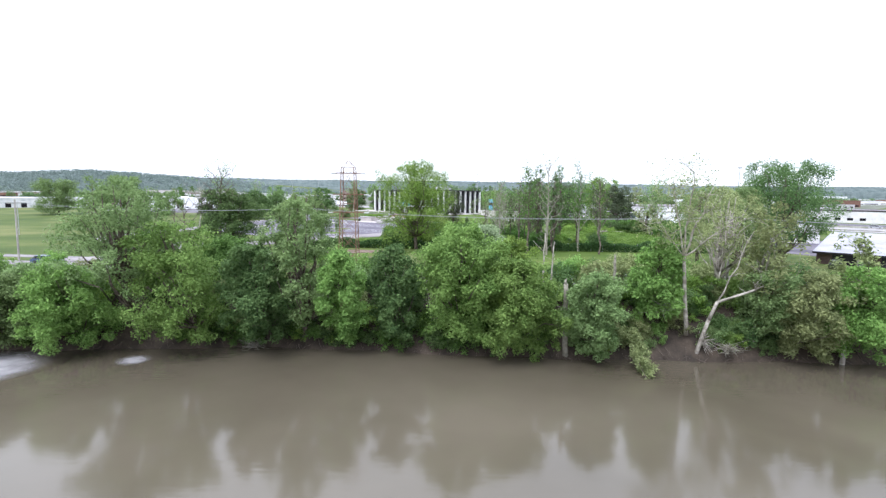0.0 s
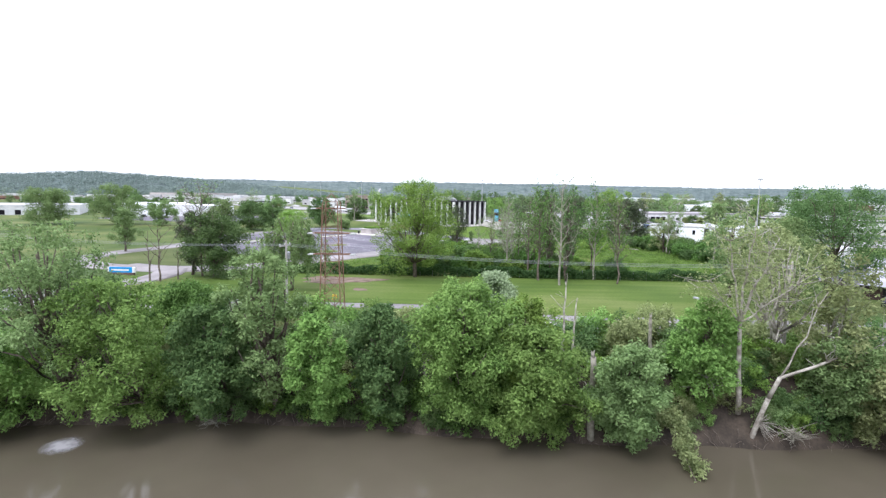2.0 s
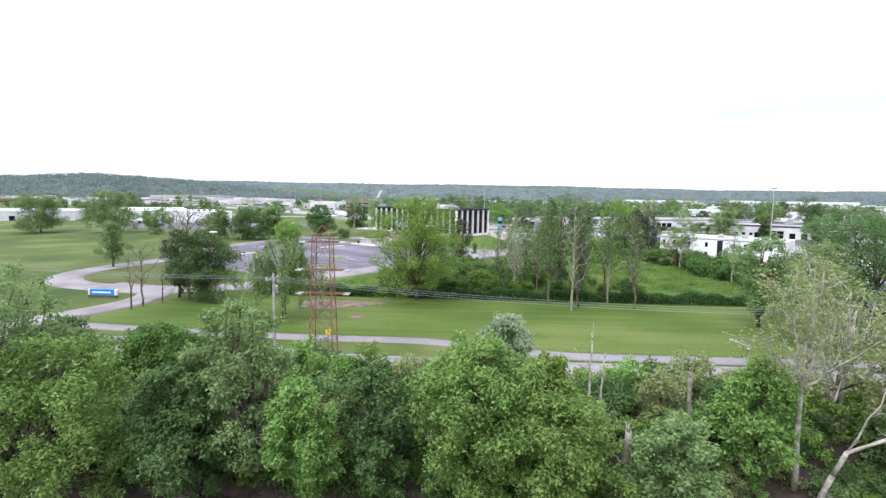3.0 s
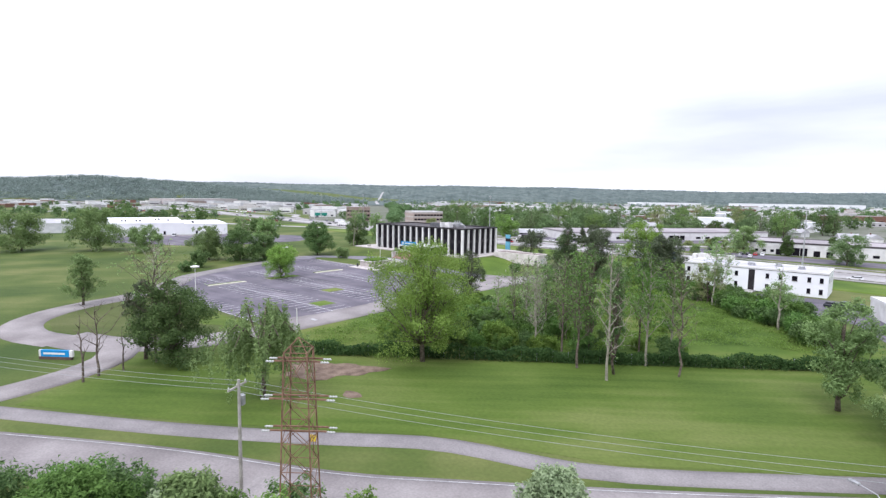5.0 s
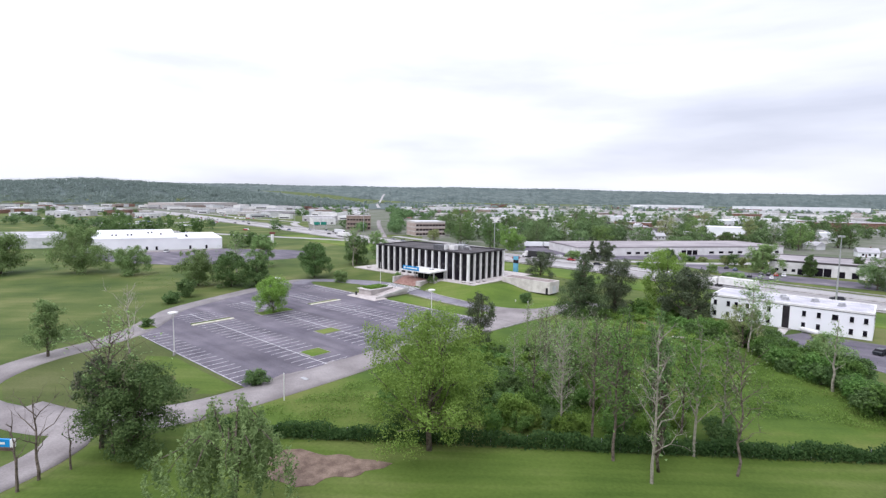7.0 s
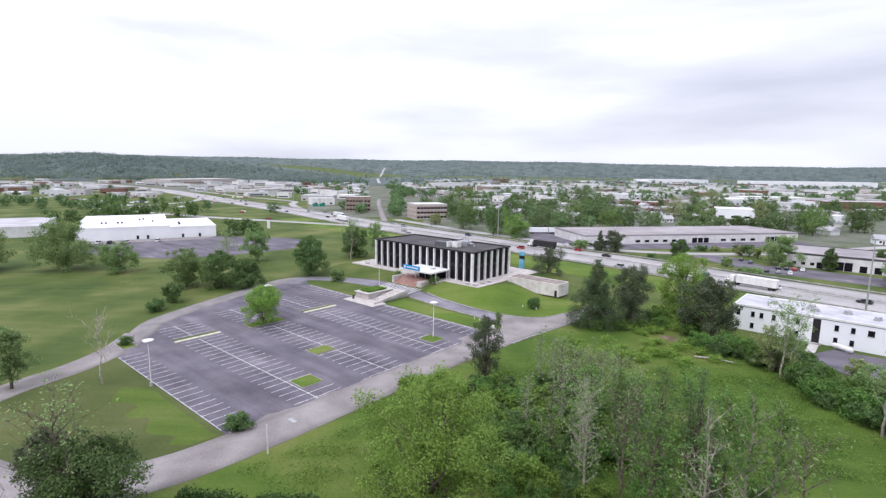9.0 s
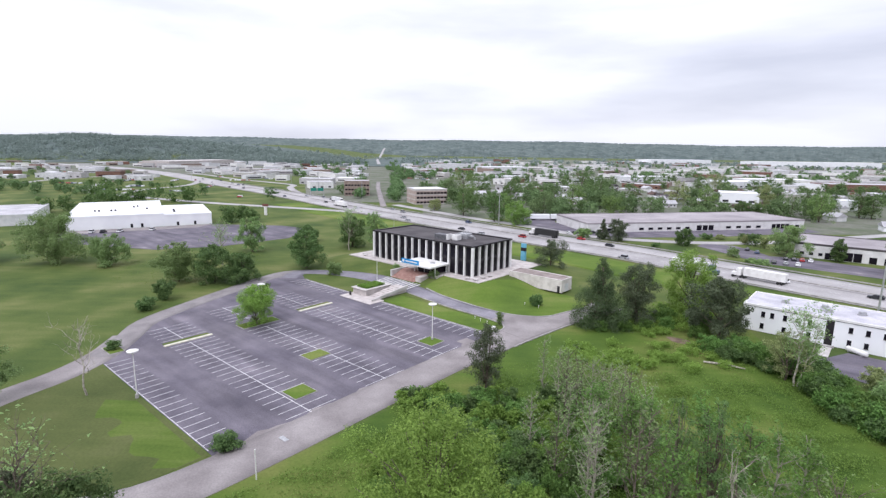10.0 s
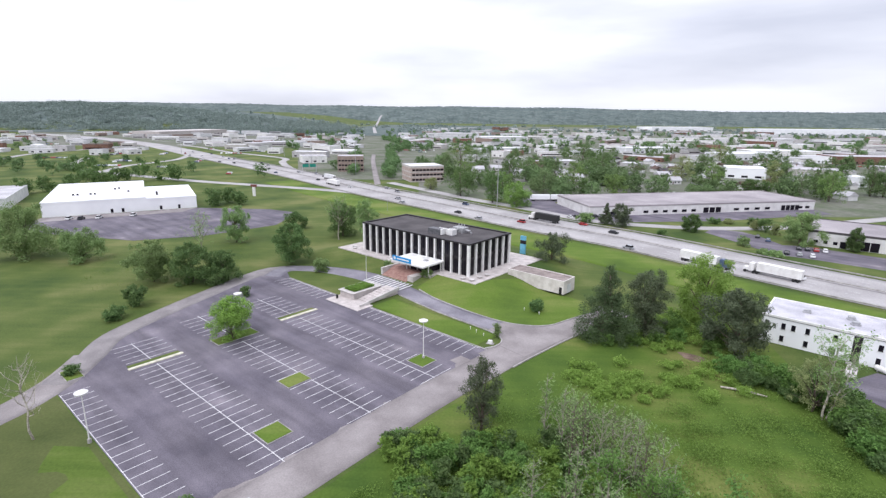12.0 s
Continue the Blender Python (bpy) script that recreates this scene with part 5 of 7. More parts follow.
def crown_lobes(rng, h, w, low, shape, count, airy=1.0):
    """Lobes of a crown between the heights low and h, w wide; airy below 1 gives small sprays with gaps."""
    out = []
    for i in range(count):
        u = (i + rng.uniform(0.1, 0.9)) / count
        z = low + (h - low) * u
        if shape == "round":
            reach = math.sqrt(max(0.05, 1 - (2 * u - 0.85) ** 2 / 1.4))
        elif shape == "cone":
            reach = 1.05 - 0.95 * u
        elif shape == "column":
            reach = 0.75 * math.sqrt(max(0.08, 1 - (2 * u - 1) ** 2))
        elif shape == "spread":
            reach = 0.55 + 0.5 * math.sin(math.pi * min(1, u * 0.9 + 0.1))
        else:
            reach = 0.9 - 0.35 * abs(u - 0.5)
        a = i * 2.399 + rng.uniform(-0.5, 0.5)
        rr = w / 2 * reach
        lobe = (rr * rng.uniform(0.26, 0.46) + 0.3) * airy
        off = max(0, rr - lobe * 0.8) * rng.uniform(0.35, 1.15)
        lz = min(lobe * rng.uniform(0.7, 1.0), (h - low) * 0.3)
        out.append((off * math.cos(a), off * math.sin(a), min(z, h - lz * 0.9), lobe, lz))
    return out


def limb(sh, rng, a, b, r0, r1, bend=0.12, sides=5, segs=4):
    a, b = np.array(a, float), np.array(b, float)
    d = np.linalg.norm(b - a)
    pts = [a + (b - a) * k / segs + (rng.normal(0, bend * d / segs, 3) if 0 < k < segs else 0) for k in range(segs + 1)]
    sh.tube(pts, [r0 + (r1 - r0) * k / segs for k in range(segs + 1)], sides)
    return pts


def tree(label, x, y, h, w, mat, seed, leaves=4500, leaf=0.3, low=0.28, shape="round", lobes=18, bark=BARK, z=None, name="tree", r=None, lean=(0, 0), category="tree", group="", airy=1.0, fine=1.0):
    """A tree h metres high and w wide, with its crown starting at the share low of its height."""
    rng = np.random.default_rng(seed)
    leaves, leaf = int(leaves * 2.5 * fine), leaf * 0.66 / math.sqrt(fine)
    z = land(x, y) - 0.15 if z is None else z
    t = thing(name, label, category, x, y, z, 0, group)
    r = r or 0.022 * h + 0.03
    sh = Shape()
    top = (lean[0], lean[1], h * 0.86)
    spine = limb(sh, rng, (0, 0, 0), top, r, r * 0.22, 0.10, 7, 6)
    cl = crown_lobes(rng, h, w, h * low, shape, lobes, airy)
    cl = [(a + lean[0] * math.sqrt(c / h), b + lean[1] * math.sqrt(c / h), c, d, e) for a, b, c, d, e in cl]
    for i, (a, b, c, d, e) in enumerate(cl):
        k = min(len(spine) - 2, max(1, int(6 * max(0.12, c / h - 0.25))))
        limb(sh, rng, spine[k], (a, b, c), r * 0.42, r * 0.08, 0.14, 4, 3)
    part("trunk", sh, bark, t, smooth=True)
    part("crown", quad_mesh("crown", lobe_leaves(rng, cl, leaves, leaf), mat), mat, t)
    return t


def bare_tree(label, x, y, h, w, seed, bark=DEADWOOD, leaves=0, mat=None, z=None, forks=7, name="bare_tree", group="", lean=(0, 0), twig=26, r=None, start=0.3, bend=0.08):
    rng = np.random.default_rng(seed)
    z = land(x, y) - 0.15 if z is None else z
    t = thing(name, label, "tree", x, y, z, 0, group)
    sh, tips = Shape(), []
    r = r or 0.016 * h + 0.04
    spine = limb(sh, rng, (0, 0, 0), (lean[0], lean[1], h), r, r * 0.12, bend, 6, 8)
    for i in range(forks):
        k = 8 * (start + (0.92 - start) * i / forks)
        p = spine[int(k)] + (spine[min(8, int(k) + 1)] - spine[int(k)]) * (k % 1)
        a = i * 2.4 + rng.uniform(-0.4, 0.4)
        reach = w / 2 * rng.uniform(0.55, 1.0) * (1.1 - 0.5 * i / forks)
        q = p + np.array((reach * math.cos(a), reach * math.sin(a), reach * rng.uniform(0.7, 1.5)))
        q[2] = min(q[2], h * 1.02)
        br = limb(sh, rng, p, q, r * 0.4, r * 0.08, 0.15, 5, 4)
        for j in range(max(3, twig // 3)):
            s = br[rng.integers(1, 5)]
            e = s + rng.normal(0, 1, 3) * reach * 0.28 + np.array((0, 0, reach * 0.25))
            limb(sh, rng, s, e, r * 0.11, r * 0.04, 0.2, 3, 2)
            tips.append(e)
    part("trunk", sh, bark, t)
    if leaves and mat:
        tips = np.array(tips)
        c = tips[rng.integers(0, len(tips), leaves)] + rng.normal(0, 0.35, (leaves, 3))
        part("foliage", quad_mesh("foliage", leaf_quads(rng, c, np.tile((0, 0, 1.0), (leaves, 1)), 0.22), mat), mat, t, "sparse leaves")
    return t


def bush(label, x, y, h, w, mat, seed, leaves=1800, leaf=0.26, z=None, group="", name="bush"):
    rng = np.random.default_rng(seed)
    z = land(x, y) - 0.1 if z is None else z
    t = thing(name, label, "bush", x, y, z, 0, group)
    cl = [(a, b, c * 0.9, d, e) for a, b, c, d, e in crown_lobes(rng, h, w, h * 0.12, "dome", 11)]
    sh = Shape()
    for a, b, c, d, e in cl[::2]:
        limb(sh, rng, (a * 0.1, b * 0.1, 0), (a, b, c), 0.05, 0.015, 0.12, 3, 2)
    part("stem", sh, BARK, t)
    part("foliage", quad_mesh("foliage", lobe_leaves(rng, cl, int(leaves * 1.7), leaf * 0.85), mat), mat, t)
    return t


def growth(name, label, spots, leaves, mat, seed, leaf):
    """Dense low growth as one body of leaves; spots are rows of x, y, height, width."""
    rng = np.random.default_rng(seed)
    out = []
    for x, y, h, w in spots:
        z = land(x, y)
        cl = [(a + x, b + y, c * 0.9 + z, d, e) for a, b, c, d, e in crown_lobes(rng, h, w, h * 0.1, "dome", 9)]
        out.append(lobe_leaves(rng, cl, int(leaves * 1.7), leaf * 0.9, 0.12))
    ob = new(name, quad_mesh(name, np.concatenate(out), mat))
    return tagged(ob, label, "bushes", "", "stuff")


# -- river bank, tree by tree --
def bank_tree(label, s_xy, top, w, mat, seed, leaves=8000, leaf=0.30, low=0.12, shape="round", base=None, **more):
    s, n = river_sn(*s_xy)
    foot = max(n, min(n + 2.6, 9.0), edge(s) + 0.7)
    x, y = river_xy(s, foot)
    z = land(x, y) - 0.2 if base is None else base
    lean = ((n - foot) * RIVER_N[0], (n - foot) * RIVER_N[1])
    return tree(label, x, y, top - z, w, mat, seed, leaves, leaf, low, shape, z=z, lean=lean, fine=1.4, **{"airy": 0.84, "lobes": 34, **more})


bank_tree("leafy riverside tree with tangled lower growth", (50.5, -80.2), 4.4, 10, LEAF_BRIGHT, 101)
bank_tree("dense green riverside tree leaning over water", (44.5, -85.0), 3.6, 11, LEAF_MID, 102)
bank_tree("tall pale green riverside tree", (53.6, -75.6), 13.4, 13, LEAF_MID, 103, 4600, low=0.36, lobes=44, airy=0.62)
bank_tree("light green willow with spreading limbs on the bank", (59.0, -72.2), 9.0, 11.5, LEAF_BRIGHT, 104, 6600, low=0.12, lobes=34, airy=0.8)
bank_tree("dark bushy tree on the river bank", (64.6, -66.8), 6.6, 8.2, LEAF_DARK, 105, 7500)
bank_tree("pale green tall tree on the river bank", (67.3, -63.2), 11.4, 8.6, LEAF_GREY, 106, 4600, low=0.16, lobes=38, airy=0.68)
bank_tree("bright green tree overhanging the water", (72.6, -61.4), 6.2, 6.4, LEAF_BRIGHT, 107, 7500, shape="column", low=0.06)
bank_tree("dark tree in a gap of the bank growth", (75.2, -56.0), 6.6, 6.6, LEAF_DARK, 108, 6500)
bank_tree("big bright green tree on the river bank", (80.8, -51.8), 9.0, 11.5, LEAF_BRIGHT, 109, 12500, low=0.1, lobes=48)
bank_tree("rounded bright green tree low over the water", (87.2, -49.6), 5.6, 9.6, LEAF_BRIGHT, 110, 9500, low=0.05, lobes=40)
bank_tree("bright leafy tree among larger ones on the bank", (84.6, -48.0), 7.4, 7.5, LEAF_LUSH, 129, 6000, low=0.1)
bank_tree("mid green leafy tree beside a dead trunk", (93.4, -45.8), 4.6, 6.8, LEAF_MID, 111, 7000, low=0.06)
bank_tree("green leafy tree on the upper bank", (96.8, -37.6), 7.6, 6.0, LEAF_BRIGHT, 112, 6000, low=0.2)
bank_tree("large spreading dark green tree before the hall", (101.5, 10.5), 18.4, 19, LEAF_DARK, 113, 9000, low=0.3, shape="spread", lobes=34, r=0.42)
bank_tree("olive green tree on the river bank", (110.2, -30.6), 4.6, 7.4, LEAF_OLIVE, 114, 6000, low=0.06)
bank_tree("dense green tree at the water's edge", (114.8, -27.6), 5.2, 7.8, LEAF_BRIGHT, 115, 7000)
bank_tree("leafy green riverside tree by the water", (121, -23.5), 9.5, 9, LEAF_MID, 116, 7000)
bank_tree("leafy green riverside tree by the water", (129, -15), 10.5, 10, LEAF_DARK, 117, 6500)
bank_tree("leafy green riverside tree by the water", (37, -90), 4.6, 10, LEAF_BRIGHT, 118, 6500)
bank_tree("dark green tree behind the bank growth", (42, -80), 3.6, 9, LEAF_MID, 119, 6500)
bank_tree("pale leafy tree above the river road", (105, -29), 7.4, 6.5, LEAF_OLIVE, 120, 700, low=0.35, bark=BARK_PALE, lobes=22, airy=0.5)
bank_tree("silvery shrub-like tree on the upper bank", (76.8, -41.6), 8.3, 4.8, LEAF_SILVER, 121, 3600, low=0.35)

bank_tree("dense green tree between the river and the road", (50.5, -62.5), 6.4, 9, LEAF_THICKET, 122, 6500, low=0.15)
bank_tree("dense green tree between the river and the road", (42.5, -68.5), 6.6, 9, LEAF_DARK, 123, 6500, low=0.15)
bank_tree("feathery pale green tree near the utility pole", (57.2, -57.2), 6.8, 5.4, LEAF_GREY, 124, 4800, low=0.15)

bank_tree("green tree beside the spreading tree", (97.2, 2.0), 14.0, 11, LEAF_MID, 125, 5600, low=0.2)
bank_tree("pale olive tree on the lawn edge", (97.5, -16.0), 13.6, 8.5, LEAF_OLIVE, 128, 2400, low=0.35, bark=BARK_PALE, lobes=30, airy=0.6)
bank_tree("sparse grey-green tree among pale trunks", (101.5, -29.5), 12.5, 8, LEAF_OLIVE, 126, 500, low=0.5, bark=BARK_PALE, lobes=30, airy=0.45)
bank_tree("olive tree on the upper bank", (106.5, -30.5), 4.6, 7, LEAF_MID, 127, 3600, low=0.1)

# undergrowth between them
TONES = (LEAF_MID, LEAF_DARK, LEAF_BRIGHT, LEAF_LUSH, LEAF_DARK, LEAF_OLIVE)
forms = [bush("tangled green undergrowth on the river bank", *river_xy(-30 + 9 * i, edge(-30 + 9 * i) + 2.2), 4.6 + 0.6 * (i % 3), 6.4, TONES[i], 200 + i, 1600, 0.22, z=WATER_Z + 0.4,
              group="bank undergrowth") for i in range(6)]
rnd_bank = random.Random(21)
for i in range(144):
    s = -66 + 136 * (i + rnd_bank.uniform(-0.4, 0.4)) / 144
    n = edge(s) + (0.9, 3.4, 5.4, 7.2, 1.6, 9.0)[i % 6] + rnd_bank.uniform(-0.4, 0.7)
    if i % 6 == 5 and s < -4:
        n += rnd_bank.uniform(0, 4.5)
    x, y = river_xy(s, n)
    # open spots on the bank: two trunks and the shaded gaps
    if n < edge(s) + 3.2 and any(abs(s - a) < b for a, b in ((21.6, 1.5), (35.6, 1.5), (-27.5, 1.8), (2.6, 1.5))):
        continue
    k = rnd_bank.uniform(0.5, 0.9) if n < edge(s) + 2.6 else rnd_bank.uniform(0.6, 1.05)
    if n > 8:
        k = rnd_bank.uniform(0.85, 1.12) if -10 < s < 44 else k
    copy_thing(forms[rnd_bank.randrange(6)], pose(x, y, max(land(x, y), WATER_Z + 0.1) - 0.4, 0, 0, rnd_bank.uniform(0, 360)) @ Matrix.Diagonal((k, k, k * rnd_bank.uniform(0.7, 1.05), 1)))

# low growth that hides the foot of the bank
for i in range(24):
    s = 24 + 34 * i / 24 if i < 16 else -24 + 22.0 * (i - 16) / 8
    s += rnd_bank.uniform(-0.6, 0.6)
    if 33.5 < s < 37.5:
        continue
    x, y = river_xy(s, edge(s) + rnd_bank.uniform(0.5, 1.8))
    k = rnd_bank.uniform(0.34, 0.55)
    copy_thing(forms[(0, 2, 3, 5, 1)[i % 5]], pose(x, y, max(land(x, y), WATER_Z + 0.1) - 0.3, 0, 0, rnd_bank.uniform(0, 360)) @ Matrix.Diagonal((k, k, k, 1)))

# low shrubs round the feet of the pale trees
for i in range(12):
    s = 23.4 + 10.6 * i / 11 if i < 9 else 37.4 + 1.6 * (i - 9)
    x, y = river_xy(s, edge(s) + rnd_bank.uniform(0.8, 2.4))
    k = rnd_bank.uniform(0.3, 0.5)
    copy_thing(forms[(5, 0, 4, 2)[i % 4]], pose(x, y, land(x, y) - 0.2, 0, 0, rnd_bank.uniform(0, 360)) @ Matrix.Diagonal((k, k, k * 1.2, 1)))

# shrubs on the slope between the pale trees
for i in range(16):
    s = 23 + 21 * i / 15
    x, y = river_xy(s, edge(s) + rnd_bank.uniform(2.6, 5.0))
    k = rnd_bank.uniform(0.5, 0.8)
    copy_thing(forms[(3, 1, 5, 2, 0)[i % 5]], pose(x, y, land(x, y) - 0.3, 0, 0, rnd_bank.uniform(0, 360)) @ Matrix.Diagonal((k, k, k, 1)))

# shrubs along the upper edge of the bank
for i in range(18):
    s = -7 + 46 * i / 17 + rnd_bank.uniform(-0.8, 0.8)
    x, y = river_xy(s, rnd_bank.uniform(10.0, 12.6))
    k = rnd_bank.uniform(0.8, 1.05)
    copy_thing(forms[(0, 3, 2, 1, 5)[i % 5]], pose(x, y, land(x, y) - 0.3, 0, 0, rnd_bank.uniform(0, 360)) @ Matrix.Diagonal((k * 0.8, k * 0.8, k, 1)))

# dead and pale trunks
def snag(label, foot, top, r0, r1, twigs, seed, bark=DEADWOOD, name="dead_trunk"):
    """A broken dead stem between two places."""
    rng = np.random.default_rng(seed)
    t = thing(name, label, "tree", *foot)
    sh, end = Shape(), np.array(top) - np.array(foot)
    spine = limb(sh, rng, (0, 0, 0), end, r0, r1, 0.04, 8, 8)
    for k in range(3):
        limb(sh, rng, spine[-1], spine[-1] + rng.normal(0, 0.12, 3) + np.array((0, 0, 0.5)), r1 * 0.6, 0.02, 0.1, 4, 2)
    for k in range(twigs):
        s = spine[rng.integers(3, 9)]
        limb(sh, rng, s, s + np.array((rng.normal(0, 0.8), rng.normal(0, 0.8), rng.uniform(0.2, 1.4))), r1 * 0.4, 0.015, 0.15, 4, 3)
    for k in range(6):
        q = k * 1.05
        limb(sh, rng, (0, 0, 0.5), (0.9 * math.cos(q), 0.9 * math.sin(q), -0.3), r0 * 0.6, r0 * 0.2, 0.1, 4, 2)
    part("trunk", sh, bark, t, smooth=True)


snag("broken grey dead trunk on the water's edge", (89.1, -43.6, WATER_Z - 0.2), (90.4, -46.7, 3.2), 0.36, 0.24, 3, 301)
snag("grey dead snag on the upper bank", (91.6, -36.7, -0.4), (91.8, -37.7, 5.1), 0.22, 0.15, 2, 302)
snag("pale dead stem with a few bare twigs", (85.6, -42.8, -0.4), (85.7, -42.8, 8.0), 0.16, 0.05, 7, 303, BARK_PALE)
snag("pale dead stem with a few bare twigs", (86.2, -42.3, -0.4), (86.6, -42.4, 6.6), 0.14, 0.05, 6, 308, BARK_PALE)
bare_tree("small white dead tree with crooked branches", 76.4, -51.0, 6.4, 3.8, 304, BARK_PALE, forks=6, twig=9, r=0.12, lean=(-0.5, -1.2))


def pale_tree():
    """The tall pale-barked tree with forking limbs over the bank."""
    rng = np.random.default_rng(305)
    foot = np.array((98.9, -34.4, -3.0))
    t = thing("pale_tree", "tall pale-barked tree with sparse olive leaves", "tree", *foot)
    sh, tips = Shape(), []
    trunk = limb(sh, rng, (0, 0, 0), np.array((99.07, -37.6, 6.0)) - foot, 0.24, 0.17, 0.02, 8, 6)
    for end, r in (((98.4, -40.0, 13.0), 0.12), ((101.4, -37.4, 13.2), 0.14), ((99.9, -38.8, 14.6), 0.12), ((103.4, -36.0, 10.2), 0.10), ((97.0, -39.4, 9.6), 0.06)):
        br = limb(sh, rng, trunk[-1], np.array(end) - foot, r, 0.04, 0.10, 6, 6)
        for k in range(9):
            s = br[rng.integers(2, 7)]
            e = s + np.array((rng.normal(0, 1.2), rng.normal(0, 1.2), rng.uniform(0.1, 1.8)))
            sub = limb(sh, rng, s, e, 0.045, 0.015, 0.16, 4, 3)
            for j in range(3):
                f = sub[rng.integers(1, 4)] + rng.normal(0, 0.55, 3)
                limb(sh, rng, sub[2], f, 0.018, 0.008, 0.15, 3, 2)
                tips.append(f)
    part("trunk", sh, BARK_PALE, t, smooth=True)
    tips = np.array(tips)
    n = 4200
    c = tips[rng.integers(0, len(tips), n)] + rng.normal(0, 0.5, (n, 3))
    part("foliage", quad_mesh("foliage", leaf_quads(rng, c, np.tile((0, 0, 1.0), (n, 1)), 0.13), LEAF_OLIVE), LEAF_OLIVE, t, "sparse olive leaves")


pale_tree()
bare_tree("pale tree with sparse olive leaves", 104.6, -29.6, 14.8, 7.5, 306, DEADWOOD, 3000, LEAF_OLIVE, forks=10, twig=24, lean=(1.4, -0.4), r=0.17)
bare_tree("tall thin pale tree on the bank", 112.4, -25.6, 15, 5, 307, BARK_PALE, 1900, LEAF_OLIVE, forks=8, twig=20, lean=(0.8, -1.0))


def leaning_tree():
    rng = np.random.default_rng(33)
    foot = np.array((99.9, -34.6, WATER_Z - 0.1))
    t = thing("leaning_tree", "pale tree leaning from the bank over the undergrowth", "tree", *foot)
    sh = Shape()
    low = limb(sh, rng, (0, 0, 0), np.array((101.2, -34.9, -0.8)) - foot, 0.24, 0.19, 0.02, 8, 4)
    knee = limb(sh, rng, low[-1], np.array((101.9, -34.9, 1.2)) - foot, 0.19, 0.16, 0.03, 8, 2)
    arm = limb(sh, rng, knee[-1], np.array((104.8, -31.95, 2.5)) - foot, 0.15, 0.11, 0.05, 7, 4)
    tip = limb(sh, rng, arm[-1], np.array((107.2, -29.6, 4.3)) - foot, 0.11, 0.05, 0.08, 6, 4)
    rise = limb(sh, rng, knee[-1], np.array((104.6, -33.6, 8.8)) - foot, 0.08, 0.03, 0.10, 6, 6)
    for i in range(22):
        s = (arm + tip + rise)[rng.integers(2, 16)]
        limb(sh, rng, s, s + np.array((rng.normal(0.4, 0.7), rng.normal(0.4, 0.7), rng.uniform(0.2, 1.8))), 0.04, 0.012, 0.15, 3, 3)
    # a fan of dry sprouts low on the stem
    for i in range(46):
        a = rng.uniform(-0.9, 1.6)
        limb(sh, rng, low[2], low[2] + np.array((math.cos(a) * rng.uniform(0.8, 2.2), rng.normal(-0.4, 0.4), math.sin(a) * 1.4 - 0.3)), 0.02, 0.008, 0.1, 3, 3)
    part("trunk", sh, BARK_PALE, t, smooth=True)


leaning_tree()


def bank_roots():
    """Bare roots and drifted sticks along the waterline."""
    rng, sh = np.random.default_rng(36), Shape()
    for i in range(330):
        s = rng.uniform(-40, 58)
        n = edge(s) + rng.uniform(0.1, 1.3)
        x, y = river_xy(s, n)
        z = land(x, y) + 0.15
        u, v = rng.normal(0, 0.7), -rng.uniform(0.2, 1.3)
        limb(sh, rng, (x, y, z), (x + RIVER_S[0] * u + RIVER_N[0] * v, y + RIVER_S[1] * u + RIVER_N[1] * v, WATER_Z + rng.uniform(-0.1, 0.35)), rng.uniform(0.02, 0.06), 0.012, 0.2, 4, 4)
    tagged(part("bank_roots", sh, BARK, None, "bare grey roots and sticks on the muddy bank"), "", "roots", "", "stuff")


bank_roots()


def fallen_limb():
    rng = np.random.default_rng(34)
    x, y = 96.6, -41.6
    t = thing("fallen_limb", "pale leafy limb hanging down to the water", "branch", x, y, WATER_Z)
    sh, cl = Shape(), []
    limb(sh, rng, (-2.4, 2.2, 2.6), (1.6, -3.0, 0.1), 0.13, 0.03, 0.05, 5, 5)
    for i in range(20):
        u = i / 19
        cl.append((-2.0 + 3.6 * u + rng.normal(0, 0.5), 1.8 - 4.2 * u + rng.normal(0, 0.5), 3.2 - 2.9 * u, 0.62, 0.62))
    part("limb", sh, BARK, t)
    part("foliage", quad_mesh("foliage", lobe_leaves(rng, cl, 3400, 0.14), LEAF_OLIVE), LEAF_OLIVE, t)


fallen_limb()


def brushwood(label, x, y, z, size, seed):
    rng = np.random.default_rng(seed)
    t = thing("brushwood", label, "dead branches", x, y, z)
    for i in range(64):
        a, e = rng.uniform(0, 6.28), rng.uniform(-0.5, 1.1)
        q, sh = size * rng.uniform(0.5, 1.0), Shape()
        limb(sh, rng, rng.normal(0, 0.25, 3), (q * math.cos(a), q * math.sin(a), q * math.sin(e) * 0.6), 0.035, 0.01, 0.15, 3, 3)
        part("stick", sh, DEADWOOD, t)


brushwood("tangle of dry grey branches on the bank", 97.0, -36.6, 0.2, 2.8, 41)
brushwood("tangle of dry grey branches at the waterline", 103.0, -33.4, -4.0, 2.2, 42)
brushwood("dry driftwood caught at the water's edge", 61.4, -64.6, -5.0, 1.8, 43)

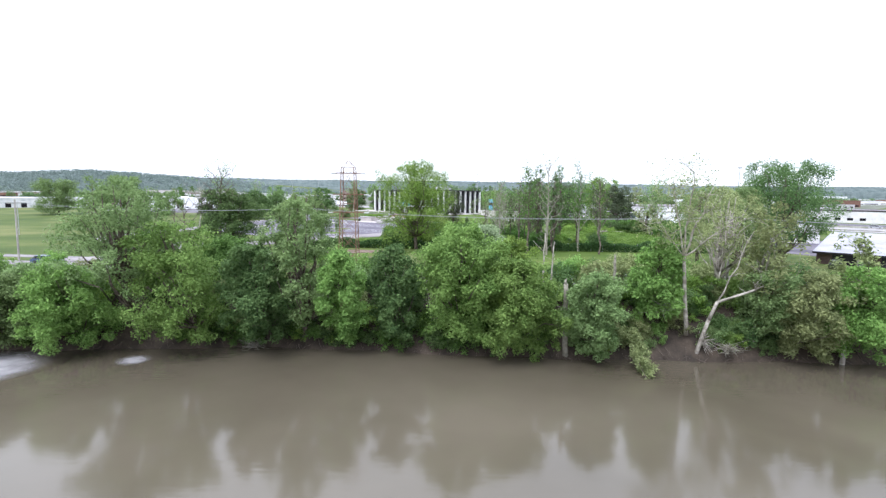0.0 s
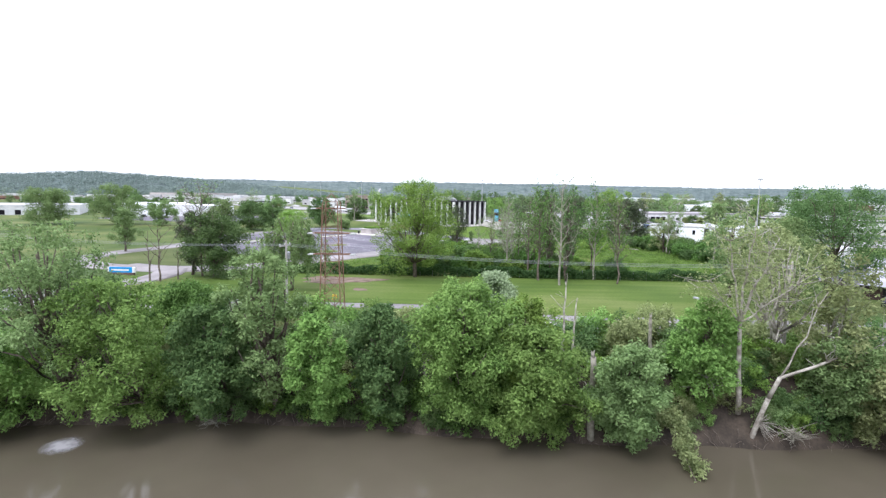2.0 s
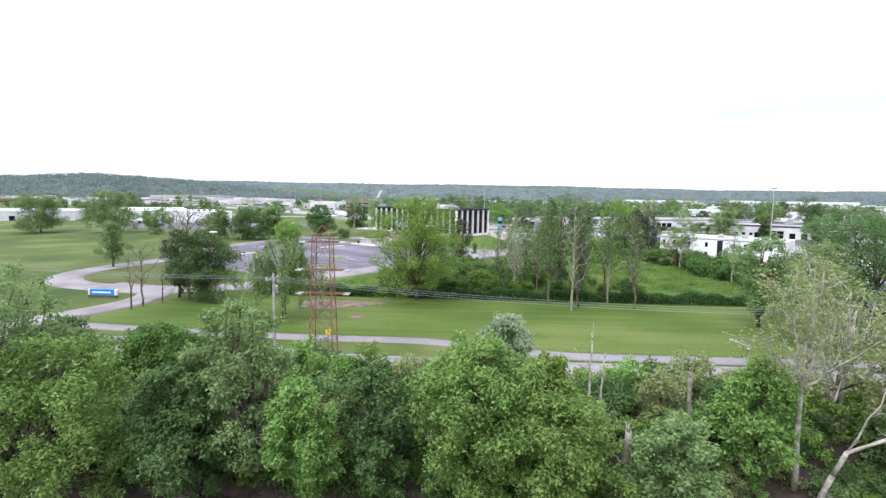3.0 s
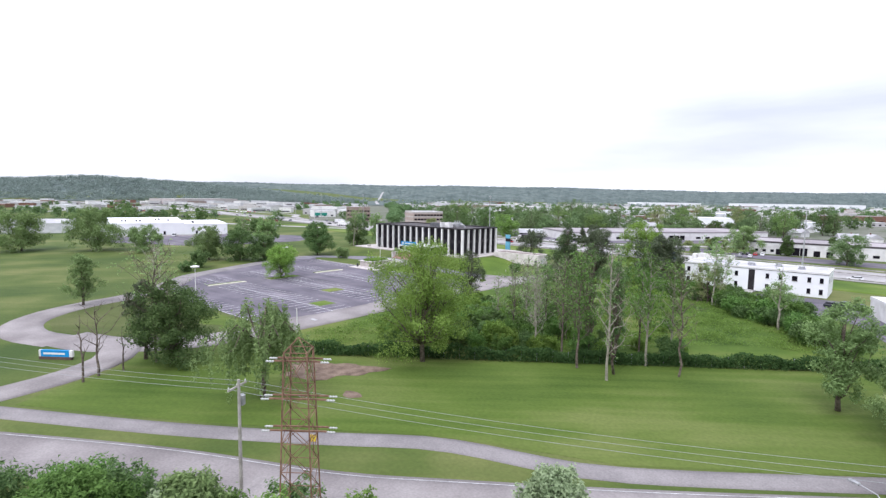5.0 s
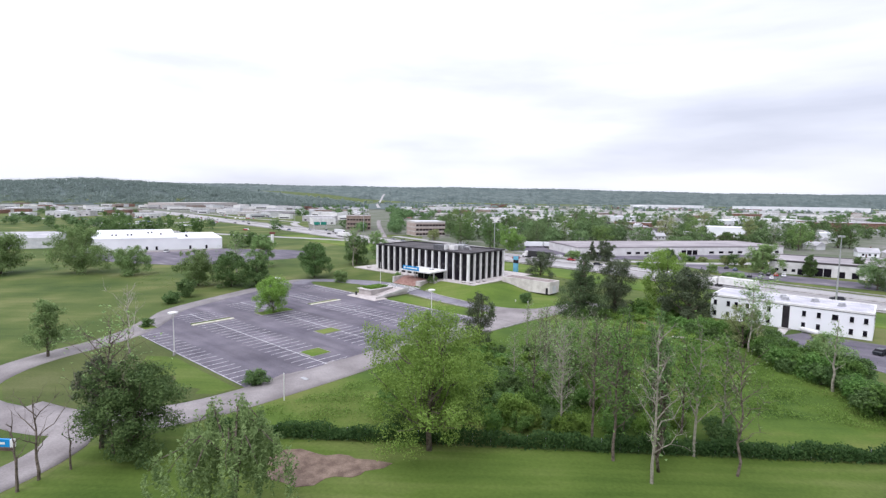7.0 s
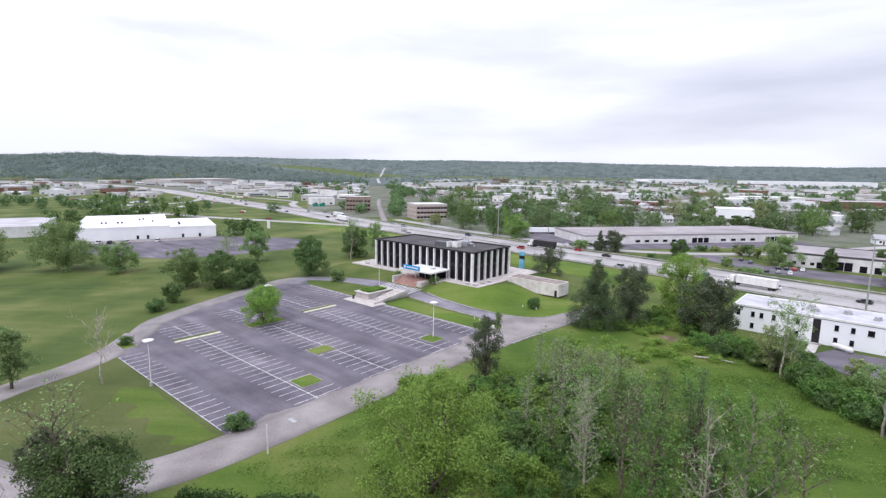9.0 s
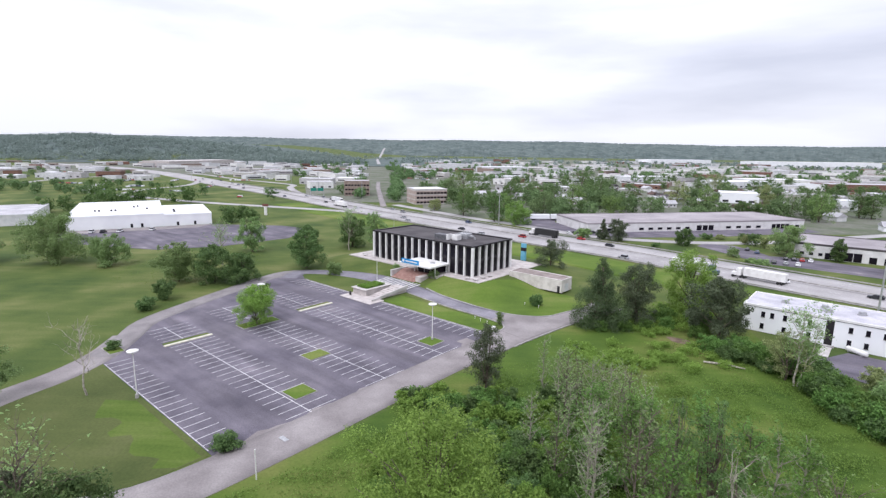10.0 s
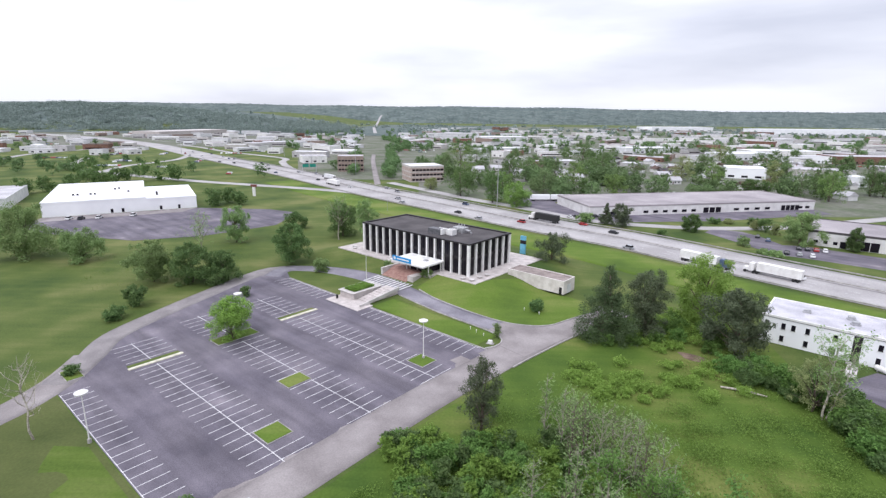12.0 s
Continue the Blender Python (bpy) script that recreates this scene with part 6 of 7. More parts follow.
# -- lawn and car park trees --
tree("big bright green tree at the edge of the lawn", 37.4, -12.4, 19.0, 19, LEAF_LUSH, 401, 14000, 0.27, 0.2, "round", 60, r=0.42, airy=0.86, fine=1.3)
tree("young round tree on a car park island", -50.8, 17.2, 10.4, 10.8, LEAF_LUSH, 402, 8000, 0.26, 0.2, "round", 30, r=0.22)
tree("dark round tree on the meadow", -97.2, 63.8, 14.4, 15.5, LEAF_DARK, 403, 6000, 0.42, 0.14)
bush("rounded green shrub by the lane", -80.9, 64.8, 4.8, 7.2, LEAF_MID, 404, 2200, 0.3)
bush("small dark shrub on the lot corner", -76.5, 34.6, 3.4, 3.6, LEAF_DARK, 405, 900, 0.24)
bush("small shrub on the corner island", -58, -13.6, 2.6, 3.6, LEAF_DARK, 406, 900, 0.24)
bush("dark low shrub at the lot corner", -2.0, -15.4, 2.6, 5.4, LEAF_DARK, 407, 1700, 0.22)
def clipped_hedge(x0, x1, y0, y1, z0, z1, seed):
    rng = np.random.default_rng(seed)
    n = 6000
    c = np.stack([rng.uniform(x0, x1, n), rng.uniform(y0, y1, n), rng.uniform(z0, z1, n)], 1)
    t = thing("clipped_hedge", "clipped bright green hedge in the raised planter", "hedge", 0, 0, 0)
    part("foliage", quad_mesh("foliage", leaf_quads(rng, c, np.tile((0, 0, 1.0), (n, 1)), 0.2), LEAF_WEED), LEAF_WEED, t)
    part("core", Shape().bevelled(x0 + 0.3, x1 - 0.3, y0 + 0.3, y1 - 0.3, z0 - 0.1, z1 - 0.45, 0.2), BARK, t)


clipped_hedge(-55.9, -51.2, 54.6, 62.4, 2.15, 2.75, 408)
bush("rounded shrub at the entrance steps", -45.4, 79.4, 2.6, 4.4, LEAF_MID, 409, 1300, 0.22)
bush("small shrub at the entrance steps", -63.4, 79.0, 2.2, 3.4, LEAF_MID, 410, 900, 0.22)
bush("round shrub on the office lawn", -7.2, 82.5, 3.6, 5.0, LEAF_DARK, 411, 1600, 0.24)
bush("small upright shrub at the end of the median", -4.9, 60.6, 4.0, 2.4, LEAF_MID, 412, 800, 0.2)
tree("slender dark tree by the drive", 15.6, 27.2, 13.6, 11.0, LEAF_DUSKY, 413, 4600, 0.24, 0.1, "column", 24)
tree("dark conifer-like tree beside the drive", 14.8, 78.4, 18.6, 17.5, LEAF_CONIFER, 414, 12000, 0.28, 0.02, "cone", 60)
tree("dark brownish tree beside the drive", 21.5, 86.0, 16.0, 14.0, LEAF_DUSKY, 415, 9500, 0.28, 0.03, "dome", 36)
tree("rounded green tree before the highway", 30.5, 102.5, 18.5, 19, LEAF_LUSH, 416, 9000, 0.36, 0.1)
tree("dark spreading tree beside the white building", 41.0, 89.5, 15.5, 17, LEAF_DUSKY, 417, 9000, 0.36, 0.08)
bare_tree("pale birch with sparse leaves by the white building", 59.3, 71.0, 16.0, 9, 418, BARK_PALE, 1700, LEAF_GREY, forks=12, twig=22, r=0.22)
bare_tree("pale leaning birch stem by the white building", 59.8, 71.2, 13.5, 6, 4181, BARK_PALE, 900, LEAF_GREY, forks=8, twig=18, lean=(2.4, 2.0), r=0.18)
bare_tree("grey snag at the edge of the meadow", 76.0, 53.2, 13.5, 4, 419, DEADWOOD, 300, LEAF_GREY, forks=8, twig=14)
tree("leafy tree on the lawn", 88.8, 9.4, 14.0, 9.0, LEAF_MID, 420, 5500, 0.28, 0.2, "round", 18)
tree("thick dark tree with a forked crown", 9.8, -39.6, 12.2, 14.0, LEAF_DARK, 421, 9000, 0.30, 0.12, "round", 26)
tree("olive grey tree beside the thick dark tree", 5.2, -41.6, 13.0, 8.0, LEAF_DUSKY, 4211, 3400, 0.28, 0.1, "column", 20)
bare_tree("dead leafless tree by the entrance drive", 8.6, -49.0, 10.4, 7.5, 422, BARK, forks=9, twig=18)
bare_tree("thin dead tree by the entrance drive", 9.9, -51.2, 9.6, 3, 423, BARK, forks=6, twig=10)
bare_tree("thin dead stem by the entrance drive", 8.6, -45.8, 6.8, 2, 424, BARK, forks=4, twig=8)


def willow(x, y, h, w, seed):
    rng = np.random.default_rng(seed)
    t = thing("willow", "drooping willow with a dark forked trunk on the lawn", "tree", x, y, land(x, y) - 0.1)
    sh, cs = Shape(), []
    spine = limb(sh, rng, (0, 0, 0), (0.3, 0.4, h * 0.45), 0.36, 0.24, 0.05, 7, 4)
    for i in range(12):
        a = i * 2.4 + rng.uniform(-0.4, 0.4)
        reach = w / 2 * rng.uniform(0.5, 1.0) * (1 + 0.15 * math.cos(a - 3.86))
        top = h * rng.uniform(0.72, 1.0)
        mid = np.array((reach * 0.5 * math.cos(a), reach * 0.5 * math.sin(a), top))
        end = np.array((reach * math.cos(a), reach * math.sin(a), top * 0.72))
        br = limb(sh, rng, spine[-1], mid, 0.17, 0.08, 0.1, 5, 4) + limb(sh, rng, mid, end, 0.08, 0.03, 0.1, 4, 3)
        for j in range(22):
            s = br[rng.integers(3, len(br))] + rng.normal(0, 0.5, 3)
            drop = rng.uniform(1.6, 6.4)
            m = int(46 * drop / 3)
            u = rng.uniform(0, 1, m)
            c = np.stack([s[0] + u * rng.normal(0.2, 0.3) + rng.normal(0, 0.14, m), s[1] + u * rng.normal(0.2, 0.3) + rng.normal(0, 0.14, m), np.maximum(1.0, s[2] + 0.3 - drop * u)], 1)
            cs.append(c)
    c = np.concatenate(cs)
    part("trunk", sh, BARK, t, smooth=True)
    part("crown", quad_mesh("crown", leaf_quads(rng, c, rng.normal(0, 1, c.shape), 0.23, 0.4), LEAF_GREY), LEAF_GREY, t)


willow(32.6, -37.4, 12.4, 15.0, 425)
tree("leafy tree beside the entrance loop", -47.0, -36.4, 12.0, 9.0, LEAF_MID, 426, 4200, 0.3, 0.2)
bare_tree("pale bare tree in the meadow", -37.5, -24.2, 15.0, 9.5, 427, BARK_PALE, forks=12, twig=26, r=0.2)
bare_tree("dead forked tree top above the thick tree", 8.0, -41.0, 17.4, 9.5, 428, BARK, 500, LEAF_GREY, forks=18, twig=46, start=0.35, r=0.22)

# thicket with tall bare trunks along the hedge: b bare, g ivy-green and thin, c dark and leafy, d brushy
TH = ((62.6, -0.3, 19.5, 7.0, "b"), (56.9, 1.8, 18.5, 5.5, "g"), (64.4, 10.3, 18.0, 6.0, "g"), (69.9, 8.6, 16.5, 7.0, "e"), (62.3, 3.0, 17.0, 4.4, "c"), (48.0, 4.0, 16, 5, "b"), (44, 12, 14, 5, "b"),
      (52.0, 6.0, 17.0, 6.0, "b"), (55.0, 9.5, 19.0, 6.5, "c"), (58.5, 12.0, 19.0, 6.5, "c"), (51.0, 12.5, 15.5, 6.0, "b"), (61.0, 16.5, 15.0, 6.5, "g"), (66.5, 15.5, 16.0, 6.0, "g"), (56.0, 18.0, 15.5, 6.0, "g"),
      (25.5, 31, 13, 3.5, "b"), (29, 30.5, 12, 4.5, "b"), (33, 25.5, 14, 5.5, "b"), (36.5, 27.5, 13, 6, "b"), (40, 26.5, 13.5, 6, "b"), (44, 24, 14, 6, "b"), (45.5, 8, 16, 5, "b"), (37.5, 18, 12.5, 4.5, "b"),
      (40.5, 9.0, 13.5, 5.0, "b"), (47.5, 16.0, 15, 5, "g"), (49, 19, 13, 5, "g"), (42, 18, 13, 5, "g"), (34.0, 13.0, 11.5, 4.0, "b"),
      (36, 33, 10, 6, "d"), (40.5, 31, 11, 6, "d"), (31, 35.5, 9, 5.5, "d"), (44.5, 29.5, 11, 6, "d"), (33, 29.5, 11, 6, "d"), (28, 36, 8, 5, "d"), (38, 36.5, 8, 6, "d"))
for i, (x, y, h, w, k) in enumerate(TH):
    if k in "de":
        bare_tree("bare pale brushy tree in the meadow", x, y, h, w, 440 + i, (DEADWOOD, BARK)[i % 2], 140, LEAF_GREY, forks=16, twig=44, start=0.08 if k == "d" else 0.25, r=0.01 * h + 0.03)
    elif k == "b":
        bare_tree("tall trunk with bare grey-brown branches", x, y, h, w, 440 + i, (DEADWOOD, BARK, DEADWOOD)[i % 3], 260, LEAF_MID, forks=17, twig=44, start=0.2, r=0.01 * h + 0.03, bend=0.03)
    elif k == "c":
        tree("tall narrow dull green tree in the thicket", x, y, h, w, LEAF_DARK, 440 + i, 1300, 0.24, 0.2, "column", 40, airy=0.62, r=0.01 * h + 0.05)
    else:
        bare_tree("tall thin trunk with dull ivy greenery", x, y, h, w, 440 + i, (DEADWOOD, BARK)[i % 2], 1500, LEAF_THICKET, forks=16, twig=38, start=0.25, r=0.01 * h + 0.04, bend=0.03)
thicket = [bush("leafy green thicket at the hedge", 46, 8, 4.6, 6.0, LEAF_THICKET, 460, 1700, 0.22, group="thicket"), bush("leafy green thicket at the hedge", 58, 12, 3.8, 5.0, LEAF_WEED, 461, 1500, 0.22, group="thicket"),
           bush("dark leafy thicket at the hedge", 66, 16, 4.2, 5.2, LEAF_DARK, 464, 1600, 0.22, group="thicket")]
rnd_th = random.Random(5)
for i in range(64):
    u, v = (rnd_th.uniform(-14, 15) if i < 40 else rnd_th.uniform(15, 42)), rnd_th.uniform(1.8, 19)
    x, y = 40 + 0.77 * u - 0.637 * v, -6 + 0.637 * u + 0.77 * v
    k = rnd_th.uniform(0.6, 1.15) if u < 22 else rnd_th.uniform(0.25, 0.65)
    copy_thing(thicket[i % 3], pose(x, y, -0.1, 0, 0, rnd_th.uniform(0, 360)) @ Matrix.Diagonal((k, k, k * rnd_th.uniform(0.8, 1.2), 1)))
growing = []
for i in range(190):
    v = rnd_th.uniform(12, 38)
    u = rnd_th.uniform(-12, 18) + 6 * (30 - v) / 20
    growing.append((40 + 0.77 * u - 0.637 * v, -6 + 0.637 * u + 0.77 * v, rnd_th.uniform(1.4, 4.8), rnd_th.uniform(2.6, 5.0)))
for i in range(26):
    growing.append((rnd_th.uniform(27, 46), rnd_th.uniform(26, 38), rnd_th.uniform(1.0, 2.4), rnd_th.uniform(3, 5)))
growth("thicket_growth", "dense leafy undergrowth below bare trunks", growing[::3], 560, LEAF_THICKET, 462, 0.27)
growth("thicket_growth", "dense bright undergrowth below bare trunks", growing[1::3], 560, LEAF_WEED, 463, 0.27)
growth("thicket_growth", "dark leafy undergrowth below bare trunks", growing[2::3], 560, LEAF_DARK, 465, 0.27)


def hedge_row():
    rng = np.random.default_rng(70)
    n = 34000
    u = rng.uniform(0, 1, n)
    z = rng.uniform(0, 1, n) ** 0.8 * (1.9 + 0.35 * np.sin(u * 60) + 0.25 * np.sin(u * 137))
    side = rng.normal(0, 0.5, n)
    ax, ay, bx, by = 11.0, -30.0, 98.0, 37.0
    c = np.stack([ax + (bx - ax) * u - 0.61 * side, ay + (by - ay) * u + 0.79 * side, z + 0.05], 1)
    nrm = np.stack([0.5 * rng.normal(0, 1, n), -0.6 + rng.normal(0, 0.5, n), np.full(n, 0.5)], 1)
    t = thing("hedge", "dark overgrown hedge along a fence line", "hedge", 0, 0, 0)
    part("foliage", quad_mesh("foliage", leaf_quads(rng, c, nrm, 0.2), LEAF_HEDGE), LEAF_HEDGE, t)
    for i in range(45):
        q = i / 44
        x, y = ax + (bx - ax) * q, ay + (by - ay) * q
        part("fence_post", Shape().tube([(x, y, -0.2), (x, y, 1.7)], [0.05, 0.05], 5), STEEL, t, "thin steel fence post")


hedge_row()

# meadow weeds, mixed growth to the right of the drive
def weeds(name, label, regions, count, size, mat, seed):
    rng = np.random.default_rng(seed)
    cs, ns = [], []
    for (ox, oy, ux, uy, vx, vy, height) in regions:
        m = count // len(regions)
        a, b = rng.uniform(0, 1, m), rng.uniform(0, 1, m)
        x, y = ox + ux * a + vx * b, oy + uy * a + vy * b
        clump = 0.5 + 0.5 * np.sin(x * 0.55 + 1.3 * np.sin(y * 0.31)) * np.sin(y * 0.47 + 1.1 * np.sin(x * 0.23))
        keep = rng.uniform(0, 1, m) < 0.06 + 0.94 * clump ** 2.2
        x, y, clump = x[keep], y[keep], clump[keep]
        cs.append(np.stack([x, y, rng.uniform(0, 1, len(x)) * height * clump + 0.04], 1))
    c = np.concatenate(cs)
    nrm = rng.normal(0, 0.4, c.shape) + np.array((0, -0.2, 0.7))
    ob = new(name, quad_mesh(name, leaf_quads(rng, c, nrm, size), mat))
    return tagged(ob, label, "weeds", "", "stuff")


weeds("meadow_weeds", "tall green weeds in clumps on the meadow", ((10, 36, 30, 55, 40, -30, 1.2), (14, 24, 34, -22, 26, 34, 1.4), (50, 26, 40, 14, -12, 34, 1.1), (9, -22, 26, 6, 6, 60, 0.8)), 260000, 0.15, LEAF_BLADE, 80)
weeds("rough_grass", "rough uneven grass on the meadow", ((-115, 0, 14, 50, -40, 20, 0.5),), 8000, 0.14, LEAF_BLADE, 81)
brush = [bush("dense green shrub before the white building", 50, 80, 4.4, 7, LEAF_THICKET, 470, 1400, 0.27, group="shrubs by the white building"),
         bush("dark green shrub before the white building", 64, 71, 4.0, 6.5, LEAF_DARK, 471, 1400, 0.27, group="shrubs by the white building")]
for x, y, k in ((54, 77, 1), (46, 84, 0.9), (66, 66, 0.9), (71, 60, 1.0), (61, 75, 0.7), (74, 66, 0.8), (36, 92, 1.0), (57, 85, 0.6), (78, 56, 0.9), (84, 48, 1), (88, 40, 1), (25, 92, 0.8), (68, 70, 0.7)):
    copy_thing(brush[0], pose(x, y, -0.1, 0, 0, 47 * x) @ Matrix.Diagonal((k, k, k, 1)))

for i in range(46):
    u = i / 45 * 4
    a = ((42, 77), (51, 79), (61, 74.5), (72, 60), (86, 44))
    j = min(3, int(u))
    x = a[j][0] + (a[j + 1][0] - a[j][0]) * (u - j) + rnd_th.uniform(-3.4, 3.4)
    y = a[j][1] + (a[j + 1][1] - a[j][1]) * (u - j) + rnd_th.uniform(-2.4, 2.4)
    k = rnd_th.uniform(0.6, 1.1) * (1.2 if u > 1.7 else 1.0)
    copy_thing(brush[i % 5 > 1], pose(x, y, -0.1, 0, 0, rnd_th.uniform(0, 360)) @ Matrix.Diagonal((k, k, k, 1)))
clumps = []
for i in range(70):
    u, v = rnd_th.uniform(0, 1), rnd_th.gauss(0, 3.6)
    x, y = 20 + 24 * u + 0.7 * v, 52 + 22 * u - 0.7 * v
    if i > 52:
        x, y = rnd_th.uniform(20, 32), rnd_th.uniform(78, 98)
    k = rnd_th.uniform(0.5, 1.1)
    clumps.append((x, y, 2.0 * k, 4.6 * k))
for i in range(16):
    clumps.append((rnd_th.uniform(21, 36), rnd_th.uniform(84, 106), rnd_th.uniform(1.8, 3.6), rnd_th.uniform(4, 7)))
growth("bramble_clumps", "low bright green brambles in the meadow", clumps, 520, LEAF_BRAMBLE, 472, 0.19)
for x, y, k in ((12.5, 75.5, 0.6), (17, 74.8, 0.7), (21.5, 79, 0.7), (25, 83, 0.8), (27, 94, 0.9), (33, 97, 1.0), (24, 99, 0.8), (36.5, 86, 0.8), (29, 88, 0.8)):
    copy_thing(brush[0], pose(x, y, -0.1, 0, 0, 31 * x) @ Matrix.Diagonal((k, k, k, 1)))
tree("olive tree round the pale birch", 57.5, 73.0, 10.5, 10.5, LEAF_OLIVE, 4182, 2600, 0.26, 0.15, "round", 30, airy=0.6)
tree("rounded green tree by the yard", 74.5, 64.0, 8.5, 8.5, LEAF_MID, 4190, 3200, 0.28, 0.1)
for i, (x, y, h, w) in enumerate(((78.2, 56.7, 6.0, 6.5), (79.6, 62.0, 5.4, 6.0), (75.8, 63.5, 5.0, 5.5))):
    bush("leafy shrub at the edge of the yard", x, y, h, w, (LEAF_THICKET, LEAF_DARK, LEAF_THICKET)[i], 4195 + i, 2200, 0.26, group="shrubs by the yard")
bush("olive rounded shrub beside the yard", 71.4, 79.7, 5.0, 5.5, LEAF_OLIVE, 4199, 2200, 0.24)
s = thing("fallen_log", "pale fallen log in the brambles", "log", 46.5, 71.6, 0.35, 12)
part("stem", Shape().tube([(-4, 0, 0), (0, 0.25, 0.2), (4, 0, 0.1)], [0.2, 0.24, 0.14], 8), BARK_PALE, s)

# shrubs hanging over the waterline
rnd_shore = random.Random(17)
shore = []
for i in range(34):
    s = -22 + 40 * i / 33 + rnd_shore.uniform(-0.6, 0.6)
    x, y = river_xy(s, edge(s) + rnd_shore.uniform(0.2, 1.0))
    shore.append((x, y, rnd_shore.uniform(1.4, 3.2), rnd_shore.uniform(2.4, 4.0)))
growth("shore_growth", "dark leafy shrubs hanging over the muddy waterline", shore[::2], 480, LEAF_DARK, 5050, 0.2)
growth("shore_growth", "green leafy shrubs hanging over the muddy waterline", shore[1::2], 480, LEAF_THICKET, 5051, 0.2)

# growth between the water and the river road
for i, (x, y, top, w) in enumerate(((40.5, -64.5, 4.6, 7.5), (44.5, -61.0, 5.0, 7), (48.2, -58.2, 5.2, 6.5), (53.0, -57.0, 4.8, 5.5), (56.0, -55.0, 4.6, 5), (61.2, -53.6, 4.0, 4.5), (65.0, -50.2, 3.8, 4.2))):
    bush("dense leafy shrub between the river and the road", x, y, top - land(x, y), w, (LEAF_DARK, LEAF_THICKET, LEAF_DARK, LEAF_SILVER, LEAF_THICKET, LEAF_DARK, LEAF_THICKET)[i], 5100 + i, 2600, 0.2)

# meadow trees to the side and behind the office
tree("spreading green tree at the meadow edge", -174, 2, 18.5, 26, LEAF_MID, 480, 8000, 0.5, 0.12, "round", 26)
tree("spreading green tree at the meadow edge", -190, -22, 17.0, 24, LEAF_MID, 481, 7000, 0.5, 0.12, "round", 24)
tree("rounded green tree on the meadow", -154, 14, 11.6, 16, LEAF_MID, 482, 5000, 0.42, 0.1)
tree("rounded green tree on the meadow", -141, 66, 15.5, 13.5, LEAF_MID, 483, 4500, 0.42, 0.1)
tree("green tree clump on the meadow", -101, 30, 12.5, 18, LEAF_DARK, 484, 5500, 0.42, 0.08)
tree("green tree clump on the meadow", -110, 22, 13.5, 16, LEAF_MID, 485, 5500, 0.42, 0.08)
tree("green tree clump on the meadow", -95, 37, 10, 13, LEAF_DARK, 486, 4000, 0.4, 0.08)
bush("dark shrub on the meadow", -91.7, 10.5, 6.4, 8.5, LEAF_DARK, 487, 2400, 0.34)
bush("dark low shrub on the meadow", -84.5, 3.2, 3.6, 7, LEAF_DARK, 488, 1800, 0.3)
bare_tree("grey half-dead tree on the meadow", -124, 44, 16.5, 11, 489, DEADWOOD, 1200, LEAF_GREY, forks=12, twig=24)
bare_tree("grey half-dead tree behind the office", -114, 98, 18.0, 13, 490, DEADWOOD, 2200, LEAF_MID, forks=12, twig=24)
tree("dark leafy tree behind the office", -119, 104, 15.0, 16, LEAF_DARK, 491, 5500, 0.42, 0.1)
tree("grey-green tree behind the office", -106, 106, 17, 12, LEAF_GREY, 492, 4500, 0.36, 0.15)
tree("dark small tree beyond the warehouse yard", -146, 98, 8, 11, LEAF_DARK, 493, 3000, 0.4, 0.1)
tree("dark conifer clump beside the pylon sign", -26, 124, 10, 13, LEAF_DUSKY, 494, 3500, 0.36, 0.05)
tree("dusky purple-green tree beside the frontage road", -37, 210, 11.5, 12, LEAF_DUSKY, 495, 3500, 0.45, 0.04, "round", 18)
tree("dusky purple-green tree beside the frontage road", -45, 212, 10.5, 8, LEAF_DUSKY, 496, 2600, 0.45, 0.04, "cone")
bush("low green shrub beside the frontage road", -55, 208.5, 5, 11, LEAF_GREY, 4961, 1800, 0.4)
bush("small dark shrub on the verge", -15, 205, 2.6, 4.4, LEAF_DARK, 4962, 700, 0.35)
tree("round tree beside the frontage road", -7, 223, 8.5, 9.5, LEAF_DARK, 497, 3000, 0.45, 0.08)
tree("round tree by the low office", 35, 229, 13.5, 19, LEAF_GREY, 498, 5500, 0.45, 0.08)
tree("small tree by the low office", 54, 229, 10, 7, LEAF_DARK, 499, 2500, 0.4, 0.08)
tree("broad green tree by the low office", 78.6, 204.1, 13, 18, LEAF_TOWN, 4991, 4200, 0.45, 0.06)
tree("round dark tree by the low office", 70.6, 244.4, 9.5, 8, LEAF_DARK, 4992, 2400, 0.42, 0.06)
for i, (x, y, h, w) in enumerate(((-5, 252, 3, 8), (1, 257, 2.6, 7), (31, 196, 3, 8.5), (19, 247, 7, 9), (14, 249, 5, 6), (18, 208, 4.5, 7), (11, 262, 4, 6), (24, 243, 6, 7), (27, 198, 2.4, 6))):
    bush("rounded olive shrub on the verge by the offices", x, y, h, w, (LEAF_DARK, LEAF_OLIVE, LEAF_GREY)[i % 3], 4970 + i, 1100, 0.35, group="shrubs by the offices")
tree("broad green tree beyond the highway", -105, 222, 14.5, 20, LEAF_BRIGHT, 500, 5000, 0.5, 0.1)


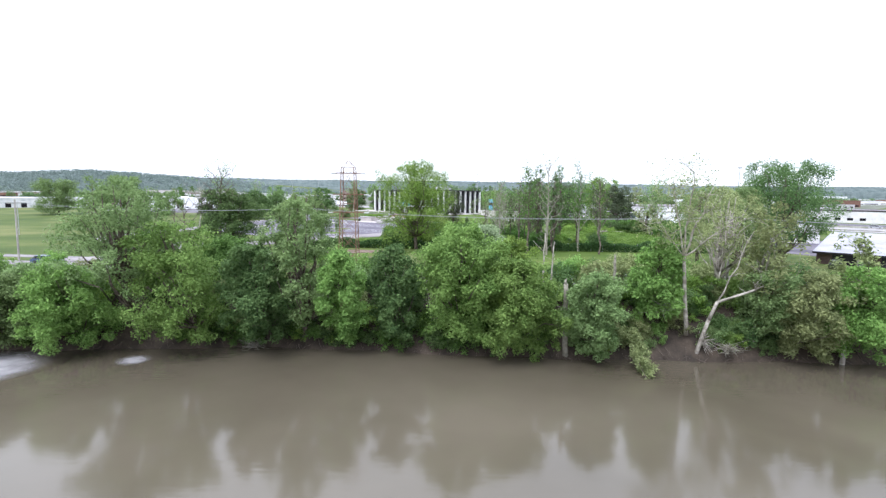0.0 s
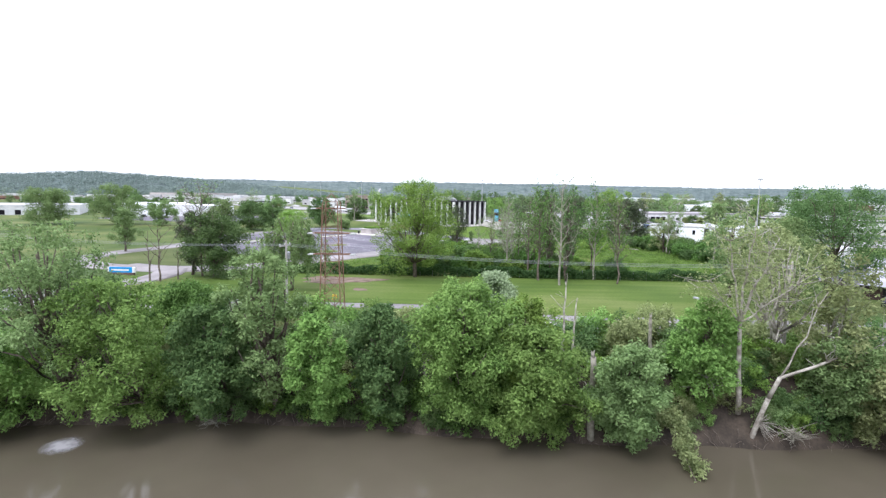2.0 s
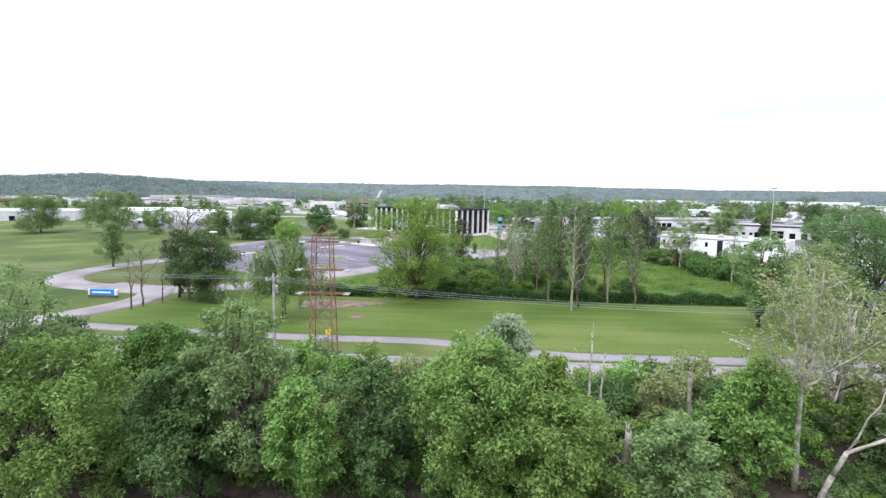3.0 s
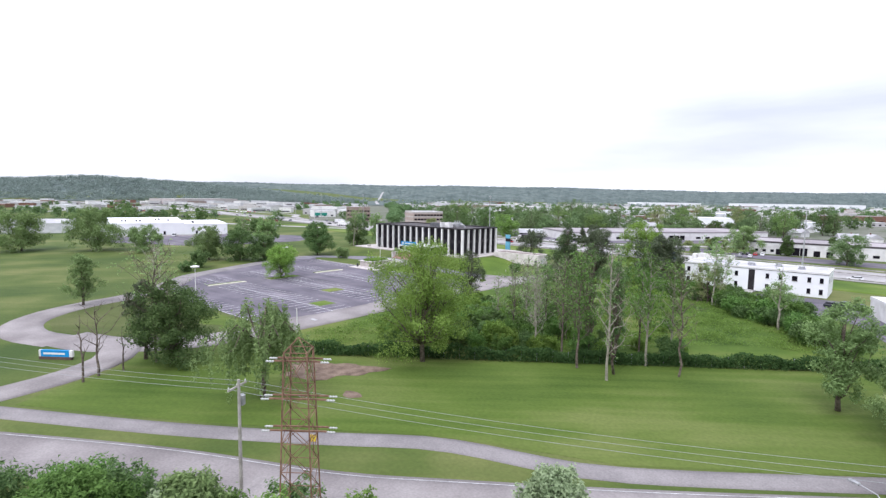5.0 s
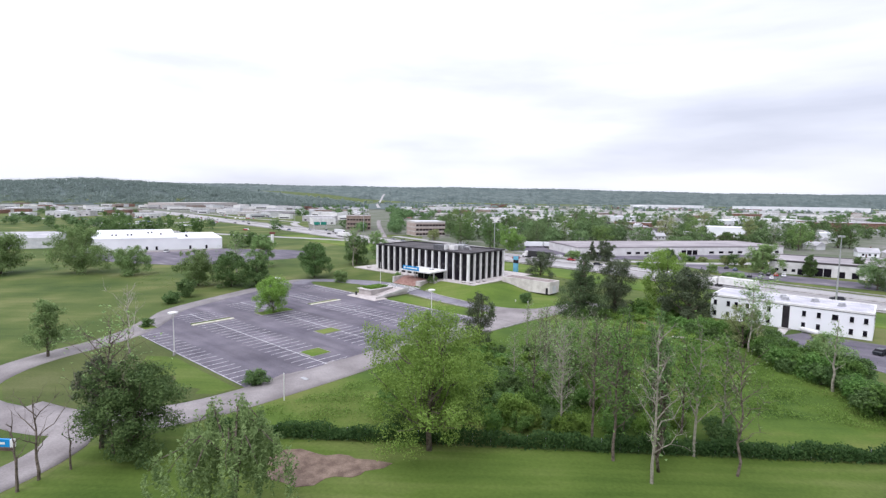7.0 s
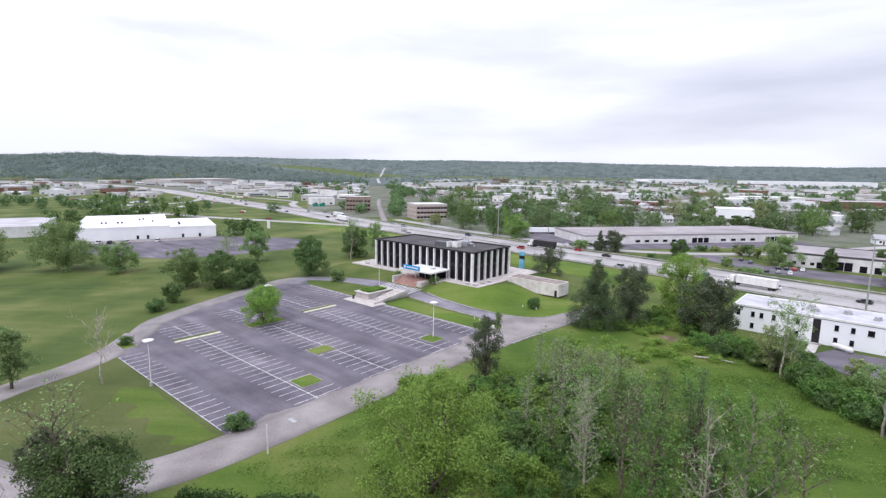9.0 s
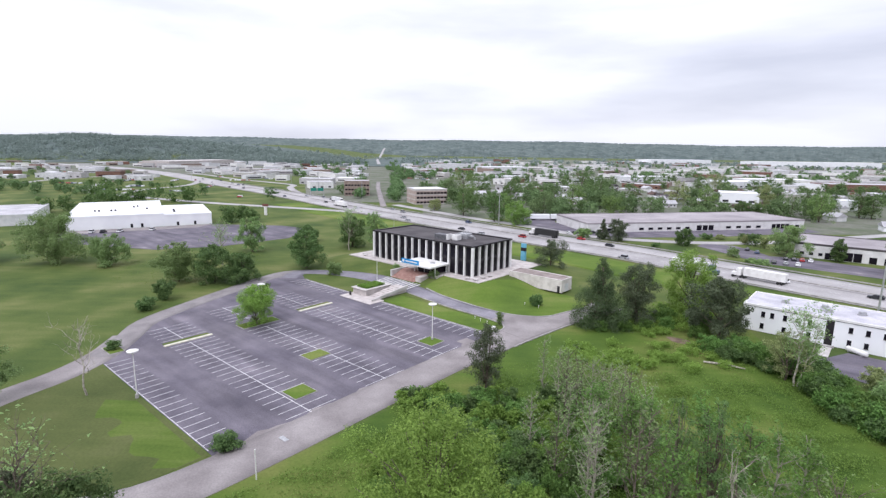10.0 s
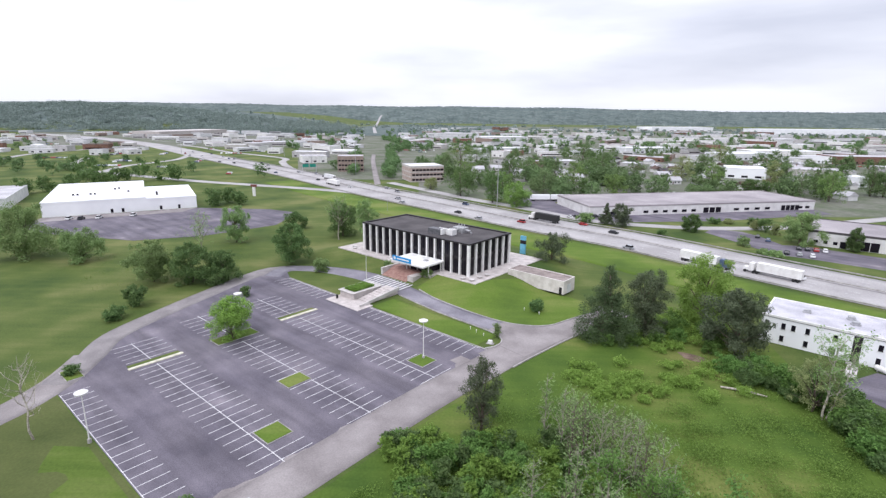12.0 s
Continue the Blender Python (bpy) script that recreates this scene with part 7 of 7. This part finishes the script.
# -- woods seen from afar --
def far_wood(name, label, spots, leaves, mat, seed, leaf, core=True):
    """Many crowns as one body of leaves; spots are rows of x, y, height, width."""
    rng = np.random.default_rng(seed)
    out = []
    for x, y, h, w in spots:
        z = land(x, y)
        cl = np.array([(a + x, b + y, c + z, d * 1.25, e * 1.2) for a, b, c, d, e in crown_lobes(rng, h, w, h * 0.14, "round", 9)])
        m = int(leaves * 1.5)
        pick = rng.choice(len(cl), m, p=cl[:, 3] ** 2 / (cl[:, 3] ** 2).sum())
        d = rng.normal(0, 1, (m, 3))
        d[:, 2] += 0.25
        d /= np.linalg.norm(d, axis=1, keepdims=True)
        L = cl[pick]
        c = L[:, :3] + d * rng.uniform(0.72, 1.08, (m, 1)) * np.stack([L[:, 3], L[:, 3], L[:, 4]], 1)
        out.append(leaf_quads(rng, c, d * 2.2, leaf, 0.75))
        if not core:
            continue
        # broad inner sprays close the crown
        c = np.repeat(cl, 8, axis=0)
        d = rng.normal(0, 1, (len(c), 3))
        d /= np.linalg.norm(d, axis=1, keepdims=True)
        out.append(leaf_quads(rng, c[:, :3] + d * 0.3 * c[:, 3:4], d * 2, c[:, 3:4] * 0.36, 0.8))
    ob = new(name, quad_mesh(name, np.concatenate(out), mat))
    return tagged(ob, label, "trees", "", "stuff")


rnd_far = random.Random(31)


def scatter(count, lat0, lat1, far0, far1, hmin, hmax, gap=26, wide=1.1):
    out = []
    for _ in range(count):
        far = far0 * (far1 / far0) ** rnd_far.random()
        x, y = spot(rnd_far.uniform(lat0, lat1) * far, far)
        h = rnd_far.uniform(hmin, hmax)
        if clear_of_roads(x, y, gap) and not any(math.hypot(x - a, y - b) < c * 0.45 + 4 for a, b, c in taken) and not (-130 < x < 120 and 195 < y < 390 and -0.75 * (x + 62) + 0.62 * (y - 222) < 34 and far < 480) \
                and not (-360 < x < -215 and -20 < y < 130):
            out.append((x, y, h, h * rnd_far.uniform(0.8, 1.3) * wide))
    return out


far_wood("town_trees", "green town trees among houses beyond the highway", scatter(170, 0.0, 0.9, 345, 800, 9, 16, 28, 1.25), 400, LEAF_FAR, 90, 0.55)
far_wood("highway_trees", "belt of green trees along the far side of the highway", scatter(34, -0.12, 0.30, 330, 520, 10, 16, 34, 1.3), 700, LEAF_FAR, 95, 0.45)
for rows, mat, lab in ((DARK_CROWNS, LEAF_DARK, "broad dark green tree in the town beyond the highway"), (MID_CROWNS, LEAF_TOWN, "broad mid-green tree in the town beyond the highway"),
                       (BRIGHT_CROWNS, LEAF_TOWN_BRIGHT, "broad bright green tree in the town beyond the highway"), (PALE_CROWNS, LEAF_OLIVE, "pale feathery tree in the town beyond the highway")):
    for i, (x, y, h, w) in enumerate(rows):
        tree(lab, x, y, h, w, mat, 5300 + i * 7, 1900 if w > 14 else 1000, 0.62, 0.08, "round", 20, group="trees beyond the highway")
far_wood("town_trees", "green town trees far beyond the highway", scatter(560, -0.3, 0.9, 750, 1700, 7, 13), 70, LEAF_FAR, 91, 1.15)
far_wood("roadside_trees", "green roadside trees near the interchange", scatter(44, -0.95, -0.12, 420, 1000, 6, 12), 260, LEAF_FAR, 92, 0.55)
far_wood("far_woods", "distant belts of trees before the hills", scatter(500, -0.85, 0.9, 1500, 2600, 8, 14, 40, 1.9), 34, LEAF_HILL_HAZE, 93, 2.8, False)
far_wood("hill_woods", "wooded hill beyond the interchange", scatter(1200, -0.95, -0.18, 1400, 2100, 12, 18, 20, 2.2), 70, LEAF_HILL_HAZE, 94, 1.7, False)


def belt(pts, step, hmin, hmax, wide):
    """Trees along a line, a little off it."""
    out = []
    for p in spline(pts, step):
        h = rnd_far.uniform(hmin, hmax)
        out.append((p.x + rnd_far.uniform(-0.4, 0.4) * step, p.y + rnd_far.uniform(-0.4, 0.4) * step, h, h * wide * rnd_far.uniform(0.8, 1.2)))
    return out


far_wood("warehouse_trees", "dark green trees behind the white warehouse", belt([(-362, 40), (-372, 75), (-390, 110)], 10, 9, 14, 1.2) + [(-420, 88, 19, 26), (-436, 98, 17, 24), (-378, 124, 17, 28), (-360, 132, 14, 20), (-232, 101, 10, 12), (-225, 112, 8, 10), (-236, 112, 9, 10)], 420, LEAF_DARK, 96, 0.6)
far_wood("interchange_trees", "belt of trees beside the interchange", belt([(-600, 40), (-560, 90), (-500, 98)], 22, 6, 10, 1.8) + belt([(-640, 60), (-620, 130), (-570, 180)], 24, 5, 9, 1.9), 300, LEAF_FAR, 97, 0.65)
far_wood("street_trees", "leafy trees lining the long straight street", belt([(-262, 268), (-330, 335), (-420, 418)], 9, 7, 12, 1.2) + belt([(-300, 262), (-352, 302), (-440, 385)], 10, 7, 12, 1.2) + belt([(-470, 470), (-590, 610), (-760, 720)], 16, 8, 13, 1.3), 300, LEAF_FAR, 98, 0.6)


# ---- backdrop of wooded ridge ----
def ridge():
    rng = np.random.default_rng(3)
    rows = [[] for _ in range(9)]
    for q in np.arange(-0.95, 0.95, 0.0022):
        top = 124 - 12 * smooth01((q + 0.2) / 0.9) + 4 * math.sin(q * 9) + 2.5 * math.sin(q * 31 + 1)
        for k, row in enumerate(rows):
            u = k / 8
            far = 3450 + 1150 * u + rng.normal(0, 22)
            x, y = spot(q * far, far)
            row.append((x, y, top * u ** 0.8 + (rng.normal(0, 1.6 + 1.8 * (1 - u)) if k else 0)))
    setting("backdrop", Shape().grid(rows), HILL_HAZE, "long wooded ridge at the horizon", "hills", True)


ridge()


def hill_street():
    """The pale street climbing the ridge."""
    line = [(-1060, 964, 0), (-1440, 1296, 0.5), (-1700, 1540, 3), (-1940, 1772, 18), (-2060, 1890, 33), (-2150, 1985, 46)]
    rows = []
    for i, (x, y, z) in enumerate(line):
        rows.append([(x - 3.5, y - 3.5, z + 1.0), (x + 3.5, y + 3.5, z + 1.0)])
    setting("hill_street", Shape().grid(rows), HIGHWAY, "pale street climbing the wooded ridge", "road", True)


hill_street()


def parked_rows():
    """Rows of cars on the town's lots, too far off to pick apart."""
    rng, sh = np.random.default_rng(61), Shape()
    for k in range(150):
        far = rng.uniform(430, 1250)
        x, y = spot(rng.uniform(-0.85, 0.9) * far, far)
        if not clear_of_roads(x, y, 28) or any(math.hypot(x - a, y - b) < c * 0.5 + 6 for a, b, c in taken):
            continue
        m = pose(x, y, land(x, y), 0, 0, rng.choice((40, 53, 130, 143)))
        for j in range(rng.integers(4, 15)):
            if rng.random() < 0.8:
                sh.prism([(j * 3 - 0.95, -2.2), (j * 3 + 0.95, -2.2), (j * 3 + 0.95, 2.2), (j * 3 - 0.95, 2.2)], 0.3, 1.5, m, 0.22)
    for u in range(26):
        for v in (10, 27):
            if rng.random() < 0.75:
                x, y = -90 + 0.6 * (6 + u * 5) - 0.8 * v, 253 + 0.8 * (6 + u * 5) + 0.6 * v
                sh.prism([(-2.2, -0.95), (2.2, -0.95), (2.2, 0.95), (-2.2, 0.95)], 0.3, 1.5, pose(x, y, land(x, y), 0, 0, 143), 0.22)
    tagged(part("parked_cars", sh, FAR_CARS, None, "rows of pale and dark cars on distant lots"), "", "cars", "", "stuff")


parked_rows()


# ---- pylon, poles and cables ----
def lattice_tower(x, y, z, rz):
    t = thing("lattice_tower", "rusty steel lattice power tower with cross arms", "power tower", x, y, z, rz)
    H, b = 15.6, 1.25

    def half(h):
        return b * (1 - h / H) + 0.80 * (h / H)

    corners = ((-1, -1), (1, -1), (1, 1), (-1, 1))
    for cx, cy in corners:
        part("leg", Shape().bar((cx * b, cy * b, 0), (cx * half(H), cy * half(H), H), 0.06), RUST, t)
    levels = [0, 2.6, 5.0, 7.2, 9.2, 11.0, 12.9, 15.6]
    for a, c in zip(levels, levels[1:]):
        for i in range(4):
            (px_, py_), (qx, qy) = corners[i], corners[(i + 1) % 4]
            p, q = half(a), half(c)
            part("brace", Shape().bar((px_ * p, py_ * p, a), (qx * q, qy * q, c), 0.025), RUST, t)
            part("brace", Shape().bar((qx * p, qy * p, a), (px_ * q, py_ * q, c), 0.025), RUST, t)
            part("girt", Shape().bar((px_ * q, py_ * q, c), (qx * q, qy * q, c), 0.03), RUST, t)
    for cx, cy in corners:
        part("peak_bar", Shape().bar((cx * half(H), cy * half(H), H), (0, 0, H + 0.9), 0.035), RUST, t)
    for z_, reach in ((14.9, 1.6), (12.2, 2.0), (9.9, 2.0)):
        arm = part("cross_arm", Shape().box(-reach, reach, -0.40, -0.30, z_ - 0.05, z_ + 0.05).box(-reach, reach, 0.30, 0.40, z_ - 0.05, z_ + 0.05), RUST, t)
        for s in (-1, 1):
            for yy in (-0.35, 0.35):
                part("insulator", Shape().tube([(s * reach, yy, z_ - 0.05)] + [(s * (reach + 0.10 * k), yy, z_ - 0.05) for k in range(1, 7)],
                                               [0.04, 0.09, 0.05, 0.09, 0.05, 0.09, 0.04], 6), INSULATOR, arm)
    return t


lattice_tower(61.8, -51.2, -0.2, 39.5)


def utility_pole(x, y, rz, transformer):
    t = thing("utility_pole", "weathered grey wooden utility pole with a cross arm", "utility pole", x, y, land(x, y) - 0.2, rz, group="poles of the river road")
    part("pole", Shape().tube([(0, 0, 0), (0, 0, 10.6)], [0.17, 0.12], 8), POLE_WOOD, t)
    part("cross_arm", Shape().box(-1.2, 1.2, 0.1, 0.22, 9.9, 10.05), POLE_WOOD, t)
    for k in (-1.1, 0, 1.1):
        part("insulator", Shape().tube([(k, 0.16, 10.05), (k, 0.16, 10.15), (k, 0.16, 10.28)], [0.04, 0.09, 0.03], 6), INSULATOR, t)
    if transformer:
        part("transformer", Shape().tube([(0.42, 0, 8.2), (0.42, 0, 8.3), (0.42, 0, 9.1), (0.42, 0, 9.2)], [0.18, 0.27, 0.27, 0.12], 10), STEEL, t, "pale grey transformer can")
    return t


POLES = [(-48, -97.5), (1.6, -73.9), (51.3, -50.2), (101, -26.5), (150.6, -2.9)]
for i, (x, y) in enumerate(POLES):
    utility_pole(x, y, 115.5, i == 2)


def cables():
    for (ax, ay), (bx, by) in zip(POLES, POLES[1:]):
        for k, z in ((-1.1, 10.1), (0.0, 10.1), (1.1, 10.1)):
            sh, pts = Shape(), []
            for i in range(13):
                u = i / 12
                pts.append((ax + (bx - ax) * u - 0.43 * k, ay + (by - ay) * u + 0.903 * k, z - 0.2 - 1.5 * 4 * u * (1 - u) * 0.5))
            sh.tube(pts, [0.016] * 13, 4)
            t = setting("overhead_cable", sh, CABLE, "thin grey overhead cable along the river road", "cable")


cables()


def street_lamp(x, y, h, rz, label, arm=1.6):
    t = thing("street_lamp", label, "street lamp", x, y, land(x, y), rz, group="street lamps")
    part("pole", Shape().tube([(0, 0, 0), (0, 0, h * 0.94), (0.15 * arm, 0, h), (arm, 0, h + 0.15)], [0.1, 0.07, 0.05, 0.04], 7), STEEL, t)
    part("head", Shape().bevelled(arm - 0.1, arm + 0.7, -0.16, 0.16, h + 0.05, h + 0.25, 0.06), STEEL, t)
    return t


street_lamp(93.2, -22.4, 4.6, 150, "low grey street lamp by the cycle path")
for x, y in ((-60, -62), (20, 140), (-150, 160)):
    street_lamp(x, y, 9, 120, "grey street lamp with a curved arm")


def high_mast(x, y, h):
    t = thing("high_mast", "tall slim highway light mast", "light mast", x, y, land(x, y), 0, "highway masts")
    part("pole", Shape().tube([(0, 0, 0), (0, 0, h)], [0.3, 0.12], 8), STEEL, t)
    part("ring", Shape().tube([(0, 0, h - 0.5), (0, 0, h)], [0.9, 0.9], 10), STEEL, t)


for x, y, h in ((-114, 214.8, 27), (70, 140, 24), (-300, 262, 27), (-420, 300, 27), (-520, 330, 27), (-650, 260, 25)):
    high_mast(x, y, h)

p = thing("white_post", "slim white metal post beside the drive", "post", 8.3, -16.2, 0)
part("pole", Shape().tube([(0, 0, -0.2), (0, 0, 4.6)], [0.09, 0.08], 8), WHITE, p)
part("cap", Shape().tube([(0, 0, 4.6), (0, 0, 4.7)], [0.11, 0.04], 8), WHITE, p)

s = thing("entrance_sign", "low blue and white sign on the grass by the entrance", "sign", -4.6, -51.0, 0, 38)
part("base", Shape().bevelled(-2.6, 2.6, -0.25, 0.25, -0.2, 0.45, 0.04), BRICK_DARK, s)
part("panel", Shape().bevelled(-2.3, 2.3, -0.16, 0.16, 0.45, 1.5, 0.04), BLUE, s)
part("end_panel", Shape().bevelled(2.3, 2.8, -0.2, 0.2, 0.45, 1.5, 0.04), WHITE, s)
part("end_panel", Shape().bevelled(-2.6, -2.3, -0.2, 0.2, 0.45, 1.5, 0.04), WHITE, s)
part("lettering_bar", Shape().box(-1.9, 1.6, -0.18, -0.161, 0.8, 1.1), WHITE, s)

s = thing("road_sign", "dark red sign panel on a white post by the ramp", "sign", -250, 136, 0, 35)
part("post", Shape().box(-0.9, 0.9, -0.4, 0.4, 0, 6.0), WHITE, s)
part("panel", Shape().bevelled(-2.0, 2.0, -0.3, 0.3, 6.0, 7.6, 0.05), plain("red_panel", (0.16, 0.05, 0.04), 0.5), s)

g = thing("highway_sign", "green highway sign panels on a steel gantry", "sign", -338, 240, land(-338, 240), 60)
part("post", Shape().box(-6.2, -5.8, -0.2, 0.2, 0, 8.6), STEEL, g)
part("post", Shape().box(5.8, 6.2, -0.2, 0.2, 0, 8.6), STEEL, g)
part("beam", Shape().box(-6.2, 6.2, -0.15, 0.15, 7.2, 7.6), STEEL, g)
for x in (-3.1, 3.1):
    part("panel", Shape().bevelled(x - 2.7, x + 2.7, -0.36, -0.2, 5.6, 8.4, 0.04), TEAL, g, "green panel")
yellow = plain("yellow_marker", (0.7, 0.5, 0.04), 0.5)
s = thing("marker_post", "yellow marker plate on a thin post", "sign", 50.2, -42.0, 0, 35)
part("post", Shape().tube([(0, 0, -0.2), (0, 0, 2.3)], [0.05, 0.05], 6), RUST, s)
part("plate", Shape().box(-0.32, 0.32, -0.03, 0.03, 1.6, 2.3), yellow, s)

for x, y in ((-12.5, 60.0), (-10.2, 59.4), (-7.6, 58.9), (-9.6, 80.4), (-5.0, 80.6)):
    s = thing("garden_light", "small white marker light on the lawn", "garden light", x, y, land(x, y), group="garden lights")
    part("stem", Shape().tube([(0, 0, -0.1), (0, 0, 0.7)], [0.06, 0.06], 6), WHITE, s)
    part("head", Shape().tube([(0, 0, 0.7), (0, 0, 0.9)], [0.16, 0.12], 8), WHITE, s)
s = thing("utility_box", "white cabinet on the grass at the median end", "cabinet", -3.9, 56.6, 0.05, 15)
part("housing", Shape().bevelled(-0.5, 0.5, -0.35, 0.35, 0.1, 0.85, 0.06), WHITE, s)
part("plinth", Shape().box(-0.9, 0.9, -0.6, 0.6, 0, 0.1), KERB, s)
s = thing("drain_grate", "dark metal drain grate in the drive", "drain", 2.0, -8.0, 0.09)
part("plate", Shape().box(-0.9, 0.9, -0.4, 0.4, 0, 0.02), STEEL, s)


# ---- vehicles ----
def car(label, x, y, z, rz, paint, suv=False):
    t = thing("car", label, "car", x, y, z, rz, group="cars")
    top, w = (1.75 if suv else 1.42), 0.9
    b = Shape()
    prof = [(-2.25, 0.3), (-2.25, 0.82), (-1.9, 0.95), (1.0, 0.95), (2.1, 0.78), (2.25, 0.6), (2.25, 0.3)]
    for sgn in (-1, 1):
        b.v += [(px_, sgn * w, pz) for px_, pz in prof]
    n = len(prof)
    b.f += [list(range(n)), list(reversed(range(n, 2 * n)))] + [[i, n + i, n + (i + 1) % n, (i + 1) % n] for i in range(n)]
    body = part("body", b, paint, t)
    part("cabin", Shape().prism([(-1.9, -0.82), (0.95, -0.82), (0.95, 0.82), (-1.9, 0.82)], 0.95, top - 0.06, None, 0.2), GLASS, t, "dark windows")
    part("roof", Shape().prism([(-1.62, -0.68), (0.45, -0.68), (0.45, 0.68), (-1.62, 0.68)], top - 0.08, top, None, 0.05), paint, t)
    for wx in (-1.4, 1.4):
        for wy in (-0.86, 0.86):
            part("wheel", Shape().tube([(wx, wy - 0.11, 0.33), (wx, wy + 0.11, 0.33)], [0.33, 0.33], 12), RUBBER, t)
    part("headlight", Shape().box(2.2, 2.27, -0.75, -0.4, 0.58, 0.72), STEEL, body)
    part("headlight", Shape().box(2.2, 2.27, 0.4, 0.75, 0.58, 0.72), STEEL, body)
    return t


def truck(label, x, y, z, rz, trailer_mat, cab_mat):
    t = thing("truck", label, "truck", x, y, z, rz, group="trucks")
    part("trailer", Shape().bevelled(-8.4, 5.2, -1.28, 1.28, 1.15, 4.05, 0.06), trailer_mat, t)
    part("chassis", Shape().box(-8.2, 8.6, -0.5, 0.5, 0.75, 1.1), RUBBER, t)
    c = part("cab", Shape().bevelled(6.1, 7.7, -1.2, 1.2, 0.9, 3.7, 0.25), cab_mat, t)
    part("hood", Shape().bevelled(7.7, 9.5, -0.95, 0.95, 0.8, 2.0, 0.2), cab_mat, c)
    part("windscreen", Shape().box(7.66, 7.74, -1.0, 1.0, 2.1, 3.1), GLASS, c)
    for wx in (-7.4, -6.2, 5.0, 6.1, 8.8):
        for wy in (-1.05, 1.05):
            part("wheel", Shape().tube([(wx, wy - 0.18, 0.5), (wx, wy + 0.18, 0.5)], [0.5, 0.5], 12), RUBBER, t)
    return t


hwy_line = spline(HWY, 2.0)


def on_highway(s, off):
    """A place on the highway s metres along it and off metres to the side."""
    i = max(1, min(len(hwy_line) - 2, int(s / 2.0)))
    d = (hwy_line[i + 1] - hwy_line[i - 1]).normalized()
    p = hwy_line[i] + Vector((-d.y, d.x, 0)) * off
    return p.x, p.y, land(p.x, p.y) + 0.13, math.degrees(math.atan2(d.y, d.x))


for s, off, tm, cm, back, lab in ((262, 8, WHITE, WHITE, 0, "white articulated truck on the highway"), (284, 12, WHITE, CAR_PAINTS[4], 180, "white trailer with a dark blue cab on the highway"),
                                  (372, -8, RUBBER, WHITE, 0, "black trailer with a white cab on the highway"), (560, 7, WHITE, WHITE, 0, "white articulated truck on the highway"),
                                  (590, -7, METAL_WALL, WHITE, 180, "grey articulated truck on the highway"), (700, 9, WHITE, WHITE, 0, "white articulated truck on the highway"),
                                  (120, 8, WHITE, WHITE, 0, "white articulated truck on the highway")):
    x, y, z, a = on_highway(s, off)
    truck(lab, x, y, z, a + back, tm, cm)
rnd_car = random.Random(8)
NAMES = ("white car", "dark car", "silver car", "red car", "blue-grey car")
for i in range(44):
    s = 60 + i * 21 + rnd_car.uniform(-8, 8)
    off = rnd_car.choice((-14.4, -11, -7.4, -3.8, 3.8, 7.4, 11, 14.4))
    if any(abs(s - q) < 16 for q in (262, 284, 372, 560, 590, 700, 120)):
        off = 3.8
    k = rnd_car.choice((0, 1, 1, 2, 2, 4, 0, 3))
    x, y, z, a = on_highway(s, off)
    car(NAMES[k] + " on the highway", x, y, z, a + (180 if off < 0 else 0), CAR_PAINTS[k], i % 3 == 0)
for i in range(9):
    k = (1, 1, 3, 0, 1, 2, 0, 1, 4)[i]
    x, y = ((36.5 + i * 2.9, 217.6 + 0.8 * i) if i < 4 else (34 + (i - 4) * 4.2, 205.6 + (i - 4) * 0.6) if i < 7 else (19 + (i - 7) * 5, 231 - (i - 7) * 5))
    car(NAMES[k] + " parked before the low office", x, y, 0.07, 98, CAR_PAINTS[k])
for i in range(2):
    u = thing("parked_trailer", "white box trailer parked beside the long building", "trailer", -107 + 9.5 * i, 252 + 9.5 * i, land(-107, 252) + 0.06, 45, group="parked trailers")
    part("box", Shape().bevelled(-6.2, 6.2, -1.28, 1.28, 1.1, 4.0, 0.06), BRIGHT_WHITE, u)
    part("chassis", Shape().box(-6.0, 6.0, -0.5, 0.5, 0.75, 1.1), RUBBER, u)
    for wx in (-5.0, -3.8):
        for wy in (-1.0, 1.0):
            part("wheel", Shape().tube([(wx, wy - 0.18, 0.5), (wx, wy + 0.18, 0.5)], [0.5, 0.5], 12), RUBBER, u)
    part("landing_leg", Shape().box(3.8, 4.0, -0.9, -0.7, 0, 1.1), STEEL, u)
    part("landing_leg", Shape().box(3.8, 4.0, 0.7, 0.9, 0, 1.1), STEEL, u)
for x, y, k in ((-244, 33, 0), (-240, 37, 1), (-237, 44, 0), (-232, 58, 0)):
    car(NAMES[k] + " parked before the white warehouse", x, y, 0.07, 140, CAR_PAINTS[k], True)
car("dark car on the river road", 11.0, -72.0, 0.06, 35, CAR_PAINTS[4])
for i in range(3):
    car("dark car parked in the yard by the white building", 82.1 + 2.8 * i, 90.0 + 0.6 * i, 0.07, 70, CAR_PAINTS[1], i == 1)
for x, y in ((109, 19), (113, 19.5), (117, 19)):
    car("dark car parked by the low hall", x, y, 0.07, 88, CAR_PAINTS[1])
for i in range(8):
    car(NAMES[i % 3] + " parked by the long building", -66 + 3.6 * i * 0.6, 214 + 3.6 * i * 0.8, 0.07, 140, CAR_PAINTS[i % 3])
